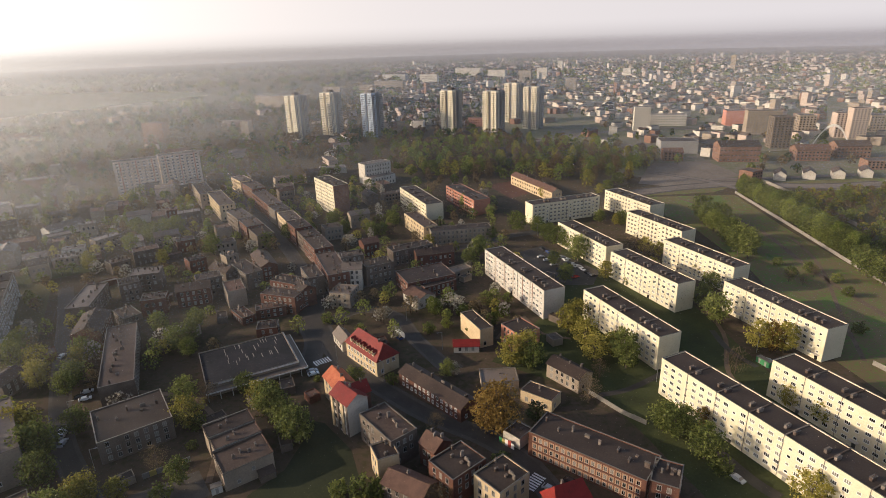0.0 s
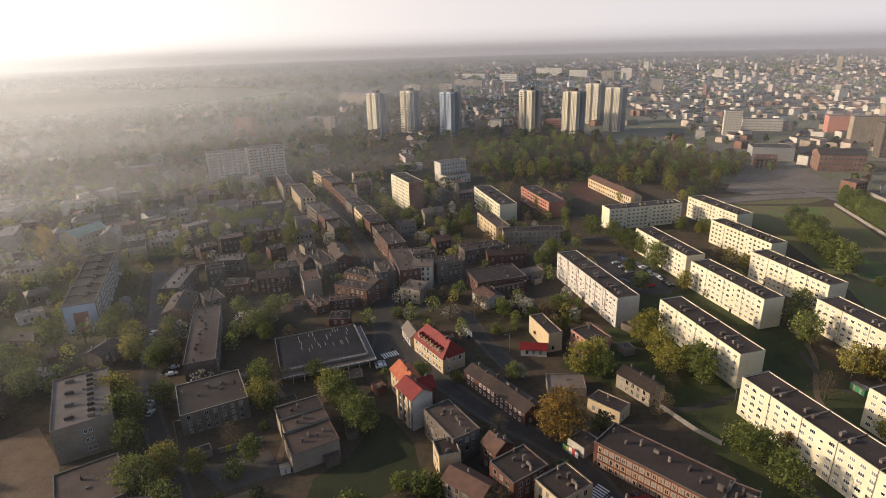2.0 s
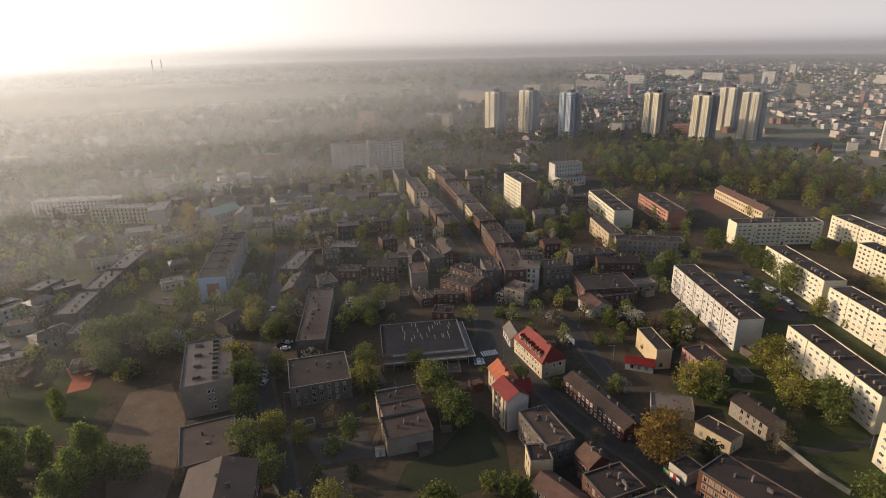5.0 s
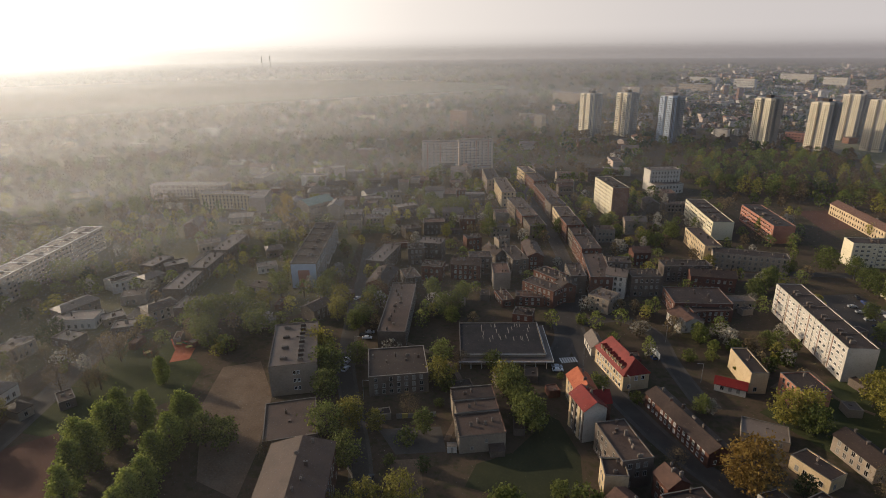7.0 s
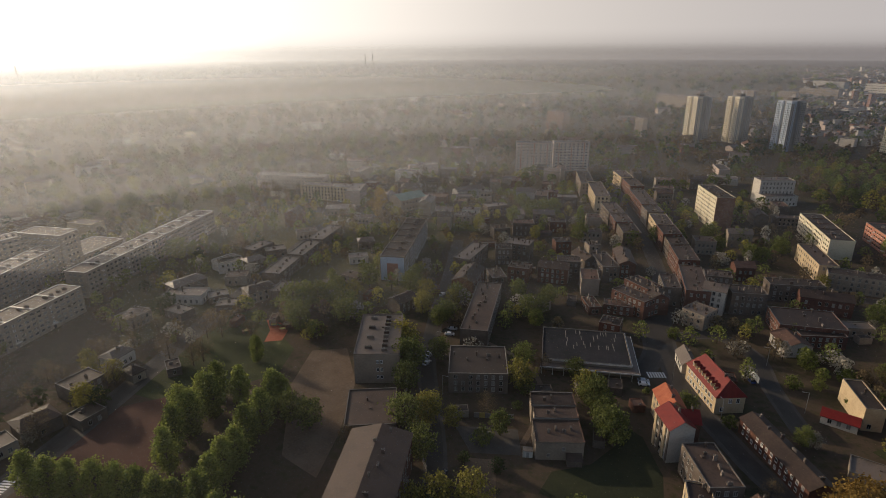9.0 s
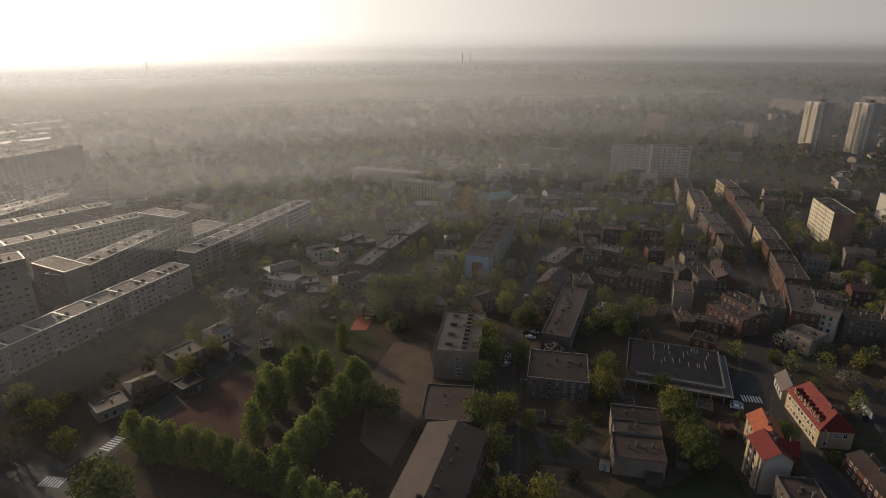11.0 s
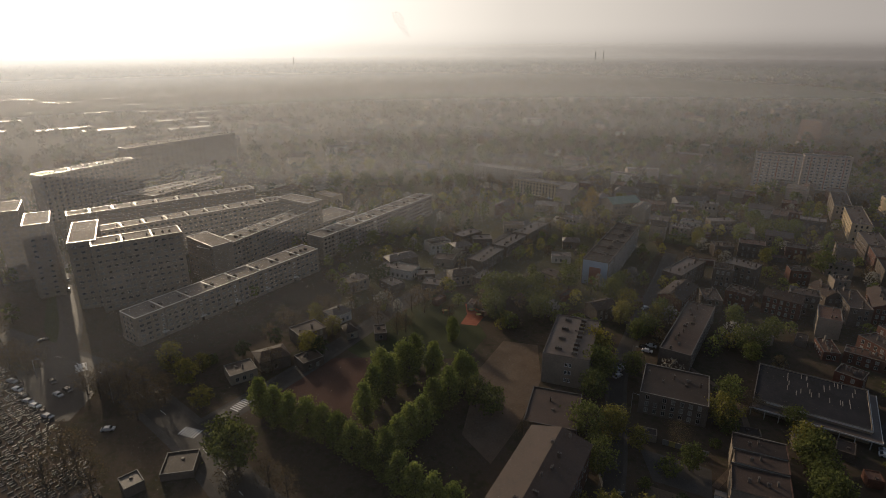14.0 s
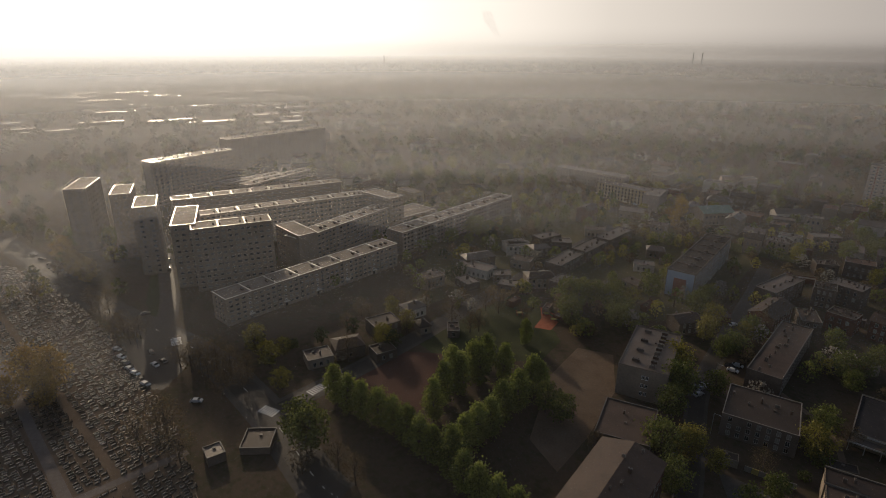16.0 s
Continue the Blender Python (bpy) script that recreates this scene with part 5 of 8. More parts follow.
tenement(-173.2, 252.3, 29.0, 10.0, 9.0, 102.5, wall='brown_wall', roof='pale_roof', floors=3, chimneys=6, label='soot-brown tenement with a felt roof', seed=40, rise=0.0)
tenement(-154.6, 223.1, 21.4, 11.0, 9.0, 107.1, wall='brick_wall', roof='felt', floors=3, chimneys=6, label='sooty brick tenement in a shaded courtyard', seed=41, rise=2.2)
tenement(-160.9, 267.3, 9.5, 10.0, 10.0, 32.9, wall='brown_wall', roof='felt', floors=3, chimneys=6, label='soot-brown tenement with a felt roof', seed=42, rise=0.0)
tenement(-157.7, 279.8, 14.6, 11.0, 10.0, 14.1, wall='brown_wall', roof='pale_roof', floors=3, chimneys=6, label='soot-brown tenement with a felt roof', seed=43, rise=0.0)
tenement(-140.5, 251.1, 11.3, 9.0, 8.0, 15.9, wall='brick_wall', roof='felt', floors=2, chimneys=6, label='sooty brick tenement in a shaded courtyard', seed=44, rise=0.0)
tenement(-124.7, 259.4, 15.6, 9.0, 9.0, 19.0, wall='brick_wall', roof='felt', floors=3, chimneys=6, label='sooty brick tenement in a shaded courtyard', seed=45, rise=2.2)
tenement(-121.6, 270.5, 12.3, 9.0, 10.0, 28.4, wall='brown_wall', roof='felt', floors=3, chimneys=6, label='soot-brown tenement with a felt roof', seed=46, rise=0.0)
tenement(-122.6, 304.8, 7.1, 8.0, 9.0, 45.0, wall='grey_wall', roof='pale_roof', floors=3, chimneys=6, label='small grey house with a pale roof', seed=47, rise=0.0)
tenement(-106.6, 283.9, 22.7, 9.0, 9.0, -50.0, wall='brown_wall', roof='felt', floors=3, chimneys=6, label='soot-brown tenement with a felt roof', seed=48, rise=0.0)
tenement(-99.9, 294.7, 23.9, 9.0, 9.0, -60.9, wall='brick_wall', roof='felt', floors=3, chimneys=6, label='sooty brick tenement in a shaded courtyard', seed=49, rise=2.2)
tenement(-78.4, 262.3, 15.7, 9.0, 10.0, -25.8, wall='brick_wall', roof='felt', floors=3, chimneys=6, label='sooty brick tenement in a shaded courtyard', seed=50, rise=0.0)
tenement(-78.0, 249.2, 18.7, 9.0, 9.0, -18.3, wall='brick_wall', roof='felt', floors=3, chimneys=6, label='sooty brick tenement in a shaded courtyard', seed=51, rise=0.0)
tenement(-51.1, 290.6, 12.4, 9.0, 12.0, 19.7, wall='brown_wall', roof='felt', floors=4, chimneys=6, label='soot-brown tenement with a felt roof', seed=52, rise=0.0)
tenement(-47.6, 272.2, 9.8, 9.0, 12.0, 4.4, wall='pale_wall', roof='pale_roof', floors=4, chimneys=6, label='pale rendered tenement with a grey roof', seed=53, rise=2.2)
tenement(-49.4, 253.7, 10.7, 11.0, 7.5, -15.2, wall='grey_wall', roof='pale_roof', floors=3, chimneys=6, label='pale rendered tenement with a grey roof', seed=54, rise=0.0)
tenement(-35.9, 280.1, 15.3, 10.0, 11.0, 27.2, wall='brown_wall', roof='bitumen', floors=3, chimneys=6, label='soot-brown tenement with a felt roof', seed=55, rise=0.0)
tenement(-19.6, 308.8, 25.0, 9.0, 9.0, 27.1, wall='brown_wall', roof='bitumen', floors=3, chimneys=6, label='soot-brown tenement with a felt roof', seed=56, rise=0.0)
tenement(-5.9, 301.8, 21.4, 9.0, 8.0, 14.8, wall='brick_wall', roof='felt', floors=2, chimneys=6, label='sooty brick tenement in a shaded courtyard', seed=57, rise=2.2)
tenement(-82.5, 243.0, 13.6, 7.0, 5.0, 19.5, wall='brick_wall', roof='brown_tile', floors=2, chimneys=6, label='sooty brick tenement in a shaded courtyard', seed=58, rise=0.0)
tenement(-77.8, 221.8, 8.8, 8.0, 6.0, 10.0, wall='brick_wall', roof='felt', floors=2, chimneys=6, label='sooty brick tenement in a shaded courtyard', seed=59, rise=0.0)
tenement(-114.1, 224.8, 7.7, 7.0, 4.0, -19.4, wall='grey_wall', roof='pale_roof', floors=1, chimneys=6, label='small grey house with a pale roof', seed=60, rise=0.0)
tenement(-119.4, 285.6, 13.9, 8.0, 8.0, -32.3, wall='brown_wall', roof='felt', floors=2, chimneys=6, label='soot-brown tenement with a felt roof', seed=61, rise=2.2)
tenement(-187.3, 305.7, 10.8, 9.0, 7.0, 50.1, wall='brown_wall', roof='felt', floors=2, chimneys=6, label='soot-brown tenement with a felt roof', seed=62, rise=0.0)
tenement(-141.4, 302.7, 9.6, 8.0, 8.0, 43.0, wall='brick_wall', roof='felt', floors=2, chimneys=6, label='sooty brick tenement in a shaded courtyard', seed=63, rise=0.0)
tenement(-94.3, 238.8, 12.4, 6.0, 4.0, -48.5, wall='brick_wall', roof='brown_tile', floors=1, chimneys=6, label='sooty brick tenement in a shaded courtyard', seed=64, rise=0.0)
tenement(-69.2, 255.6, 10.5, 8.0, 9.0, -54.9, wall='brick_wall', roof='felt', floors=3, chimneys=6, label='sooty brick tenement in a shaded courtyard', seed=65, rise=2.2)
tenement(-68.4, 272.0, 17.6, 8.0, 10.0, -64.2, wall='brown_wall', roof='felt', floors=3, chimneys=6, label='soot-brown tenement with a felt roof', seed=66, rise=0.0)
tenement(-224.5, 318.3, 13.4, 9.0, 6.0, 15.5, wall='grey_wall', roof='pale_roof', floors=2, chimneys=6, label='small grey house with a pale roof', seed=67, rise=0.0)
tenement(-147.5, 238.4, 13.8, 8.0, 6.0, -43.1, wall='brown_wall', roof='felt', floors=2, chimneys=6, label='soot-brown tenement with a felt roof', seed=68, rise=0.0)

# ---- left side: hospital, villa, small houses, row houses ----
tenement(-407.4, 313.6, 63.7, 12.0, 12.0, 25.3, wall='twin_wall', roof='pale_roof', floors=4, chimneys=4, label='long pale hospital wing behind trees', category='hospital')
tenement(-354.1, 305.7, 43.1, 12.0, 12.0, 20.7, wall='ochre_wall', roof='pale_roof', floors=4, chimneys=4, label='ochre hospital wing with a flat roof', category='hospital')
tenement(-328.3, 313.2, 11.7, 26.0, 12.0, 33.7, wall='twin_wall', roof='pale_roof', floors=4, chimneys=2, label='hospital end wing with a pale gable', category='hospital', skip=1.0)
tenement(-314.4, 282.7, 21.5, 14.0, 5.0, 41.4, wall='grey_wall', roof='pale_roof', floors=1, chimneys=0, label='low grey hospital annex', category='annex')
tenement(-302.0, 351.1, 17.1, 12.0, 9.0, 38.1, wall='grey_wall', roof='pale_roof', floors=2, rise=3, hip=4, chimneys=2, label='villa with a pale green-grey hipped roof', category='villa')
tenement(-259.4, 128.3, 19.7, 10.0, 5.0, 33.4, wall='pale_wall', roof='pale_roof', floors=1, chimneys=1, category='house', name='house', rise=0.0, label='small pale detached house in a garden', seed=100)
tenement(-246.9, 137.5, 9.3, 8.0, 4.0, 65.5, wall='brown_wall', roof='pale_roof', floors=1, chimneys=1, category='house', name='house', rise=0.0, label='small brown house with a garden', seed=101)
tenement(-233.0, 152.0, 14.5, 10.0, 6.0, 76.7, wall='grey_wall', roof='felt', floors=2, chimneys=1, category='house', name='house', rise=1.6, hip=2.5, label='small grey house beside trees', seed=102)
tenement(-233.9, 134.3, 9.1, 8.0, 4.0, 44.1, wall='brown_wall', roof='pale_roof', floors=1, chimneys=1, category='house', name='house', rise=0.0, label='small brown house in a garden', seed=103)
tenement(-278.8, 165.3, 13.2, 10.0, 6.0, 61.8, wall='pale_wall', roof='pale_roof', floors=2, chimneys=1, category='house', name='house', rise=0.0, label='small pale detached house in a garden', seed=104)
tenement(-270.2, 174.8, 11.1, 8.0, 6.0, 84.9, wall='brown_wall', roof='pale_roof', floors=2, chimneys=1, category='house', name='house', rise=1.6, hip=2.5, label='small brown house with a garden', seed=105)
tenement(-259.1, 157.0, 11.5, 9.0, 5.0, 43.8, wall='grey_wall', roof='felt', floors=1, chimneys=1, category='house', name='house', rise=0.0, label='small grey house beside trees', seed=106)
tenement(-245.2, 116.5, 11.0, 8.0, 4.0, 10.8, wall='brown_wall', roof='pale_roof', floors=1, chimneys=1, category='house', name='house', rise=0.0, label='small brown house in a garden', seed=107)
tenement(-256.3, 101.7, 8.4, 9.0, 5.0, 39.9, wall='pale_wall', roof='pale_roof', floors=1, chimneys=1, category='house', name='house', rise=1.6, hip=2.5, label='small pale detached house in a garden', seed=108)
tenement(-277.0, 194.8, 12.0, 9.0, 5.0, 62.7, wall='brown_wall', roof='pale_roof', floors=1, chimneys=1, category='house', name='house', rise=0.0, label='small brown house with a garden', seed=109)
tenement(-289.3, 229.3, 13.3, 9.0, 5.0, 55.4, wall='grey_wall', roof='felt', floors=1, chimneys=1, category='house', name='house', rise=0.0, label='small grey house beside trees', seed=110)
tenement(-243.9, 238.6, 10.0, 8.0, 5.0, 50.2, wall='brown_wall', roof='pale_roof', floors=1, chimneys=1, category='house', name='house', rise=1.6, hip=2.5, label='small brown house in a garden', seed=111)
tenement(-229.5, 217.7, 10.8, 8.0, 4.0, 50.2, wall='pale_wall', roof='pale_roof', floors=1, chimneys=1, category='house', name='house', rise=0.0, label='small pale detached house in a garden', seed=112)
tenement(-259.5, 364.3, 15.8, 9.0, 5.0, 38.6, wall='brown_wall', roof='pale_roof', floors=1, chimneys=1, category='house', name='house', rise=0.0, label='small brown house with a garden', seed=113)
tenement(-210.9, 195.5, 10.7, 7.0, 4.0, 6.3, wall='grey_wall', roof='felt', floors=1, chimneys=1, category='house', name='house', rise=1.6, hip=2.5, label='small grey house beside trees', seed=114)
tenement(-217.0, 347.1, 16.0, 9.0, 8.0, 55.1, wall='brown_wall', roof='pale_roof', floors=2, chimneys=1, category='house', name='house', rise=0.0, label='small brown house in a garden', seed=115)
tenement(-229.1, 333.0, 12.5, 8.0, 6.0, 25.7, wall='pale_wall', roof='pale_roof', floors=2, chimneys=1, category='house', name='house', rise=0.0, label='small pale detached house in a garden', seed=116)
tenement(-202.9, 43.2, 11.7, 10.0, 5.0, 91.2, wall='brown_wall', roof='felt', floors=1, chimneys=1, category='house', name='house', rise=1.6, hip=2.5, label='small brown house with a garden', seed=117)
tenement(-200.2, 30.7, 10.1, 9.0, 4.0, 93.2, wall='grey_wall', roof='felt', floors=1, chimneys=1, category='house', name='house', rise=0.0, label='small grey house beside trees', seed=118)
tenement(-214.3, 61.7, 12.3, 10.0, 6.0, 99.4, wall='brown_wall', roof='felt', floors=2, chimneys=1, category='house', name='house', rise=0.0, label='small brown house in a garden', seed=119)
tenement(-225.2, 79.2, 9.7, 8.0, 5.0, 106.3, wall='pale_wall', roof='pale_roof', floors=1, chimneys=1, category='house', name='house', rise=1.6, hip=2.5, label='small pale detached house in a garden', seed=120)
tenement(-194.8, 55.6, 8.8, 8.0, 4.0, 98.7, wall='brown_wall', roof='felt', floors=1, chimneys=1, category='house', name='house', rise=0.0, label='small brown house with a garden', seed=121)
tenement(-253.8, 99.5, 11.9, 9.0, 6.0, 98.9, wall='grey_wall', roof='felt', floors=2, chimneys=1, category='house', name='house', rise=0.0, label='small grey house beside trees', seed=122)
tenement(-270.6, 134.5, 17.6, 10.0, 6.0, 89.3, wall='brown_wall', roof='pale_roof', floors=2, chimneys=1, category='house', name='house', rise=1.6, hip=2.5, label='small brown house in a garden', seed=123)
tenement(-282.9, 166.0, 13.7, 9.0, 6.0, 90.4, wall='pale_wall', roof='pale_roof', floors=2, chimneys=1, category='house', name='house', rise=0.0, label='small pale detached house in a garden', seed=124)
tenement(-286.5, 190.2, 16.6, 9.0, 6.0, 100.4, wall='brown_wall', roof='pale_roof', floors=2, chimneys=1, category='house', name='house', rise=0.0, label='small brown house with a garden', seed=125)
tenement(-208.8, 77.9, 5.0, 7.0, 4.0, 93.3, wall='grey_wall', roof='felt', floors=1, chimneys=1, category='house', name='house', rise=1.6, hip=2.5, label='small grey house beside trees', seed=126)
tenement(-201.5, 89.4, 5.2, 8.0, 3.5, 68.8, wall='brown_wall', roof='felt', floors=1, chimneys=1, category='house', name='house', rise=0.0, label='small brown house in a garden', seed=127)
tenement(-156.6, -9.3, 5.3, 6.0, 3.2, 102.9, wall='brown_wall', roof='pale_roof', floors=1, chimneys=0, sides='', label='small kiosk with a pale flat roof by the cemetery', category='kiosk', name='kiosk')
tenement(-158.2, 3.8, 9.3, 9.6, 2.5, 70.0, wall='brown_wall', roof='felt', floors=1, chimneys=0, sides='', label='low store with a pale flat roof by the cemetery', category='store', name='store_building')
tenement(-247.7, 177.4, 25.6, 10.0, 6.5, 116.2, wall='brown_wall', roof='pale_roof', floors=2, chimneys=5, label='row of low attached houses with pale flat roofs', category='row houses', name='row_house', seed=140)
tenement(-259.9, 203.3, 25.1, 10.0, 6.5, 114.6, wall='brown_wall', roof='pale_roof', floors=2, chimneys=5, label='row of low attached houses with pale flat roofs', category='row houses', name='row_house', seed=141)
tenement(-272.4, 230.9, 29.7, 10.0, 6.5, 113.2, wall='brown_wall', roof='pale_roof', floors=2, chimneys=5, label='row of low attached houses with pale flat roofs', category='row houses', name='row_house', seed=142)
tenement(-221.6, 159.4, 12.5, 10.0, 6.5, 117.5, wall='brown_wall', roof='pale_roof', floors=2, chimneys=5, label='row of low attached houses with pale flat roofs', category='row houses', name='row_house', seed=143)

# ---- the slab estate by the cemetery ----
prefab_block(-296.2, 7.2, 38.4, 12.5, 33.0, 92.5, floors=11, wall='grey_wall', seed=51, label='grey eleven-storey slab of flats with bright copings', group='slab estate', frames='dull_frame', roof='estate_roof', coping='bright_coping', stair=False, sides='flr')
prefab_block(-315.6, -14.4, 11.6, 36.0, 33.5, 86.9, floors=11, wall='grey_wall', seed=52, label='grey eleven-storey slab end with bright copings', group='slab estate', frames='dull_frame', roof='estate_roof', coping='bright_coping', stair=False, sides='fl', bars_on_roof=False)
prefab_block(-360.3, 42.9, 106.1, 11.0, 23.2, 97.4, floors=8, wall='grey_wall', seed=53, label='long grey eight-storey slab of flats', group='slab estate', frames='dull_frame', roof='estate_roof', coping='bright_coping', stair=False, sides='f')
prefab_block(-324.4, 70.1, 79.1, 12.0, 18.8, 124.0, floors=7, wall='grey_wall', seed=54, label='grey seven-storey block of the slab estate', group='slab estate', frames='dull_frame', roof='estate_roof', coping='bright_coping', stair=False, sides='f')
prefab_block(-353.8, 104.3, 27.6, 12.0, 24.6, 25.5, floors=7, wall='grey_wall', seed=56, label='grey corner piece of the slab estate', group='slab estate', frames='dull_frame', roof='estate_roof', coping='bright_coping', stair=False, sides='fr', bars_on_roof=False)
prefab_block(-311.4, 41.0, 26.5, 11.4, 20.8, 19.7, floors=7, wall='grey_wall', seed=57, label='grey link block of the slab estate', group='slab estate', frames='dull_frame', roof='estate_roof', coping='bright_coping', stair=False, sides='f', bars_on_roof=False)
prefab_block(-271.3, 43.3, 101.8, 12.5, 13.2, 114.4, floors=5, wall='grey_wall', seed=58, label='long grey five-storey block with a bright roof edge', group='slab estate', frames='dull_frame', roof='estate_roof', coping='bright_coping', sides='fl')
prefab_block(-331.3, 147.8, 113.0, 12.5, 14.2, 116.4, floors=5, wall='grey_wall', seed=59, label='long grey five-storey block behind gardens', group='slab estate', frames='dull_frame', roof='estate_roof', coping='bright_coping', sides='fl')
tenement(-362.9, 136.0, 23.4, 12.0, 6.0, 89.7, wall='grey_wall', roof='pale_roof', floors=2, chimneys=1, label='low grey pavilion beside the flats', category='pavilion')
prefab_block(-398.3, 30.7, 111.4, 11.0, 24.0, 95.7, floors=8, wall='grey_wall', seed=60, label='long hazy slab behind the estate', group='slab estate', frames='dull_frame', roof='estate_roof', coping='bright_coping', stair=False, bay=4.0)
prefab_block(-481.0, 32.0, 49.3, 11.0, 14.0, 112.4, floors=5, wall='grey_wall', seed=61, label='hazy low block inside the estate', group='slab estate', frames='dull_frame', roof='estate_roof', coping='bright_coping', stair=False, bay=4.0)
prefab_block(-479.0, 51.4, 68.1, 11.0, 14.0, 126.2, floors=5, wall='grey_wall', seed=62, label='hazy low block inside the estate', group='slab estate', frames='dull_frame', roof='estate_roof', coping='bright_coping', stair=False, bay=4.0)
prefab_block(-490.0, -12.0, 70.0, 12.0, 34.0, 120.2, floors=11, wall='grey_wall', seed=63, label='tall hazy slab of flats against the sun', group='slab estate', frames='dull_frame', roof='estate_roof', coping='bright_coping', stair=False, bay=4.0)
prefab_block(-610.4, 68.0, 114.7, 14.0, 30.0, 115.1, floors=10, wall='grey_wall', seed=64, label='very long hazy slab of flats', group='slab estate', frames='dull_frame', roof='estate_roof', coping='bright_coping', stair=False, bay=5.0)
prefab_block(-334.7, -33.5, 11.3, 24.0, 38.0, 90.7, floors=13, wall='grey_wall', seed=66, label='backlit grey high slab beside the avenue', group='slab estate', frames='dull_frame', roof='estate_roof', coping='bright_coping', stair=False, sides='fr', bay=4.0, bars_on_roof=False)
prefab_block(-368.3, -47.7, 10.7, 24.0, 38.0, 89.2, floors=13, wall='grey_wall', seed=66, label='backlit grey high slab beside the avenue', group='slab estate', frames='dull_frame', roof='estate_roof', coping='bright_coping', stair=False, sides='fr', bay=4.0, bars_on_roof=False)
prefab_block(-392.9, -71.2, 11.6, 30.0, 38.0, 81.9, floors=13, wall='grey_wall', seed=66, label='backlit grey high slab beside the avenue', group='slab estate', frames='dull_frame', roof='estate_roof', coping='bright_coping', stair=False, sides='fr', bay=4.0, bars_on_roof=False)

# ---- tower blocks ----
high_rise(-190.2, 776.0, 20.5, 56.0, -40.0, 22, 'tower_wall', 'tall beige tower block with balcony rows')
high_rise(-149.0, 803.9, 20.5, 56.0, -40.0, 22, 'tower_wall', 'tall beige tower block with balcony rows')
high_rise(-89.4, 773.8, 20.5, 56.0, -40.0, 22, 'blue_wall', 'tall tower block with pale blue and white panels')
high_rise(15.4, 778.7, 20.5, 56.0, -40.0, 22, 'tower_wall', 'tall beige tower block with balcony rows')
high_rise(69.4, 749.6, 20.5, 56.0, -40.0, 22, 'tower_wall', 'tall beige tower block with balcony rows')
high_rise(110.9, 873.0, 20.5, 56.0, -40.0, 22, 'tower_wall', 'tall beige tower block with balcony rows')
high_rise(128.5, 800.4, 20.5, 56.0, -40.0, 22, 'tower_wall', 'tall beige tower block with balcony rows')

# ---- the far town ----
far_building(262.3, 753.8, 19.7, 12.0, 30.2, -11.7, 'pale_wall', floors=10, label='white office tower in the haze')
far_building(311.0, 790.6, 46.6, 14.0, 15.1, -12.4, 'pale_wall', floors=4, label='low white office building')
far_building(395.1, 774.9, 26.5, 20.0, 19.8, -12.4, 'hall_red', label='orange-red hall in the town')
far_building(391.3, 700.5, 38.0, 14.0, 28.1, -11.3, 'grey_wall', floors=9, label='grey office slab in the town')
far_building(361.6, 611.1, 19.0, 16.0, 33.0, -9.9, 'brown_wall', floors=12, label='dark brown tower in the town')
far_building(433.5, 684.3, 18.3, 16.0, 23.5, -11.2, 'grey_wall', floors=8, label='grey office building in the town')
far_building(460.5, 661.5, 15.3, 14.0, 27.8, -10.9, 'twin_wall', floors=12, label='pale tower of a twin pair')
far_building(469.5, 647.9, 17.2, 14.0, 34.7, -10.7, 'twin_wall', floors=14, label='pale tower of a twin pair')
far_building(525.4, 691.5, 21.7, 16.0, 19.8, -11.6, 'grey_wall', floors=6, label='grey office block in the town')
far_building(288.7, 553.9, 37.0, 22.0, 15.2, -8.8, 'old_brick', roof='felt', rise=4.0, floors=3, label='large red brick hall by the railway')
far_building(250.8, 605.0, 37.3, 24.0, 13.0, -9.4, 'tower_dark', label='blue-grey industrial hall by the railway')
far_building(230.4, 564.7, 18.2, 14.0, 9.0, -8.9, 'old_brick', roof='brown_tile', rise=3.0, floors=3, label='small brick station house')
far_building(216.9, 722.6, 9.6, 6.0, 11.2, -11.2, 'pale_wall', label='white square kiosk building')
far_building(259.0, 468.0, 14.0, 12.0, 9.9, 30.0, 'old_brick', floors=3, label='red brick works building')
far_building(287.0, 473.5, 16.0, 9.0, 5.4, 62.0, 'pale_wall', roof='felt', rise=3.0, floors=2, label='grey gabled row house with a pale front')
far_building(312.0, 474.0, 16.0, 9.0, 5.4, 62.0, 'pale_wall', roof='felt', rise=3.0, floors=2, label='grey gabled row house with a pale front')
far_building(336.0, 473.0, 16.0, 9.0, 5.4, 62.0, 'pale_wall', roof='felt', rise=3.0, floors=2, label='grey gabled row house with a pale front')
far_building(360.0, 474.0, 16.0, 9.0, 5.4, 62.0, 'pale_wall', roof='felt', rise=3.0, floors=2, label='grey gabled row house with a pale front')
far_building(356.4, 546.5, 30.0, 18.0, 10.7, -8.9, 'old_brick', roof='brown_tile', rise=4.0, floors=3, label='red brick old works hall')
far_building(399.4, 553.3, 30.1, 18.0, 11.9, -9.1, 'old_brick', roof='felt', rise=4.0, floors=3, label='red brick old works hall')
far_building(389.8, 501.6, 22.9, 14.0, 8.0, -8.3, 'old_brick', roof='felt', floors=3, label='red brick works building')
far_building(-31.1, 847.3, 15.3, 12.0, 9.7, -12.2, 'pale_wall', label='small pale block between trees')
far_building(51.6, 840.9, 21.5, 12.0, 11.3, -12.3, 'pink_wall', floors=3, label='pinkish small block of flats')
far_building(-387.2, 786.4, 30.8, 14.0, 25.3, -10.5, 'old_brick', floors=6, label='dark brick slab in the haze')
far_building(-261.4, 780.8, 11.6, 12.0, 25.3, -10.7, 'grey_wall', label='grey narrow block in the haze')
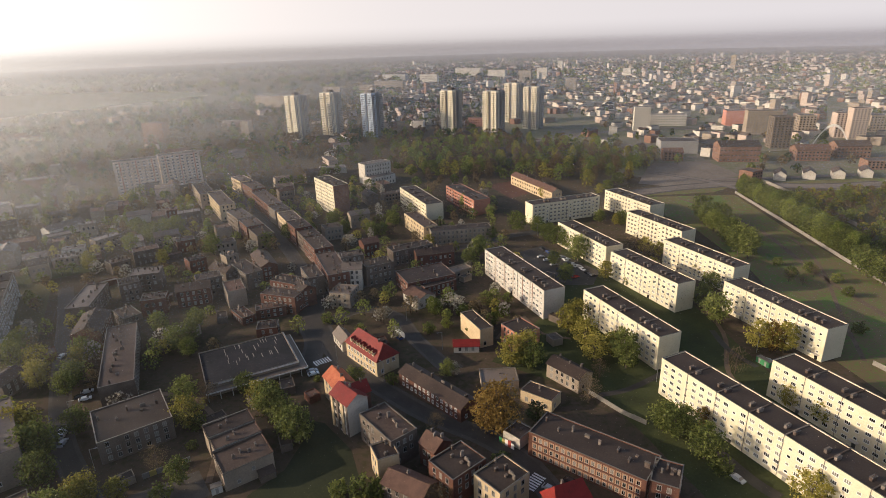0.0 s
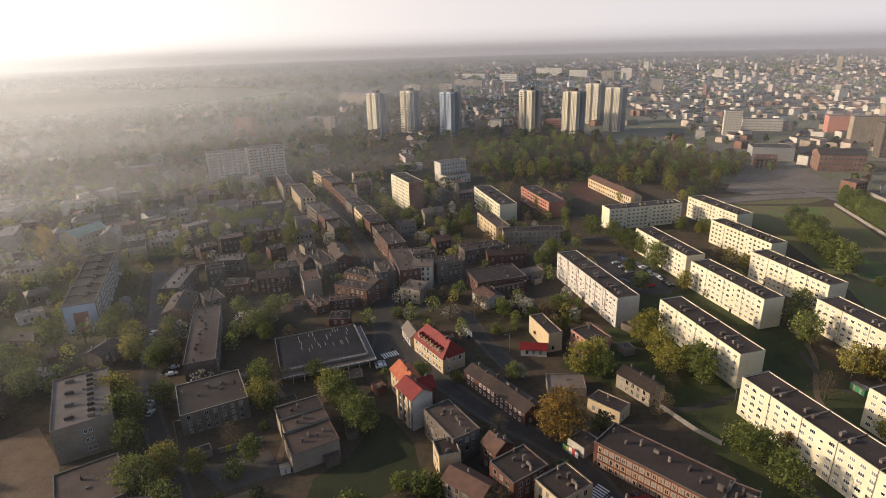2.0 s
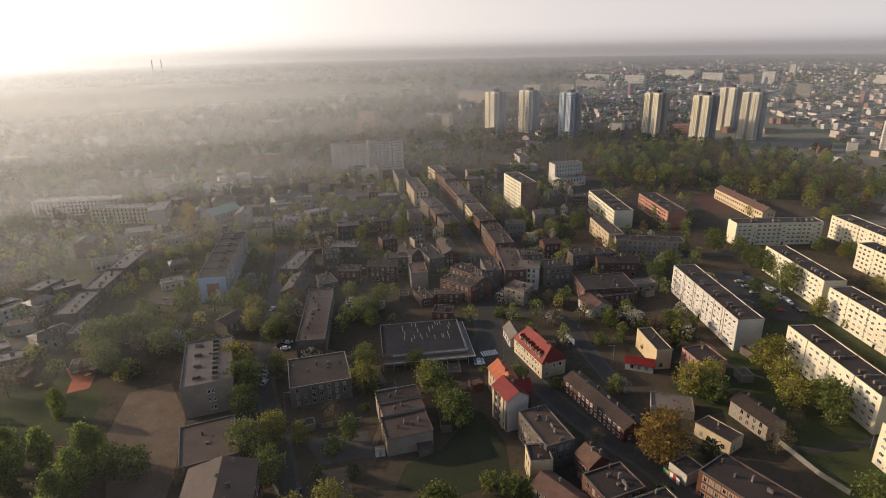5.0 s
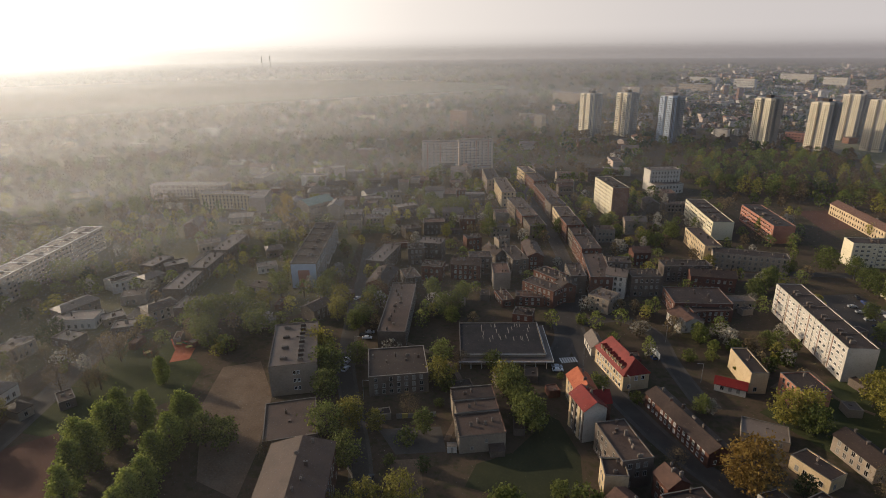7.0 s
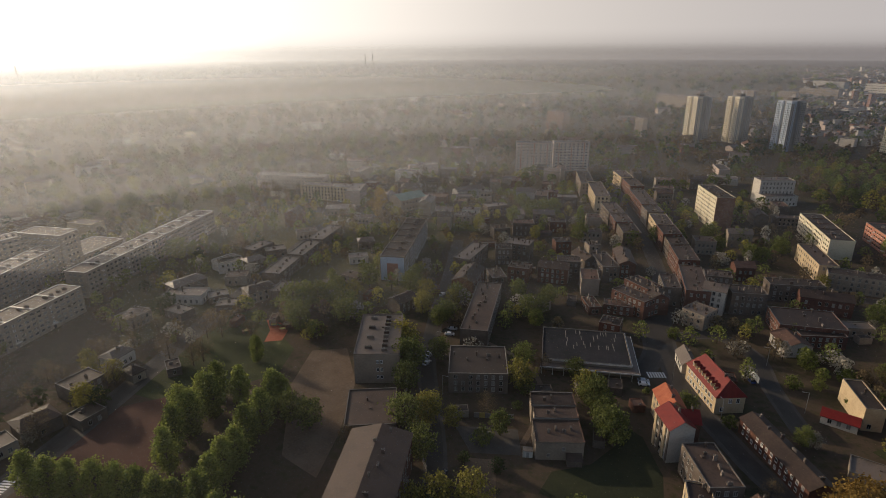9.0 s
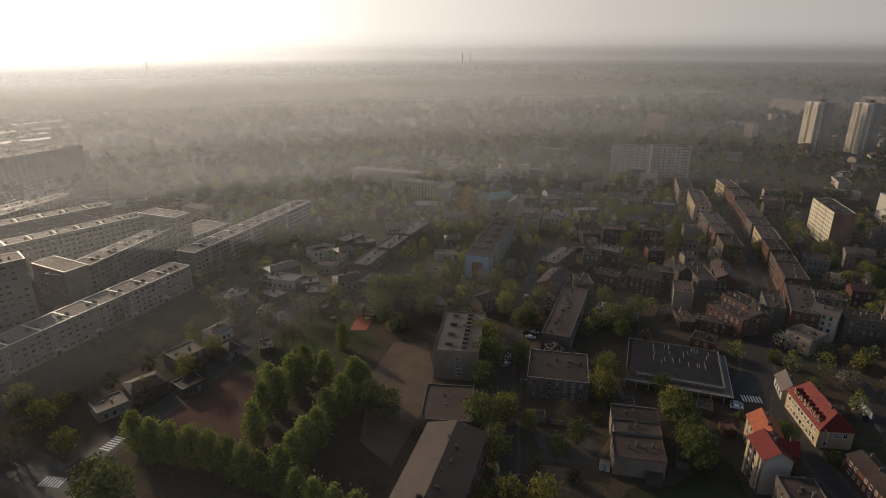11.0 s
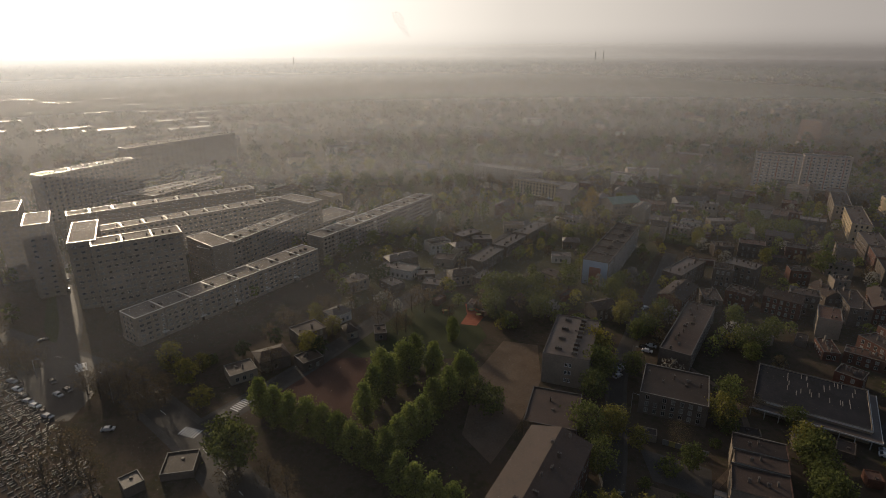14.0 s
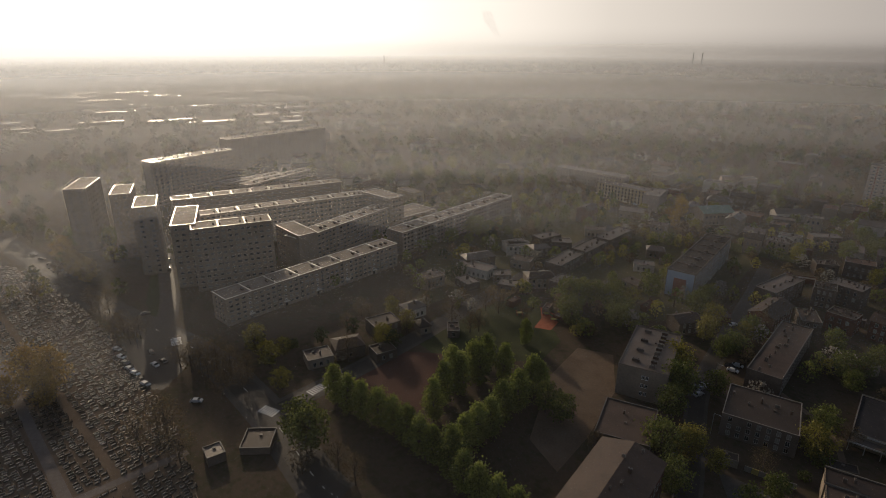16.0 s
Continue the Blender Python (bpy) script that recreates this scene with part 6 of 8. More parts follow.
far_building(917.5, 1855.6, 14.3, 20.0, 46.7, -31.1, 'grey_wall', label='slim grey tower on the skyline')
far_building(424.6, 2073.8, 16.3, 14.0, 37.4, -30.2, 'pale_wall', label='slim white tower on the skyline')
far_building(572.1, 1801.3, 23.2, 18.0, 21.2, -27.8, 'pale_wall', label='white block on the skyline')
far_building(-128.3, 1532.2, 80.5, 14.0, 22.4, -20.5, 'grey_wall', floors=4, label='grey flats beyond the towers')
far_building(-27.5, 1685.5, 52.5, 14.0, 27.6, -22.9, 'pale_wall', floors=5, label='pale flats beyond the towers')
far_building(-179.5, 1467.9, 37.3, 14.0, 18.9, -19.5, 'grey_wall', floors=4, label='grey flats beyond the towers')
far_building(-250.4, 1388.0, 44.5, 14.0, 23.0, -18.3, 'grey_wall', label='grey flats beyond the towers')
far_building(-141.4, 1932.3, 83.7, 20.0, 17.5, -25.1, 'pale_wall', label='long white hall on the skyline')
far_building(102.3, 2017.4, 92.2, 20.0, 25.5, -27.4, 'pale_wall', floors=4, label='long white slab on the skyline')
far_building(180.3, 1834.0, 55.3, 20.0, 26.6, -25.7, 'pale_wall', floors=4, label='white slab on the skyline')
far_building(245.3, 1678.7, 32.9, 16.0, 30.5, -24.2, 'grey_wall', floors=6, label='grey tower on the skyline')
far_building(309.1, 1770.0, 31.0, 16.0, 32.1, -25.7, 'pale_wall', floors=6, label='pale tower on the skyline')
far_building(306.1, 1371.1, 25.8, 16.0, 27.7, -20.5, 'grey_wall', floors=6, label='grey tower on the skyline')
far_building(-335.5, 1205.3, 77.5, 30.0, 22.2, -15.7, 'grey_wall', label='large grey hall in the haze')

# ---- trees ----
def leaf_material(name, stops, translucent=0.36):
    m = material(name, stops, 0.25, 2.5, 0.7, island=0.5, object_vary=0.35, spec=0.2)
    nt = m.node_tree
    out = nt.nodes["Material Output"]
    bs = nt.nodes["Principled BSDF"]
    ramp = [n for n in nt.nodes if n.type == "VALTORGB"][0]
    tl = nt.nodes.new("ShaderNodeBsdfTranslucent")
    mix = nt.nodes.new("ShaderNodeMixShader")
    mix.inputs["Fac"].default_value = translucent
    nt.links.new(ramp.outputs["Color"], tl.inputs["Color"])
    nt.links.new(bs.outputs[0], mix.inputs[1])
    nt.links.new(tl.outputs[0], mix.inputs[2])
    nt.links.new(mix.outputs[0], out.inputs["Surface"])
    return m


MAT["leaf_green"] = leaf_material("fresh_green_leaves", [(0.064, 0.08, 0.018), (0.115, 0.134, 0.031), (0.185, 0.2, 0.052)])
MAT["leaf_poplar"] = leaf_material("light_green_poplar_leaves", [(0.1, 0.128, 0.027), (0.18, 0.22, 0.046), (0.275, 0.305, 0.074)], 0.52)
MAT["leaf_yellow"] = leaf_material("yellow_green_leaves", [(0.125, 0.115, 0.02), (0.22, 0.195, 0.036), (0.31, 0.27, 0.06)])
MAT["leaf_brown"] = leaf_material("budding_brown_twigs", [(0.08, 0.056, 0.03), (0.135, 0.097, 0.05), (0.19, 0.14, 0.075)])
MAT["leaf_rust"] = leaf_material("rusty_yellow_buds", [(0.17, 0.105, 0.026), (0.27, 0.172, 0.042), (0.36, 0.245, 0.064)], 0.5)
MAT["leaf_dark"] = leaf_material("dark_evergreen_leaves", [(0.018, 0.03, 0.010), (0.03, 0.048, 0.015), (0.045, 0.065, 0.02)])
MAT["blossom"] = leaf_material("pale_blossom", [(0.17, 0.15, 0.11), (0.26, 0.235, 0.185), (0.36, 0.33, 0.27)])


def leaf_quad(f, c, size, rng, mat=0):
    a = Vector((rng.gauss(0, 1), rng.gauss(0, 1), rng.gauss(0, 1))).normalized()
    b = a.cross(Vector((rng.gauss(0, 1), rng.gauss(0, 1), rng.gauss(0, 1)))).normalized() * size
    a = a * size * 0.75
    f.face([tuple(c - a), tuple(c - b * 0.6), tuple(c + a), tuple(c + b * 0.6)], mat)


def tree_meshes(kind, mat, seed, height, radius, base, clumps, per, leaf):
    """Trunk with limbs, and a crown of leaf clumps round the limb ends."""
    rng = random.Random(seed)
    t = Form("bark")

    def limb(p, q, r0, r1, sides=5):
        p, q = Vector(p), Vector(q)
        d = (q - p).normalized()
        u = d.orthogonal().normalized()
        v = d.cross(u)
        for i in range(sides):
            a0, a1 = math.tau * i / sides, math.tau * (i + 1) / sides
            e0, e1 = u * math.cos(a0) + v * math.sin(a0), u * math.cos(a1) + v * math.sin(a1)
            t.face([tuple(p + e0 * r0), tuple(p + e1 * r0), tuple(q + e1 * r1), tuple(q + e0 * r1)])

    tr = 0.02 * height + 0.06
    limb((0, 0, -0.3), (0.1, 0, base + 0.3), tr, tr * 0.8, 6)
    limb((0.1, 0, base + 0.3), (0.2, 0.1, height * 0.8), tr * 0.8, tr * 0.2, 5)
    c = Form(mat)
    mid, half = (base + height) / 2, (height - base) / 2
    lobes = []
    for i in range(clumps):
        zz = 1 - 2 * (i + 0.5) / clumps
        a = i * 2.39996 + rng.random() * 0.9
        rr = math.sqrt(max(0.0, 1 - zz * zz)) if kind != "poplar" else min(1.0, (1.02 - zz) ** 0.55) * min(1.0, (1.2 + zz) ** 0.5)
        k = (0.62 + 0.42 * rng.random()) if i % 3 else (0.25 + 0.35 * rng.random())
        p = Vector((radius * rr * k * math.cos(a), radius * rr * k * math.sin(a), mid + half * zz * (0.8 + 0.25 * rng.random())))
        lobes.append(p)
        if i % 3 == 0:
            limb((0.1, 0, base + (p.z - base) * 0.45), tuple(p), tr * 0.32, 0.03, 3)
    spread = radius * (0.26 if kind != "poplar" else 0.30)
    for p in lobes:
        s = spread * (0.7 + 0.6 * rng.random())
        for _ in range(per):
            q = p + Vector((rng.gauss(0, 0.55), rng.gauss(0, 0.55), rng.gauss(0, 0.5))) * s
            leaf_quad(c, q, leaf * (0.6 + 0.8 * rng.random()), rng)
    return t.mesh("trunk"), c.mesh("crown")


KINDS = {
    "green": ("leaf_green", "round", 12, 5.2, 2.2, 70, 26, 0.46, "broad tree with fresh green spring leaves", "trees between the houses"),
    "tall": ("leaf_poplar", "poplar", 16, 4.0, 0.8, 110, 34, 0.40, "tall poplar with dense green leaves", "row of poplars"),
    "yellow": ("leaf_yellow", "round", 12, 5.0, 2.0, 64, 24, 0.44, "tree with thin yellow-green spring leaves", "trees between the houses"),
    "brown": ("leaf_brown", "round", 11, 4.8, 2.4, 66, 15, 0.24, "nearly bare brown tree with swelling buds", "bare trees"),
    "rust": ("leaf_rust", "round", 15, 5.2, 1.6, 74, 28, 0.44, "tall tree with rusty yellow buds", "trees between the houses"),
    "dark": ("leaf_dark", "round", 9, 3.6, 1.0, 50, 20, 0.40, "dark evergreen tree among the houses", "trees between the houses"),
    "bush": ("leaf_green", "round", 4.2, 2.6, 0.3, 34, 18, 0.36, "low green garden bush", "garden bushes"),
    "blossom": ("blossom", "round", 5.5, 2.8, 1.2, 36, 18, 0.28, "small fruit tree in pale blossom", "garden bushes"),
}
TREES = {}


def tree(kind, x, y, size=1.0, variant=None, wide=1.0):
    """size: the tree's height against that of its kind."""
    mat, shape, height, radius, base, clumps, per, leaf, label, group = KINDS[kind]
    rng = random.Random(int(x * 131) * 7919 + int(y * 977) + len(kind))
    variant = rng.randrange(3) if variant is None else variant
    if (kind, variant) not in TREES:
        TREES[kind, variant] = tree_meshes(shape, mat, 17 * variant + len(kind), height, radius * (1 + 0.12 * (variant - 1)), base, clumps, per, leaf)
    trunk, crown = TREES[kind, variant]
    name = "bush" if kind in ("bush",) else "tree"
    s = size * (0.92 + 0.16 * rng.random())
    t = thing(name, pose(x, y, 0, 0, 0, rng.random() * 360) @ Matrix.Diagonal((s * wide, s * wide, s, 1)), label, "bush" if name == "bush" else "tree", group)
    part("trunk", trunk, t)
    part("crown", crown, t)
    return t


def woods(name, mat_list, spots, height, radius, quads, leaf, label, seed):
    """A far wood as one mesh: every spot a trunk and a loose crown of leaf clumps."""
    rng = random.Random(seed)
    f = Form(*mat_list, "bark")
    nb = len(mat_list)
    for x, y in spots:
        h = height * (0.65 + 0.6 * rng.random())
        r = radius * (0.7 + 0.6 * rng.random())
        m = rng.randrange(nb)
        f.box(x - 0.2, x + 0.2, y - 0.2, y + 0.2, -0.2, h * 0.6, nb, top=False)
        for _ in range(quads):
            z = rng.random() ** 0.8
            a, k = rng.random() * math.tau, math.sqrt(rng.random())
            w = r * math.sin(math.pi * min(0.98, 0.12 + 0.85 * z)) ** 0.7
            leaf_quad(f, Vector((x + w * k * math.cos(a), y + w * k * math.sin(a), h * (0.18 + 0.82 * z))), leaf * (0.6 + 0.8 * rng.random()), rng, m)
    return tagged(new(name, f.mesh(name)), label, "woodland", kind="stuff")

# ---- trees ----
tree('yellow', 30.6, 194.9, 1.0)
tree('yellow', 57.3, 223.9, 1.05)
tree('yellow', 56.3, 204.3, 1.1)
tree('yellow', 64.6, 197.1, 0.9)
tree('green', 68.0, 187.8, 0.95)
tree('green', 47.9, 352.4, 1.1)
tree('green', 75.2, 299.5, 1.25)
tree('green', 72.5, 320.2, 0.9)
tree('yellow', 82.6, 270.8, 0.95)
tree('yellow', 105.4, 238.6, 0.95)
tree('rust', 128.4, 196.8, 0.85)
tree('yellow', 132.0, 195.3, 1.1)
tree('yellow', 123.4, 198.0, 1.0)
tree('yellow', 114.6, 160.6, 0.8)
tree('yellow', 119.6, 152.0, 0.85)
tree('green', 117.3, 221.5, 1.1)
tree('green', 117.6, 236.6, 1.0)
tree('green', 128.2, 251.4, 0.9)
tree('yellow', 132.4, 270.6, 0.8)
tree('green', 68.2, 151.0, 0.85)
tree('green', 70.1, 147.3, 0.9)
tree('green', 74.6, 149.8, 0.8)
tree('rust', 82.0, 152.3, 0.5)
tree('green', 75.6, 137.5, 1.0)
tree('bush', 77.7, 131.3, 1.2)
tree('brown', 106.5, 181.8, 0.9)
tree('yellow', 94.6, 117.5, 0.9)
tree('green', 168.8, 295.1, 1.25)
tree('green', 166.7, 307.0, 1.2)
tree('green', 171.9, 326.3, 1.25)
tree('green', 171.4, 342.6, 1.25)
tree('green', 172.6, 356.6, 1.2)
tree('green', 167.0, 302.4, 1.1)
tree('green', 183.8, 359.2, 1.1)
tree('green', 214.1, 264.2, 1.3)
tree('green', 215.1, 255.0, 1.2)
tree('green', 216.0, 273.1, 1.1)
tree('green', 287.6, 392.8, 1.1)
tree('brown', 295.2, 373.4, 1.1)
tree('yellow', -216.5, 8.5, 1.15)
tree('rust', 15.4, 152.6, 1.25)
tree('rust', 12.7, 154.1, 1.0)
tree('brown', 48.3, 167.2, 1.0)
tree('brown', -28.7, 231.1, 1.0)
tree('blossom', 2.6, 186.4, 1.0)
tree('blossom', -2.5, 244.9, 0.8)
tree('green', -61.2, 164.3, 1.1)
tree('yellow', -65.1, 167.6, 0.9)
tree('green', -48.2, 150.0, 1.1)
tree('green', -52.6, 152.9, 0.9)
tree('bush', -31.7, 126.5, 1.3)
tree('bush', -25.3, 125.9, 1.4)
tree('bush', -20.6, 126.1, 1.3)
tree('bush', -54.2, 232.8, 1.2)
tree('brown', -86.2, 174.0, 0.7)
tree('green', -175.8, 201.5, 1.0)
tree('yellow', -154.8, 185.3, 0.8)
tree('green', -141.4, 181.0, 0.9)
tree('yellow', -141.8, 154.2, 1.0)
tree('green', -128.9, 141.9, 1.25)
tree('green', -119.8, 133.3, 1.0)
tree('yellow', -103.2, 126.2, 0.9)
tree('yellow', -147.8, 200.8, 0.8)
tree('green', -128.1, 227.9, 0.8)
tree('green', -110.6, 219.1, 0.8)
tree('yellow', -205.3, 307.1, 0.9)
tree('green', -186.6, 352.0, 1.2)
tree('green', -185.2, 365.5, 1.1)
tree('green', -205.3, 367.4, 1.1)
tree('tall', -154.4, 356.8, 0.9)
tree('green', -110.3, 336.6, 0.9)
tree('green', -76.4, 376.8, 0.9)
tree('green', -46.0, 350.0, 0.9)
tree('green', -36.4, 377.8, 0.8)
tree('green', -56.8, 377.3, 1.0)
tree('dark', -64.8, 378.1, 0.9)
tree('yellow', -165.1, 312.6, 0.8)
tree('green', 67.2, 347.1, 0.6)
tree('yellow', 114.7, 360.1, 0.7)
tree('green', 105.3, 367.2, 0.7)
tree('yellow', 115.4, 306.9, 0.9)
tree('yellow', 121.7, 301.8, 0.8)
tree('brown', 110.5, 312.0, 0.8)
tree('green', 21.9, 324.7, 0.7)
tree('green', 30.1, 339.5, 0.7)
tree('green', -13.8, 261.8, 0.6)
tree('green', -5.2, 236.3, 0.7)
tree('blossom', 13.5, 293.6, 0.8)
tree('green', 18.9, 243.4, 0.7)
tree('bush', 23.4, 234.3, 1.0)
tree('bush', -0.1, 224.9, 1.0)
tree('bush', -7.6, 220.2, 1.1)
tree('dark', 11.7, 235.1, 0.6)
tree('green', -87.8, 356.2, 0.8)
tree('green', 62.0, 270.2, 0.8)
tree('green', 60.7, 293.9, 0.7)
tree('brown', 162.5, 209.5, 0.8)
tree('brown', 56.0, 181.5, 0.7)
tree('green', 118.3, 359.7, 0.8)
tree('bush', 89.9, 224.4, 1.0)
tree('bush', 92.3, 264.3, 1.0)
tree('tall', 15.3, 411.5, 0.7)
tree('yellow', -9.0, 327.5, 0.7)
tree('yellow', 79.0, 436.4, 0.7)
tree('green', 133.5, 447.4, 0.8)
tree('yellow', 124.5, 439.6, 0.7)
tree('yellow', -100.9, 123.0, 0.9)
tree('green', -126.9, 144.8, 1.2)
tree('yellow', -137.9, 154.0, 1.2)
tree('green', -136.2, 147.7, 1.0)
tree('green', -138.0, 96.1, 1.0)
tree('green', -131.3, 98.1, 0.9)
tree('tall', -181.4, 113.7, 0.7)
tree('tall', -149.3, 96.7, 0.95)
tree('tall', -148.4, 100.4, 0.8)
tree('green', -194.8, 143.4, 1.0)
tree('green', -206.7, 152.0, 1.1)
tree('green', -204.2, 159.4, 1.0)
tree('green', -178.8, 158.8, 1.0)
tree('rust', -284.6, 292.0, 0.8)
tree('rust', -295.3, 297.7, 0.7)
tree('yellow', -267.1, 292.9, 0.8)
tree('green', -178.6, 207.6, 0.8)
tree('yellow', -157.3, 189.5, 0.8)
tree('green', -142.8, 187.2, 0.9)
tree('green', -148.3, 204.2, 0.9)
tree('green', -113.4, 232.5, 0.8)
tree('green', -113.4, 211.5, 0.9)
tree('green', -106.0, 205.7, 0.8)
tree('green', -198.1, 169.0, 0.9)
tree('blossom', -284.0, 191.7, 0.9)
tree('blossom', -215.2, 181.6, 0.9)
tree('green', -202.6, 177.0, 0.9)
tree('yellow', -195.2, 180.7, 0.8)
tree('green', -202.9, 166.6, 0.8)
tree('brown', -211.3, 116.8, 1.0)
tree('brown', -198.9, 123.1, 0.9)
tree('brown', -199.1, 96.4, 0.9)
tree('brown', -198.9, 100.5, 1.0)
tree('blossom', -231.7, 88.1, 0.9)
tree('yellow', -211.6, 317.0, 0.8)
tree('green', -194.9, 335.4, 1.0)
tree('green', -190.7, 353.0, 1.0)
tree('green', -182.3, 373.6, 1.0)
tree('green', -140.9, 326.9, 1.0)
tree('green', -101.2, 352.8, 0.9)
tree('dark', -72.6, 453.1, 0.8)
tree('dark', -66.2, 465.7, 0.8)
tree('dark', -56.8, 460.7, 0.8)
tree('green', -65.3, 357.5, 0.9)
tree('green', -40.2, 351.8, 0.8)
tree('green', -33.1, 373.2, 0.8)
tree('green', -315.5, 155.9, 1.1)
tree('green', -311.0, 162.5, 1.0)
tree('yellow', -397.1, 188.8, 1.0)
tree('green', -406.6, 248.7, 1.1)
tree('green', -401.9, 259.3, 1.2)
tree('brown', -343.1, 228.1, 0.9)
tree('bush', -84.4, 158.9, 1.2)
tree('bush', -81.7, 126.5, 1.2)
tree('green', -54.6, 158.7, 0.9)
tree('green', -61.8, 166.4, 1.0)
tree('tall', -148.4, 59.2, 1.0)
tree('tall', -155.7, 65.9, 1.0)
tree('tall', -159.4, 73.1, 1.0)
tree('tall', -166.2, 82.1, 1.0)
tree('tall', -171.0, 90.2, 1.0)
tree('tall', -161.1, 92.4, 1.0)
tree('tall', -163.8, 72.4, 1.0)
tree('tall', -161.7, 82.7, 1.0)
tree('tall', -124.3, 55.2, 1.0)
tree('tall', -128.3, 61.0, 1.0)
tree('tall', -131.6, 67.2, 1.0)
tree('tall', -133.7, 72.6, 1.0)
tree('tall', -139.3, 80.0, 1.0)
tree('tall', -142.1, 87.6, 1.0)
tree('tall', -150.3, 98.5, 1.0)
tree('tall', -171.6, 30.8, 0.9)
tree('tall', -163.8, 33.9, 0.9)
tree('tall', -158.2, 37.3, 0.9)
tree('tall', -153.2, 41.3, 0.9)
tree('tall', -148.4, 44.9, 0.9)
tree('tall', -141.2, 47.2, 0.9)
tree('tall', -134.6, 48.9, 0.9)
tree('tall', -129.0, 51.5, 0.9)
tree('tall', -122.4, 53.5, 0.9)
tree('tall', -115.6, 54.9, 0.9)
tree('tall', -109.0, 56.6, 0.9)
tree('tall', -102.7, 58.7, 0.9)
tree('tall', -97.3, 61.6, 0.9)
tree('green', -148.5, 18.2, 1.35)
tree('green', -154.8, 16.6, 1.2)
tree('yellow', -203.4, 12.4, 1.0)
tree('brown', -210.4, -15.6, 1.0)
tree('brown', -203.9, -9.8, 1.0)
tree('brown', -197.5, -4.1, 0.9)
tree('brown', -216.4, -19.7, 0.9)
tree('brown', -191.4, 1.4, 0.9)
tree('rust', -206.0, -61.8, 0.9)
tree('rust', -210.8, -73.5, 0.8)
tree('brown', -255.1, -42.7, 0.9)
tree('brown', -270.7, -53.1, 0.9)
tree('brown', -246.9, -35.5, 0.9)
tree('rust', -323.9, -65.8, 1.0)
tree('rust', -334.8, -72.6, 0.9)
tree('green', -377.0, -59.6, 1.1)
tree('green', -385.3, -52.7, 1.1)
tree('green', -391.1, -67.3, 1.0)
tree('brown', -158.2, -18.9, 1.1)
tree('brown', -168.3, -30.3, 1.1)
tree('brown', -136.7, 24.3, 0.9)
tree('brown', -129.2, 27.5, 0.9)
tree('yellow', -186.0, 14.7, 0.7)
tree('blossom', -196.9, 39.4, 1.0)
tree('green', -186.9, 140.2, 1.0)
tree('green', -465.8, 144.4, 1.1)
tree('green', -456.8, 167.3, 1.2)
tree('green', -447.9, 190.3, 1.2)
tree('green', -452.0, 208.5, 1.1)
tree('green', -456.3, 227.4, 1.0)
tree('yellow', -504.3, 167.7, 1.0)
tree('yellow', -510.0, 222.7, 1.0)
tree('brown', -744.2, 77.3, 1.0)
tree('brown', -250.9, -45.5, 1.1)
tree('brown', -243.2, -39.1, 1.0)
tree('brown', -278.9, -50.6, 1.1)
tree('brown', -288.5, -58.7, 1.0)
tree('brown', -213.5, -12.6, 1.2)
tree('brown', -208.9, -6.6, 1.2)
tree('brown', -202.7, -1.8, 1.1)
tree('brown', -196.3, 3.8, 1.1)
tree('brown', -190.3, -5.4, 1.0)
tree('green', -384.6, -78.6, 1.2)
tree('green', -406.0, -75.4, 1.2)
tree('rust', -355.2, -79.8, 1.1)
tree('rust', -219.8, -68.7, 1.1)
tree('rust', -216.8, -61.1, 1.1)
tree('brown', -170.8, -22.4, 1.3)
tree('brown', -178.3, -26.0, 1.2)
tree('brown', -139.6, 14.1, 1.0)
tree('rust', -299.6, 312.7, 1.0)
tree('rust', -308.2, 318.3, 0.9)
tree('green', -269.0, 51.6, 0.7)
tree('green', -294.0, 73.2, 0.7)
tree('brown', -290.5, 106.0, 0.8)
tree('green', -310.3, 136.0, 0.8)
tree('green', -326.8, 155.6, 0.9)
tree('dark', -252.9, 111.2, 1.0)
tree('dark', -258.2, 118.5, 0.9)
tree('green', -199.7, 161.8, 1.2)
tree('green', -197.1, 193.8, 1.0)
tree('green', -179.9, 211.1, 1.0)
tree('yellow', -161.2, 196.8, 1.0)
tree('brown', -148.1, 208.9, 1.1)
tree('green', -473.3, 247.7, 1.1)
tree('green', -427.2, 243.4, 1.0)
tree('green', -521.6, 123.1, 1.1)
tree('green', -530.1, 170.6, 1.2)
tree('yellow', -483.6, 188.4, 1.0)
tree('brown', -232.5, 56.7, 0.8)
tree('brown', -235.1, 74.0, 0.9)
tree('brown', -240.9, 93.7, 0.9)
tree('brown', -209.3, 70.8, 1.0)
tree('brown', -211.7, 93.3, 1.0)
tree('brown', -216.2, 112.7, 1.0)
tree('tall', -202.5, 154.8, 0.75)
tree('green', -182.8, 164.9, 1.0)
tree('green', 174.9, 369.0, 1.3)
tree('green', 173.0, 351.8, 1.35)
tree('green', 170.3, 319.3, 1.35)
tree('green', 169.9, 304.9, 1.3)
tree('yellow', 51.9, 216.5, 1.15)
tree('yellow', 56.9, 193.3, 1.1)
tree('green', 67.8, 192.7, 1.1)
tree('yellow', 104.7, 266.9, 1.0)
tree('brown', 109.6, 289.8, 1.1)
tree('brown', 109.1, 307.4, 1.0)
tree('green', 64.3, 331.1, 1.0)
tree('green', 68.3, 324.6, 1.1)
tree('green', 60.0, 347.8, 1.0)
tree('yellow', 24.6, 191.1, 1.1)
tree('brown', 16.6, 213.8, 0.8)
tree('bush', 12.1, 219.0, 1.3)
tree('bush', 20.1, 226.3, 1.4)
tree('bush', 7.9, 235.4, 1.3)
tree('brown', 15.6, 234.9, 0.9)
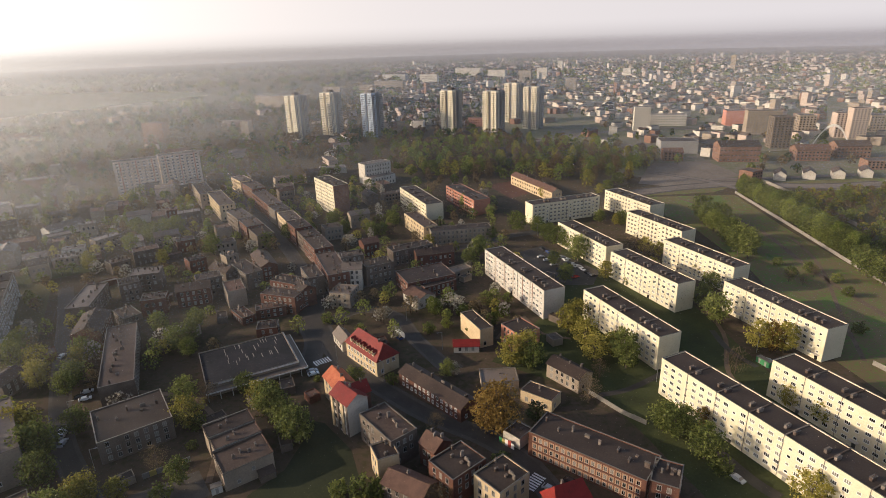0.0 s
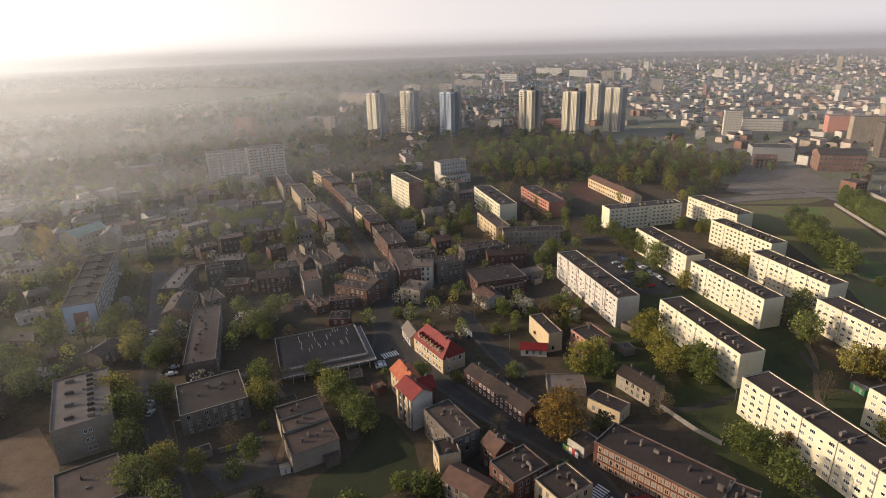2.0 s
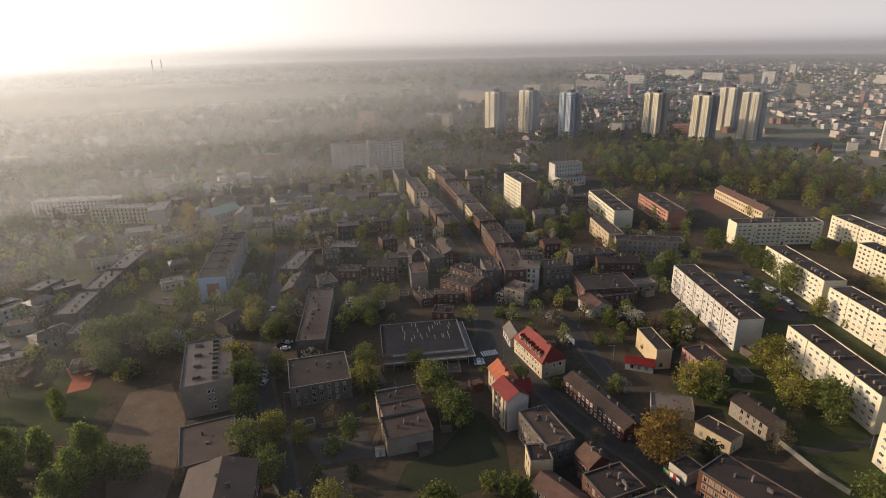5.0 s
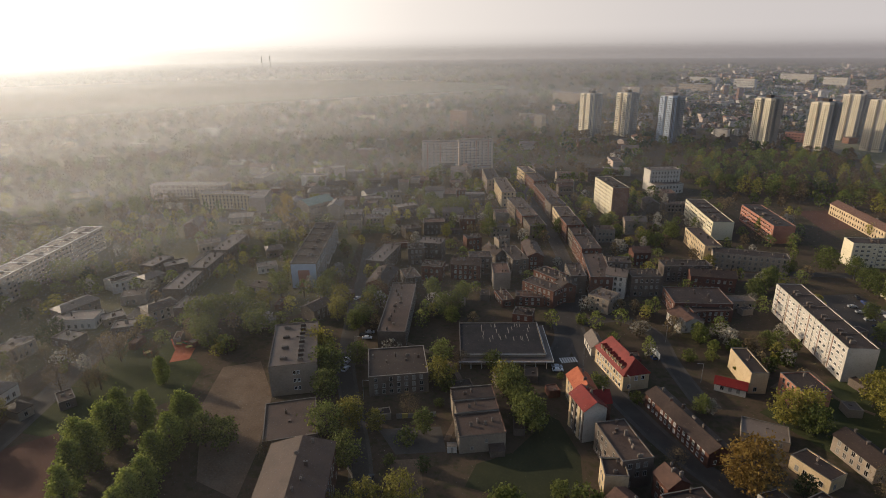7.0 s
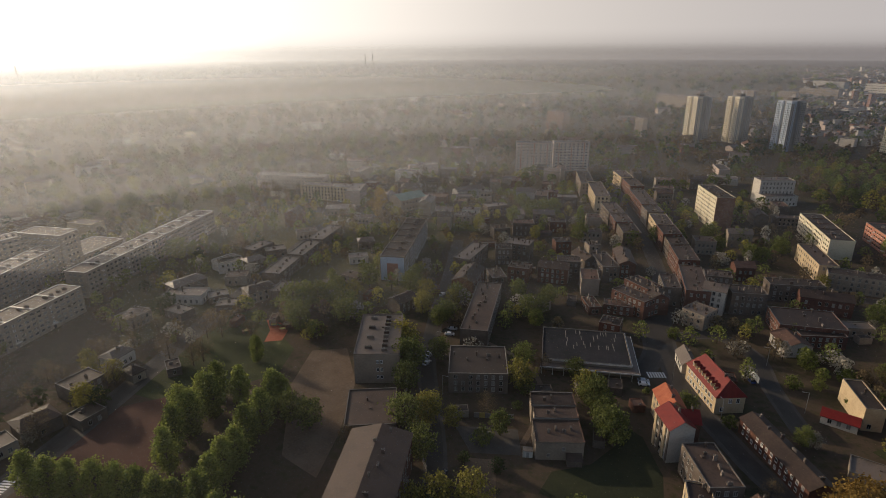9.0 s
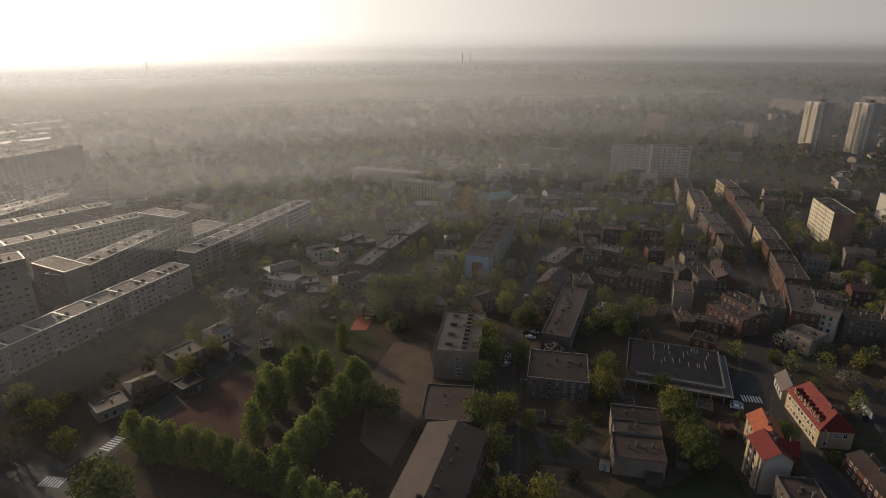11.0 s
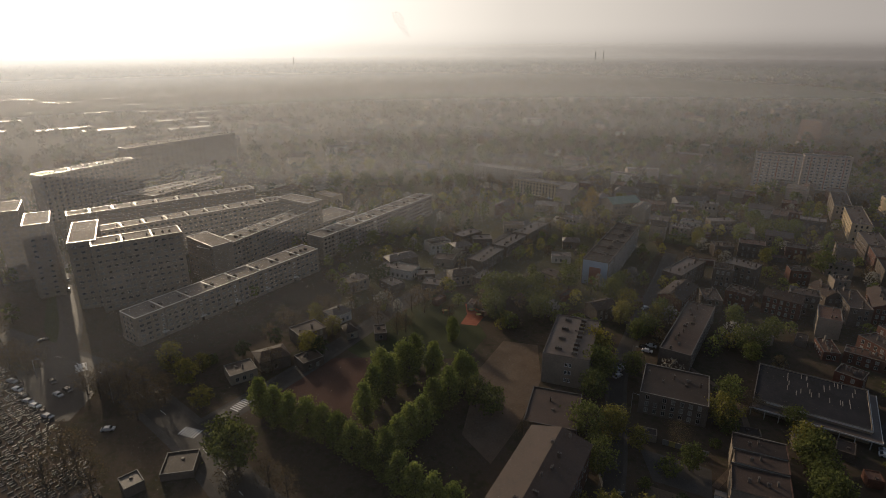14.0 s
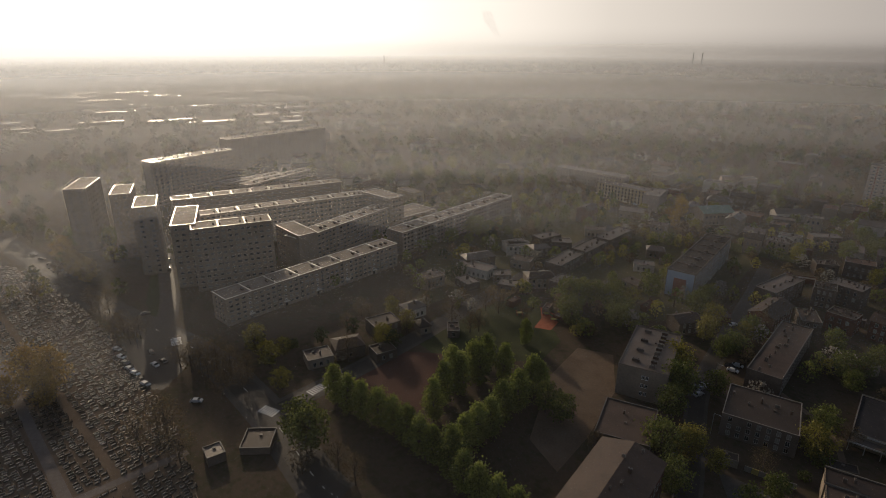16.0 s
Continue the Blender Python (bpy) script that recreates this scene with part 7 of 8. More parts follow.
tree('blossom', 3.6, 274.7, 0.9)
tree('green', 13.7, 297.8, 0.9)
tree('green', 19.3, 310.6, 1.0)
tree('bush', 25.9, 234.2, 1.2)
tree('bush', 178.0, 268.6, 1.2)
tree('bush', 189.8, 273.7, 1.3)
tree('brown', 149.4, 225.9, 0.6)
tree('bush', 190.2, 243.6, 1.2)
tree('brown', 152.8, 205.3, 0.6)
tree('bush', 179.3, 284.0, 1.1)
tree('brown', 172.6, 261.7, 0.55)
tree('brown', 177.3, 257.8, 0.6)
tree('brown', 189.0, 267.7, 0.55)
tree('bush', 171.5, 208.9, 1.0)
tree('bush', 195.5, 259.9, 1.0)
tree('tall', 231.4, 426.6, 1.0)
tree('green', 238.0, 431.0, 1.05)
tree('green', 230.8, 417.7, 1.0)
tree('green', 237.4, 422.1, 1.05)
tree('green', 233.8, 409.6, 0.95)
tree('green', 230.3, 409.2, 1.0)
tree('green', 236.8, 413.5, 1.05)
tree('tall', 229.8, 401.0, 1.0)
tree('green', 236.2, 405.3, 1.05)
tree('green', 232.0, 394.0, 0.95)
tree('green', 229.3, 393.0, 1.0)
tree('green', 235.7, 397.3, 1.05)
tree('green', 228.8, 385.4, 1.0)
tree('green', 235.2, 389.6, 1.05)
tree('green', 230.4, 379.5, 0.95)
tree('tall', 228.4, 378.0, 1.0)
tree('green', 234.7, 382.2, 1.05)
tree('green', 227.9, 370.8, 1.0)
tree('green', 234.2, 375.1, 1.05)
tree('green', 228.9, 365.9, 0.95)
tree('green', 227.5, 363.9, 1.0)
tree('green', 233.7, 368.1, 1.05)
tree('tall', 227.1, 357.2, 1.0)
tree('green', 233.3, 361.4, 1.05)
tree('green', 227.4, 353.2, 0.95)
tree('green', 226.7, 350.8, 1.0)
tree('green', 232.8, 354.9, 1.05)
tree('green', 226.3, 344.5, 1.0)
tree('green', 232.4, 348.6, 1.05)
tree('green', 226.1, 341.2, 0.95)
tree('tall', 225.9, 338.4, 1.0)
tree('green', 232.0, 342.5, 1.05)
tree('green', 225.5, 332.5, 1.0)
tree('green', 231.6, 336.6, 1.05)
tree('green', 224.8, 329.9, 0.95)
tree('green', 225.2, 326.8, 1.0)
tree('green', 231.2, 330.9, 1.05)
tree('tall', 224.8, 321.3, 1.0)
tree('green', 230.8, 325.4, 1.05)
tree('green', 223.6, 319.2, 0.95)
tree('green', 224.5, 315.9, 1.0)
tree('green', 230.4, 320.0, 1.05)
tree('green', 224.2, 310.7, 1.0)
tree('green', 230.1, 314.7, 1.05)
tree('green', 222.5, 309.2, 0.95)
tree('tall', 223.9, 305.7, 1.0)
tree('green', 229.7, 309.6, 1.05)
tree('green', 223.6, 300.8, 1.0)
tree('green', 229.4, 304.7, 1.05)
tree('green', 221.4, 299.7, 0.95)
tree('green', 223.3, 296.0, 1.0)
tree('green', 229.1, 299.9, 1.05)
tree('tall', 223.0, 291.3, 1.0)
tree('green', 228.8, 295.2, 1.05)
tree('green', 220.4, 290.7, 0.95)
tree('green', 236.3, 438.3, 0.85)
tree('green', 238.2, 430.2, 0.85)
tree('green', 240.0, 422.4, 0.85)
tree('green', 241.7, 414.8, 0.85)
tree('green', 243.4, 407.5, 0.85)
tree('green', 245.0, 400.4, 0.85)
tree('green', 246.6, 393.5, 0.85)
tree('green', 248.1, 386.9, 0.85)
tree('green', 249.6, 380.4, 0.85)
tree('green', 251.0, 374.1, 0.85)

# ---- parked cars ----
car(-52.7, 191.8, 30, 'silver')
car(-82.6, 107.3, 110, 'dark')
car(-51.8, 189.7, 30, 'white')
car(-129.4, 155.9, 95, 'dark')
car(-125.8, 153.0, 95, 'silver')
car(-135.4, 179.0, 30, 'dark')
car(-134.7, 182.2, 30, 'silver')
car(-132.8, 177.5, 30, 'white')
car(-160.9, 209.0, 90, 'white')
car(-129.8, 159.4, 100, 'white')
car(-128.3, 157.0, 100, 'silver')
car(-20.8, 216.1, 130, 'blue')
car(34.1, 129.3, -40, 'dark')
car(27.5, 126.7, -40, 'silver')
car(71.5, 293.0, -68, 'silver')
car(74.6, 286.1, -68, 'white')
car(68.3, 300.1, -68, 'silver')
car(64.8, 306.7, -68, 'blue')
car(61.1, 313.5, -68, 'blue')
car(76.0, 279.7, -68, 'dark')
car(58.8, 319.5, -68, 'dark')
car(81.2, 128.4, -60, 'silver')
car(122.3, 189.6, 0, 'silver')
car(-240.1, -43.8, 40, 'silver')
car(-232.6, -41.6, 40, 'white')
car(-226.8, -39.7, 40, 'dark')
car(-221.6, -37.7, 40, 'silver')
car(-217.2, -35.5, 40, 'white')
car(-207.8, -31.4, 40, 'silver')
car(-231.9, -30.8, 20, 'dark')
car(-221.0, -28.8, 30, 'silver')
car(-222.5, -25.9, 30, 'dark')
car(-189.5, -14.2, 70, 'silver')
car(-271.4, -35.3, 100, 'dark')
car(-364.4, -28.0, 0, 'silver')
car(-341.7, -27.3, 0, 'silver')
car(-326.8, -26.9, 0, 'dark')
car(-370.6, -94.8, 60, 'dark')
car(-358.7, -88.5, 60, 'dark')
car(-347.3, -82.5, 60, 'silver')
car(-338.2, -77.0, 60, 'dark')
car(-381.0, -101.0, 60, 'silver')
car(73.1, 290.3, 22, 'silver')
car(71.1, 295.6, 22, 'dark')
car(69.4, 300.9, 22, 'white')
car(67.0, 304.7, 22, 'silver')
car(64.0, 311.4, 22, 'blue')
car(78.2, 276.4, 22, 'dark')
car(65.8, 281.3, 22, 'dark')
car(68.5, 275.6, 22, 'red')
car(63.1, 287.1, 22, 'blue')
car(60.7, 293.9, 22, 'silver')
car(58.2, 301.0, 22, 'silver')
car(55.6, 306.6, 22, 'silver')
car(-519.8, -143.6, 60, 'red')
car(-507.3, -133.6, 60, 'dark')
car(-349.2, 302.1, 0, 'white')
car(-338.6, 303.6, 0, 'silver')
car(-414.1, 265.5, 0, 'silver')


# ---- cemetery ----
def inside(x, y, poly):
    hit_ = False
    for (x0, y0), (x1, y1) in zip(poly, poly[1:] + poly[:1]):
        if (y0 > y) != (y1 > y) and x < (x1 - x0) * (y - y0) / (y1 - y0) + x0:
            hit_ = not hit_
    return hit_


CEMETERY = [(-375, -118), (-335, -84), (-252, -46), (-176, -20), (-140, -14), (-120, -60), (-150, -110), (-330, -180)]
patch("cemetery_ground", "sand", CEMETERY, 0.04, "trodden earth between the graves", "ground")
road([(-262, -92), (-215, -72.8), (-168, -53.6), (-120, -34)], 3.2, 0.06, 0, "pale sandy cemetery path", mat="dusty_asphalt")
road([(-148, -60), (-153, -45.7), (-158, -31.3), (-163, -17)], 3.0, 0.064, 0, "pale sandy cemetery path", mat="dusty_asphalt")
road([(-300, -140), (-247, -83)], 3.0, 0.064, 0, "pale sandy cemetery path")
cem = thing("cemetery", pose(-200, -60, 0), "dense cemetery with rows of polished granite graves", "cemetery")
LANES = (((-262, -92), (-120, -34)), ((-148, -60), (-163, -17)), ((-300, -140), (-247, -83)))


def by_lane(x, y, near=2.2):
    for (ax, ay), (bx, by) in LANES:
        k = max(0.0, min(1.0, ((x - ax) * (bx - ax) + (y - ay) * (by - ay)) / ((bx - ax) ** 2 + (by - ay) ** 2)))
        if math.hypot(x - ax - k * (bx - ax), y - ay - k * (by - ay)) < near:
            return True
    return False


grave_meshes = []
for k in range(4):
    g = Form("granite")
    g.box(-0.4 + 0.05 * k, 0.4 - 0.05 * k, -0.85 + 0.08 * k, 0.85, -0.05, 0.18 + 0.05 * k)
    g.box(-0.22, 0.22, -0.5, 0.6, 0.18 + 0.05 * k, 0.26 + 0.05 * k)
    hh = 0.85 + 0.18 * k
    g.box(-0.36, 0.36, 0.66, 0.82, 0.2, hh * 0.85)
    g.box(-0.2, 0.2, 0.66, 0.82, hh * 0.85, hh)
    grave_meshes.append(g)
grave_data = [g.mesh("grave") for g in grave_meshes]
rest = Form("granite")
rng = random.Random(9)
ca, sa = math.cos(radians(24)), math.sin(radians(24))
singles = 0
for i in range(-122, 122):
    for j in range(-80, 80):
        u, v = i * 1.3 + rng.uniform(-0.25, 0.25), j * 2.25 + rng.uniform(-0.4, 0.4)
        if (i + j // 9) % 17 == 0 or j % 13 == 3 or rng.random() < 0.16:
            continue
        px, py = -230 + u * ca - v * sa, -75 + u * sa + v * ca
        if not inside(px, py, CEMETERY) or by_lane(px, py) or any((px - a) ** 2 + (py - b_) ** 2 < (r - 0.6) ** 2 for a, b_, r in ROADS):
            continue
        k = rng.randrange(4)
        if singles < 120 and px > -200:
            part("grave", grave_data[k], cem, at=pose(px + 200, py + 60, 0.04, 0, 0, 24 + rng.uniform(-6, 6)))
            singles += 1
        else:
            g, n = grave_meshes[k], len(rest.v)
            rest.v.extend([(px + 200 + x * ca - y * sa, py + 60 + x * sa + y * ca, z + 0.04) for x, y, z in g.v])
            rest.f.extend([tuple(q + n for q in face) for face in g.f])
            rest.m.extend(g.m)
tagged(part("graves", rest, cem), kind="stuff")

# ---- walls, lamps, chimneys on the skyline ----
def garden_wall(points, height, label):
    w = thing("boundary_wall", pose(points[0][0], points[0][1], 0), label, "wall")
    for (x0, y0), (x1, y1) in zip(points, points[1:]):
        n = max(1, int(math.hypot(x1 - x0, y1 - y0) / 3))
        d = Vector((x1 - x0, y1 - y0)) / n
        turn = math.degrees(math.atan2(d.y, d.x))
        f = Form("concrete")
        f.box(0, d.length - 0.12, -0.07, 0.07, -0.2, height)
        f.box(d.length - 0.12, d.length + 0.1, -0.12, 0.12, -0.2, height + 0.12)
        me = f.mesh("panel")
        for i in range(n):
            part("panel", me, w, at=pose(x0 + d.x * i - points[0][0], y0 + d.y * i - points[0][1], 0, 0, 0, turn))


garden_wall([(229, 432), (223, 347), (218, 285), (216, 240)], 2.0, "pale concrete panel wall along the meadow")
garden_wall([(46, 178), (58, 160), (64, 154)], 1.8, "pale concrete wall behind the brick tenement")
garden_wall([(-106, 123), (-97, 112), (-88, 106)], 1.8, "concrete yard wall along the street")
garden_wall([(160, 185), (166, 168), (172, 150)], 2.0, "pale concrete wall beside the flats")
garden_wall([(262, 330), (268, 400), (268, 500)], 2.5, "long pale railway wall")


def street_lamp(x, y, turn, height=8.0):
    if "lamp" not in SHARED:
        p = Form("steel")
        p.box(-0.07, 0.07, -0.07, 0.07, 0, height)
        a = Form("steel")
        a.box(0, 1.6, -0.04, 0.04, height - 0.05, height + 0.05, bottom=True)
        q = Form("steel")
        q.box(1.5, 2.2, -0.14, 0.14, height - 0.08, height + 0.08, bottom=True)
        SHARED["lamp"] = p.mesh("post"), a.mesh("arm"), q.mesh("lamp_head")
    t = thing("street_lamp", pose(x, y, 0.05, 0, 0, turn), "grey steel street lamp, unlit, on the pavement", "street lamp", "street lamps")
    for name, me in zip(("post", "arm", "lamp_head"), SHARED["lamp"]):
        part(name, me, t)


for lx, ly, lr in ((-18, 232, 200), (-2, 206, 200), (-58, 246, 0), (-44, 198, 0), (12, 156, 130), (-24, 184, 130), (76, 178, 0), (122, 196, 0), (-130, 165, 20), (-108, 140, 20), (-238, -36, 90), (-206, -12, 90), (-276, -56, 90), (150, 205, 90), (-66, 300, 180), (60, 345, 180)):
    street_lamp(lx, ly, lr)

for k, (cx, cy, ch) in enumerate(((-2040, 2056, 74), (-2018, 2086, 74), (-2110, 645, 66), (-2144, 656, 52))):
    s = thing("smokestack", pose(cx, cy, 0), "tall thin power station chimney far in the haze", "chimney", "far smokestacks")
    f = Form("concrete")
    for i in range(10):
        a, c = i / 10 * math.tau, (i + 1) / 10 * math.tau
        f.face([(2.6 * math.cos(a), 2.6 * math.sin(a), 0), (2.6 * math.cos(c), 2.6 * math.sin(c), 0), (1.7 * math.cos(c), 1.7 * math.sin(c), ch), (1.7 * math.cos(a), 1.7 * math.sin(a), ch)])
    part("shaft", f, s)

steam = bpy.data.materials.new("thin_white_steam")
steam.use_nodes = True
nt = steam.node_tree
tl, clear, mix = nt.nodes.new("ShaderNodeBsdfTranslucent"), nt.nodes.new("ShaderNodeBsdfTransparent"), nt.nodes.new("ShaderNodeMixShader")
tl.inputs["Color"].default_value = (0.9, 0.9, 0.9, 1)
mix.inputs["Fac"].default_value = 0.07
nt.links.new(clear.outputs[0], mix.inputs[1])
nt.links.new(tl.outputs[0], mix.inputs[2])
nt.links.new(mix.outputs[0], nt.nodes["Material Output"].inputs["Surface"])
plume = thing("steam_plume", pose(-3444, 1830, 105), "white steam rising from a far power station", "steam", "")
bm = bmesh.new()
bmesh.ops.create_icosphere(bm, subdivisions=5, radius=1.0)
for v in bm.verts:
    rise = (v.co.z + 1) / 2
    girth = (14 + 24 * rise) * (1 + 0.4 * noise.noise(v.co * 1.8)) * math.sqrt(max(0.0, 1 - v.co.z ** 2)) ** 0.5
    side = Vector((v.co.x, v.co.y, 0)).normalized() if v.co.xy.length > 1e-4 else Vector((0, 0, 0))
    v.co = side * girth + Vector((-43 * rise ** 0.6, -84 * rise ** 0.6, 40 + 150 * rise))
for face in bm.faces:
    face.smooth = True
me = bpy.data.meshes.new("plume")
bm.to_mesh(me)
bm.free()
me.materials.append(steam)
part("plume", me, plume)

# ---- shiny halls towards the sun ----
rng = random.Random(21)
for k in range(44):
    d, a = rng.uniform(880, 1550), radians(rng.uniform(80, 106))
    hx, hy = -d * math.sin(a), d * math.cos(a)
    far_building(hx, hy, rng.uniform(24, 80), rng.uniform(8, 20), rng.uniform(4, 6), 97 + rng.uniform(-8, 8), "grey_wall", "hall_roof", "low industrial hall with a shiny metal roof", "hall", name="industrial_hall", group="industrial halls")

# ---- the far town on the right ----
town = [(-d * math.sin(radians(a)), d * math.cos(radians(a))) for d, a in ((530, -18), (515, -24), (530, -34), (560, -50), (1700, -50), (1700, -34), (1700, -18), (1700, -4), (900, -4), (760, -7), (690, -12))]
patch("town_ground", "town_ground", town, 0.02, "dusty streets and yards of the far town", "ground")
rng = random.Random(33)
walls = ["pale_wall", "twin_wall", "grey_wall", "ochre_wall", "pale_wall", "old_brick", "grey_wall", "twin_wall"]
made = 0
town_rest = Form("pale_wall", "twin_wall", "grey_wall", "twin_wall", "pale_wall", "old_brick", "pale_roof", "brown_tile", "felt")
while made < 3000:
    d, a = 620 + 2600 * rng.random() ** 1.25, radians(rng.uniform(-46, 6))
    hx, hy = -d * math.sin(a), d * math.cos(a)
    if a > radians(-14) and d < 850 or d < 720 and a < radians(-26) or d < 960 and rng.random() < 0.62 or not free(hx, hy, 7) or on_road(hx, hy):
        continue
    if made >= 210 or d > 1500:
        c_, s_ = rng.choice(((0.927, 0.375), (-0.375, 0.927), (0.766, 0.643)))
        hl, hw, hh, mt = rng.uniform(4, 10), rng.uniform(3.5, 5.5), rng.uniform(4, 9) if rng.random() < 0.97 else rng.uniform(14, 26), rng.randrange(6)
        q = [(hx + a * c_ - b_ * s_, hy + a * s_ + b_ * c_) for a, b_ in ((-hl, -hw), (hl, -hw), (hl, hw), (-hl, hw))]
        for i in range(4):
            town_rest.face([(*q[i], -0.2), (*q[(i + 1) % 4], -0.2), (*q[(i + 1) % 4], hh), (*q[i], hh)], mt)
        p0, p1 = ((q[0][0] + q[3][0]) / 2, (q[0][1] + q[3][1]) / 2), ((q[1][0] + q[2][0]) / 2, (q[1][1] + q[2][1]) / 2)
        lift = rng.choice((0.2, 0.2, 3.0)) if hh < 20 else 0.2
        rt = rng.choice((6, 6, 7, 8))
        town_rest.face([(*q[0], hh), (*q[1], hh), (*p1, hh + lift), (*p0, hh + lift)], rt)
        town_rest.face([(*q[2], hh), (*q[3], hh), (*p0, hh + lift), (*p1, hh + lift)], rt)
        made += 1
        continue
    tall = rng.random() < 0.05
    w_ = rng.choice(walls)
    if tall:
        far_building(hx, hy, rng.uniform(14, 40), 14, rng.uniform(22, 42), rng.choice((22, 112)), rng.choice(("pale_wall", "grey_wall", "tower_wall")), "felt", "pale tower in the far town", "apartment building", floors=8, group="far town")
    else:
        far_building(hx, hy, rng.uniform(8, 20), rng.uniform(7, 10), rng.uniform(5, 9), rng.choice((22, 112, 40, 130)) + rng.uniform(-6, 6), w_, rng.choice(("felt", "brown_tile", "pale_roof", "felt", "bitumen")), {"pale_wall": "pale", "twin_wall": "pinkish", "old_brick": "red brick", "grey_wall": "grey", "ochre_wall": "ochre", "brown_wall": "soot-brown", "pink_wall": "salmon"}[w_] + " house in the hazy far town", "house", rise=rng.choice((0, 0, 3.0)), group="far town")
    made += 1
tagged(new("far_town", town_rest.mesh("far_town")), "roofs and walls of the far town", "town", kind="stuff")
# houses lost in the haze on the sun side
made = 0
while made < 120:
    d, a = 430 + 900 * rng.random(), radians(rng.uniform(8, 84))
    hx, hy = -d * math.sin(a), d * math.cos(a)
    if not free(hx, hy, 10) or on_road(hx, hy):
        continue
    far_building(hx, hy, rng.uniform(10, 30), rng.uniform(8, 12), rng.uniform(4, 10), rng.choice((22, 112, 60)) + rng.uniform(-6, 6), rng.choice(walls), rng.choice(("felt", "brown_tile", "pale_roof")), "small house half lost in the haze", "house", rise=rng.choice((0, 2.5)), group="hazy suburb", name="far_house")
    made += 1

# ---- woods ----
def spots(n, test, seed, gap=2.0):
    rng_ = random.Random(seed)
    res = []
    tries = 0
    while len(res) < n and tries < n * 30:
        tries += 1
        p = test(rng_)
        if p and free(p[0], p[1], gap) and not on_road(*p):
            res.append(p)
    return res


def sector(d0, d1, a0, a1):
    def pick(r):
        d, a = math.sqrt(r.uniform(d0 * d0, d1 * d1)), radians(r.uniform(a0, a1))
        return -d * math.sin(a), d * math.cos(a)
    return pick


def within(poly):
    xs, ys = [p[0] for p in poly], [p[1] for p in poly]

    def pick(r):
        p = r.uniform(min(xs), max(xs)), r.uniform(min(ys), max(ys))
        return p if inside(*p, poly) else None
    return pick


PARK = [(-62, 640), (53, 700), (172, 640), (215, 560), (165, 470), (110, 455), (75, 505), (30, 500), (-30, 525)]
woods("park_wood", ["leaf_green", "leaf_poplar", "leaf_brown", "leaf_green", "leaf_yellow", "leaf_brown"], spots(330, within(PARK), 1), 15, 5.2, 400, 0.7, "mixed spring wood with green and brown crowns", 2)
woods("roadside_wood", ["leaf_green", "leaf_brown", "leaf_brown", "leaf_green"], spots(520, sector(480, 780, -8, 66), 3), 11, 4.6, 120, 1.1, "belt of trees beyond the tenements", 4)
woods("far_wood", ["leaf_brown", "leaf_green", "leaf_brown", "leaf_dark"], spots(2100, sector(620, 1350, -4, 112), 5), 12, 6.0, 40, 2.2, "wide brownish wood in the haze", 6)
woods("distant_wood", ["leaf_brown", "leaf_dark", "leaf_green"], spots(2600, sector(1300, 3400, -45, 118), 7), 13, 14.0, 18, 6.0, "distant dark woodland under the haze", 8)
woods("town_trees", ["leaf_green", "leaf_brown", "leaf_dark"], spots(420, sector(560, 1900, -46, -12), 9, 4), 9, 4.5, 60, 1.6, "trees scattered through the far town", 10)
woods("estate_trees", ["leaf_green", "leaf_yellow", "leaf_brown", "leaf_dark"], spots(640, sector(300, 700, 40, 112), 11, 3), 9, 3.8, 120, 0.9, "trees among the hazy estate", 12)
woods("meadow_scrub", ["leaf_brown", "leaf_green", "leaf_green", "leaf_yellow"], spots(210, within([(234, 424), (290, 424), (350, 432), (296, 340), (256, 290), (236, 262)]), 13), 6, 3.0, 130, 0.6, "low green and brown scrub by the railway", 14)

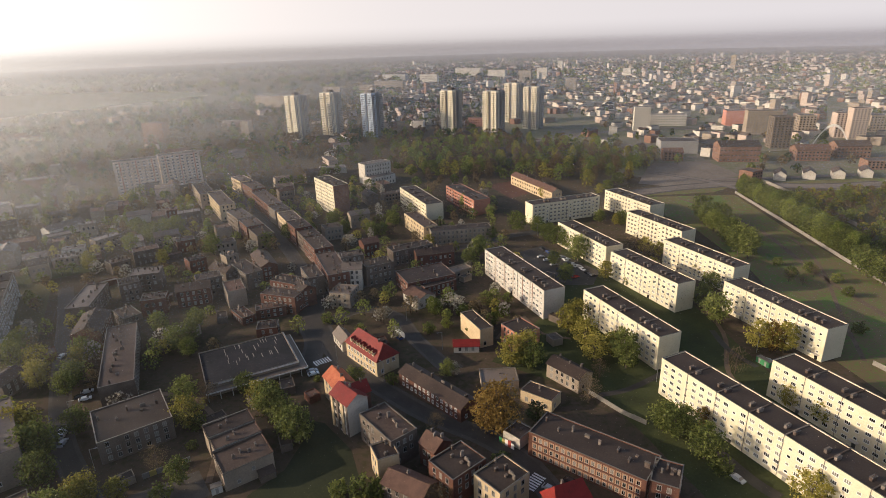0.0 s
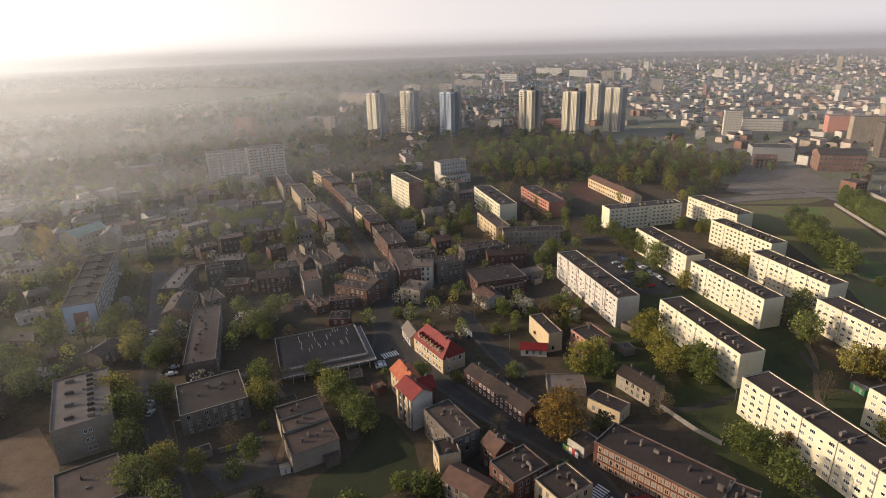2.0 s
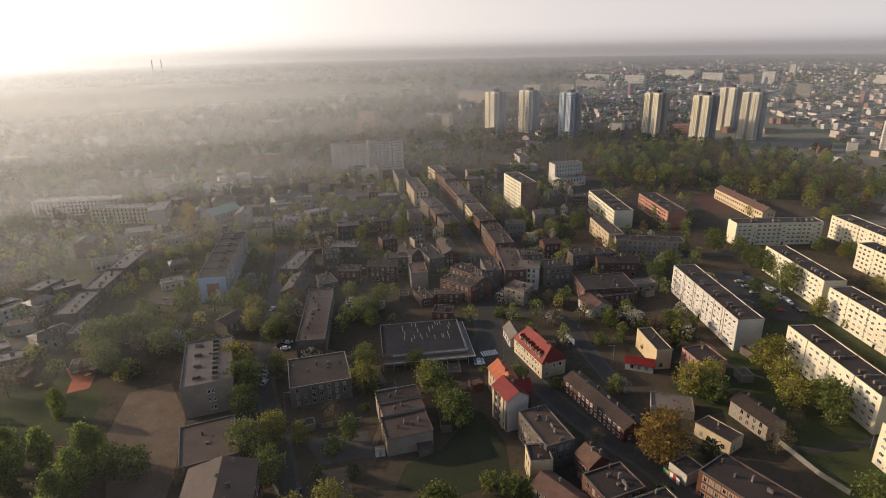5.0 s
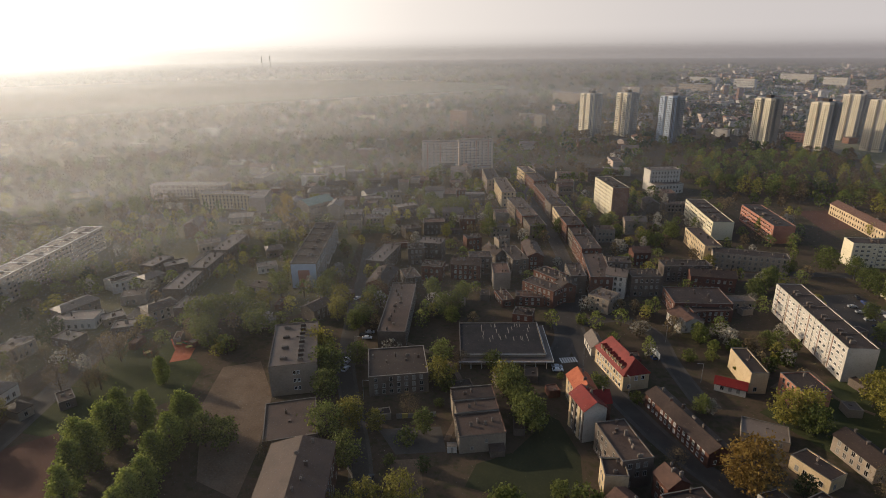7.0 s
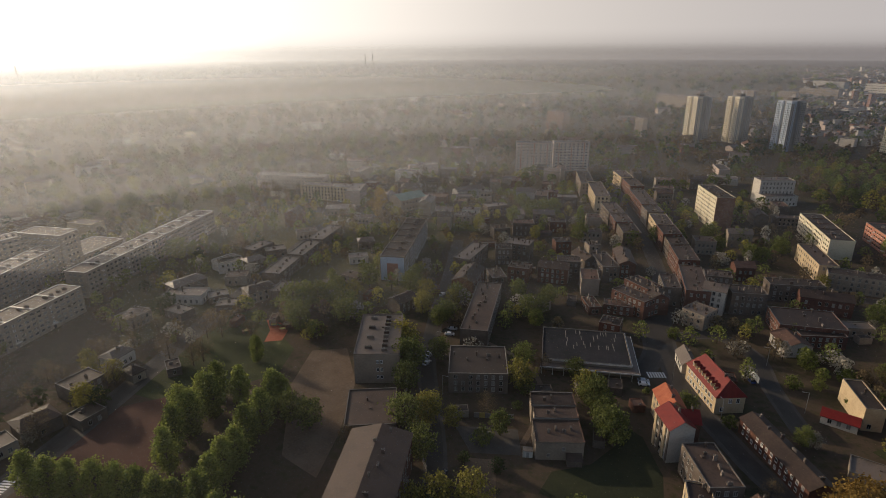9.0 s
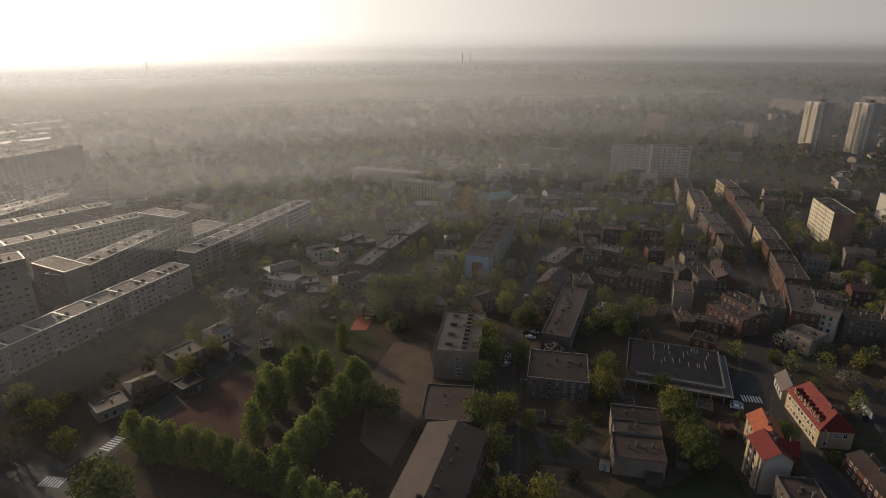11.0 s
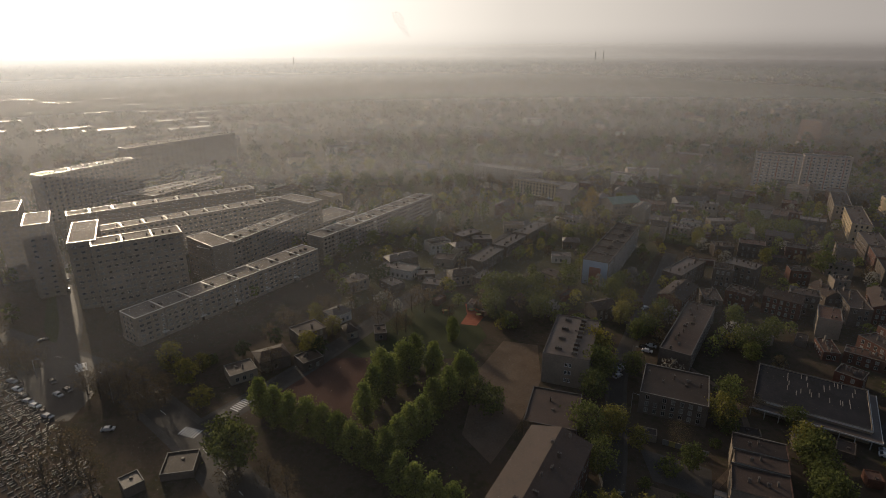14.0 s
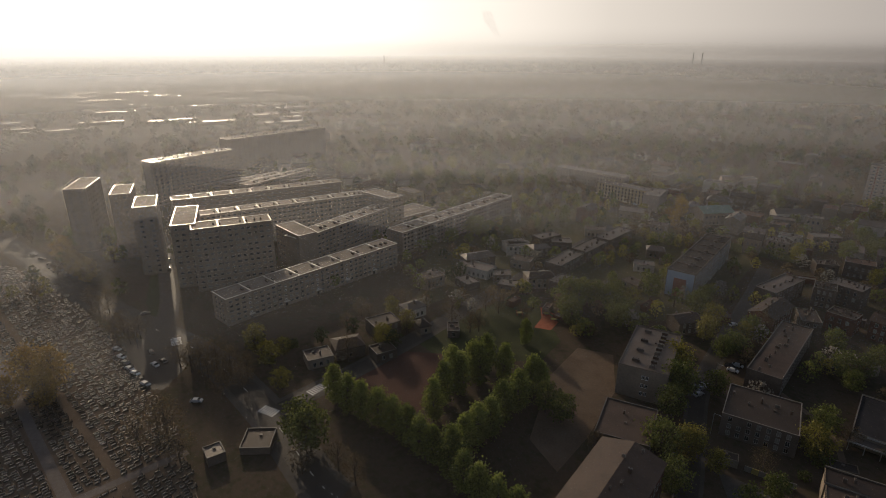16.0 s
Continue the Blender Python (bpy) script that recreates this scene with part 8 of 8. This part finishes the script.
# old houses behind the street rows
rng = random.Random(66)
made = 0
while made < 42:
    gx, gy = rng.uniform(-340, -40), rng.uniform(240, 520)
    if not free(gx, gy, 9) or on_road(gx, gy):
        continue
    w_ = rng.choice(("brick_wall", "brown_wall", "grey_wall", "brown_wall"))
    tenement(gx, gy, rng.uniform(9, 17), rng.uniform(8, 10), rng.uniform(6, 10), rng.choice((-62, 28)) + rng.uniform(-5, 5), wall=w_, roof=rng.choice(("felt", "felt", "pale_roof", "brown_tile")), floors=2, chimneys=2, rise=rng.choice((0, 0, 2.2)), sides="f", label={"brick_wall": "red brick", "brown_wall": "soot-brown", "grey_wall": "grey rendered"}[w_] + " old house behind the street row", seed=300 + made, group="old houses")
    made += 1
# gardens and yards between the houses
rng = random.Random(55)
made = 0
while made < 36:
    gx, gy = rng.uniform(-250, 60), rng.uniform(120, 330)
    if not free(gx, gy, 4) or on_road(gx, gy) or (-185 < gx < -100 and 90 < gy < 165) or (-215 < gx < -150 and 30 < gy < 130) or (-50 < gx < -20 and 120 < gy < 160):
        continue
    tenement(gx, gy, rng.uniform(4, 9), rng.uniform(3, 5), rng.uniform(2.4, 3.4), rng.choice((-68, 22, -50, 40)), wall=rng.choice(("brick_wall", "brown_wall", "grey_wall")), roof=rng.choice(("felt", "pale_roof", "brown_tile", "bitumen")), floors=1, chimneys=0, sides="", label="low yard shed with a patched felt roof", category="shed", name="shed", group="yard sheds", seed=made, coping=False)
    made += 1
rng = random.Random(77)
made = 0
thicket = []
while made < 640:
    gx, gy = rng.uniform(-400, 40), rng.uniform(90, 480)
    if math.hypot(gx, gy) < 110 or math.degrees(math.atan2(-gx, gy)) > 78 or not free(gx, gy, 2.5) or on_road(gx, gy) or (-172 < gx < -118 and 90 < gy < 145) or (-78 < gx < -20 and 120 < gy < 178) or (-215 < gx < -150 and 30 < gy < 130):
        continue
    if math.hypot(gx, gy) < 205:
        tree(rng.choice(("green", "yellow", "brown", "brown", "bush", "bush", "bush", "dark", "green")), gx, gy, rng.uniform(0.6, 1.0))
    else:
        thicket.append((gx, gy))
    made += 1
woods("garden_trees", ["leaf_green", "leaf_brown", "leaf_yellow", "leaf_green", "blossom", "leaf_brown", "leaf_green"], thicket, 8, 3.6, 170, 0.6, "garden trees between the houses in spring leaf", 15)
# bare trees and bushes round the small houses by the pitch
rng = random.Random(91)
for x, y in spots(18, within([(-242, 104), (-214, 12), (-188, 24), (-200, 74), (-228, 108)]), 21, 1.0):
    tree(rng.choice(("brown", "brown", "yellow", "dark", "bush")), x, y, rng.uniform(0.6, 0.95))
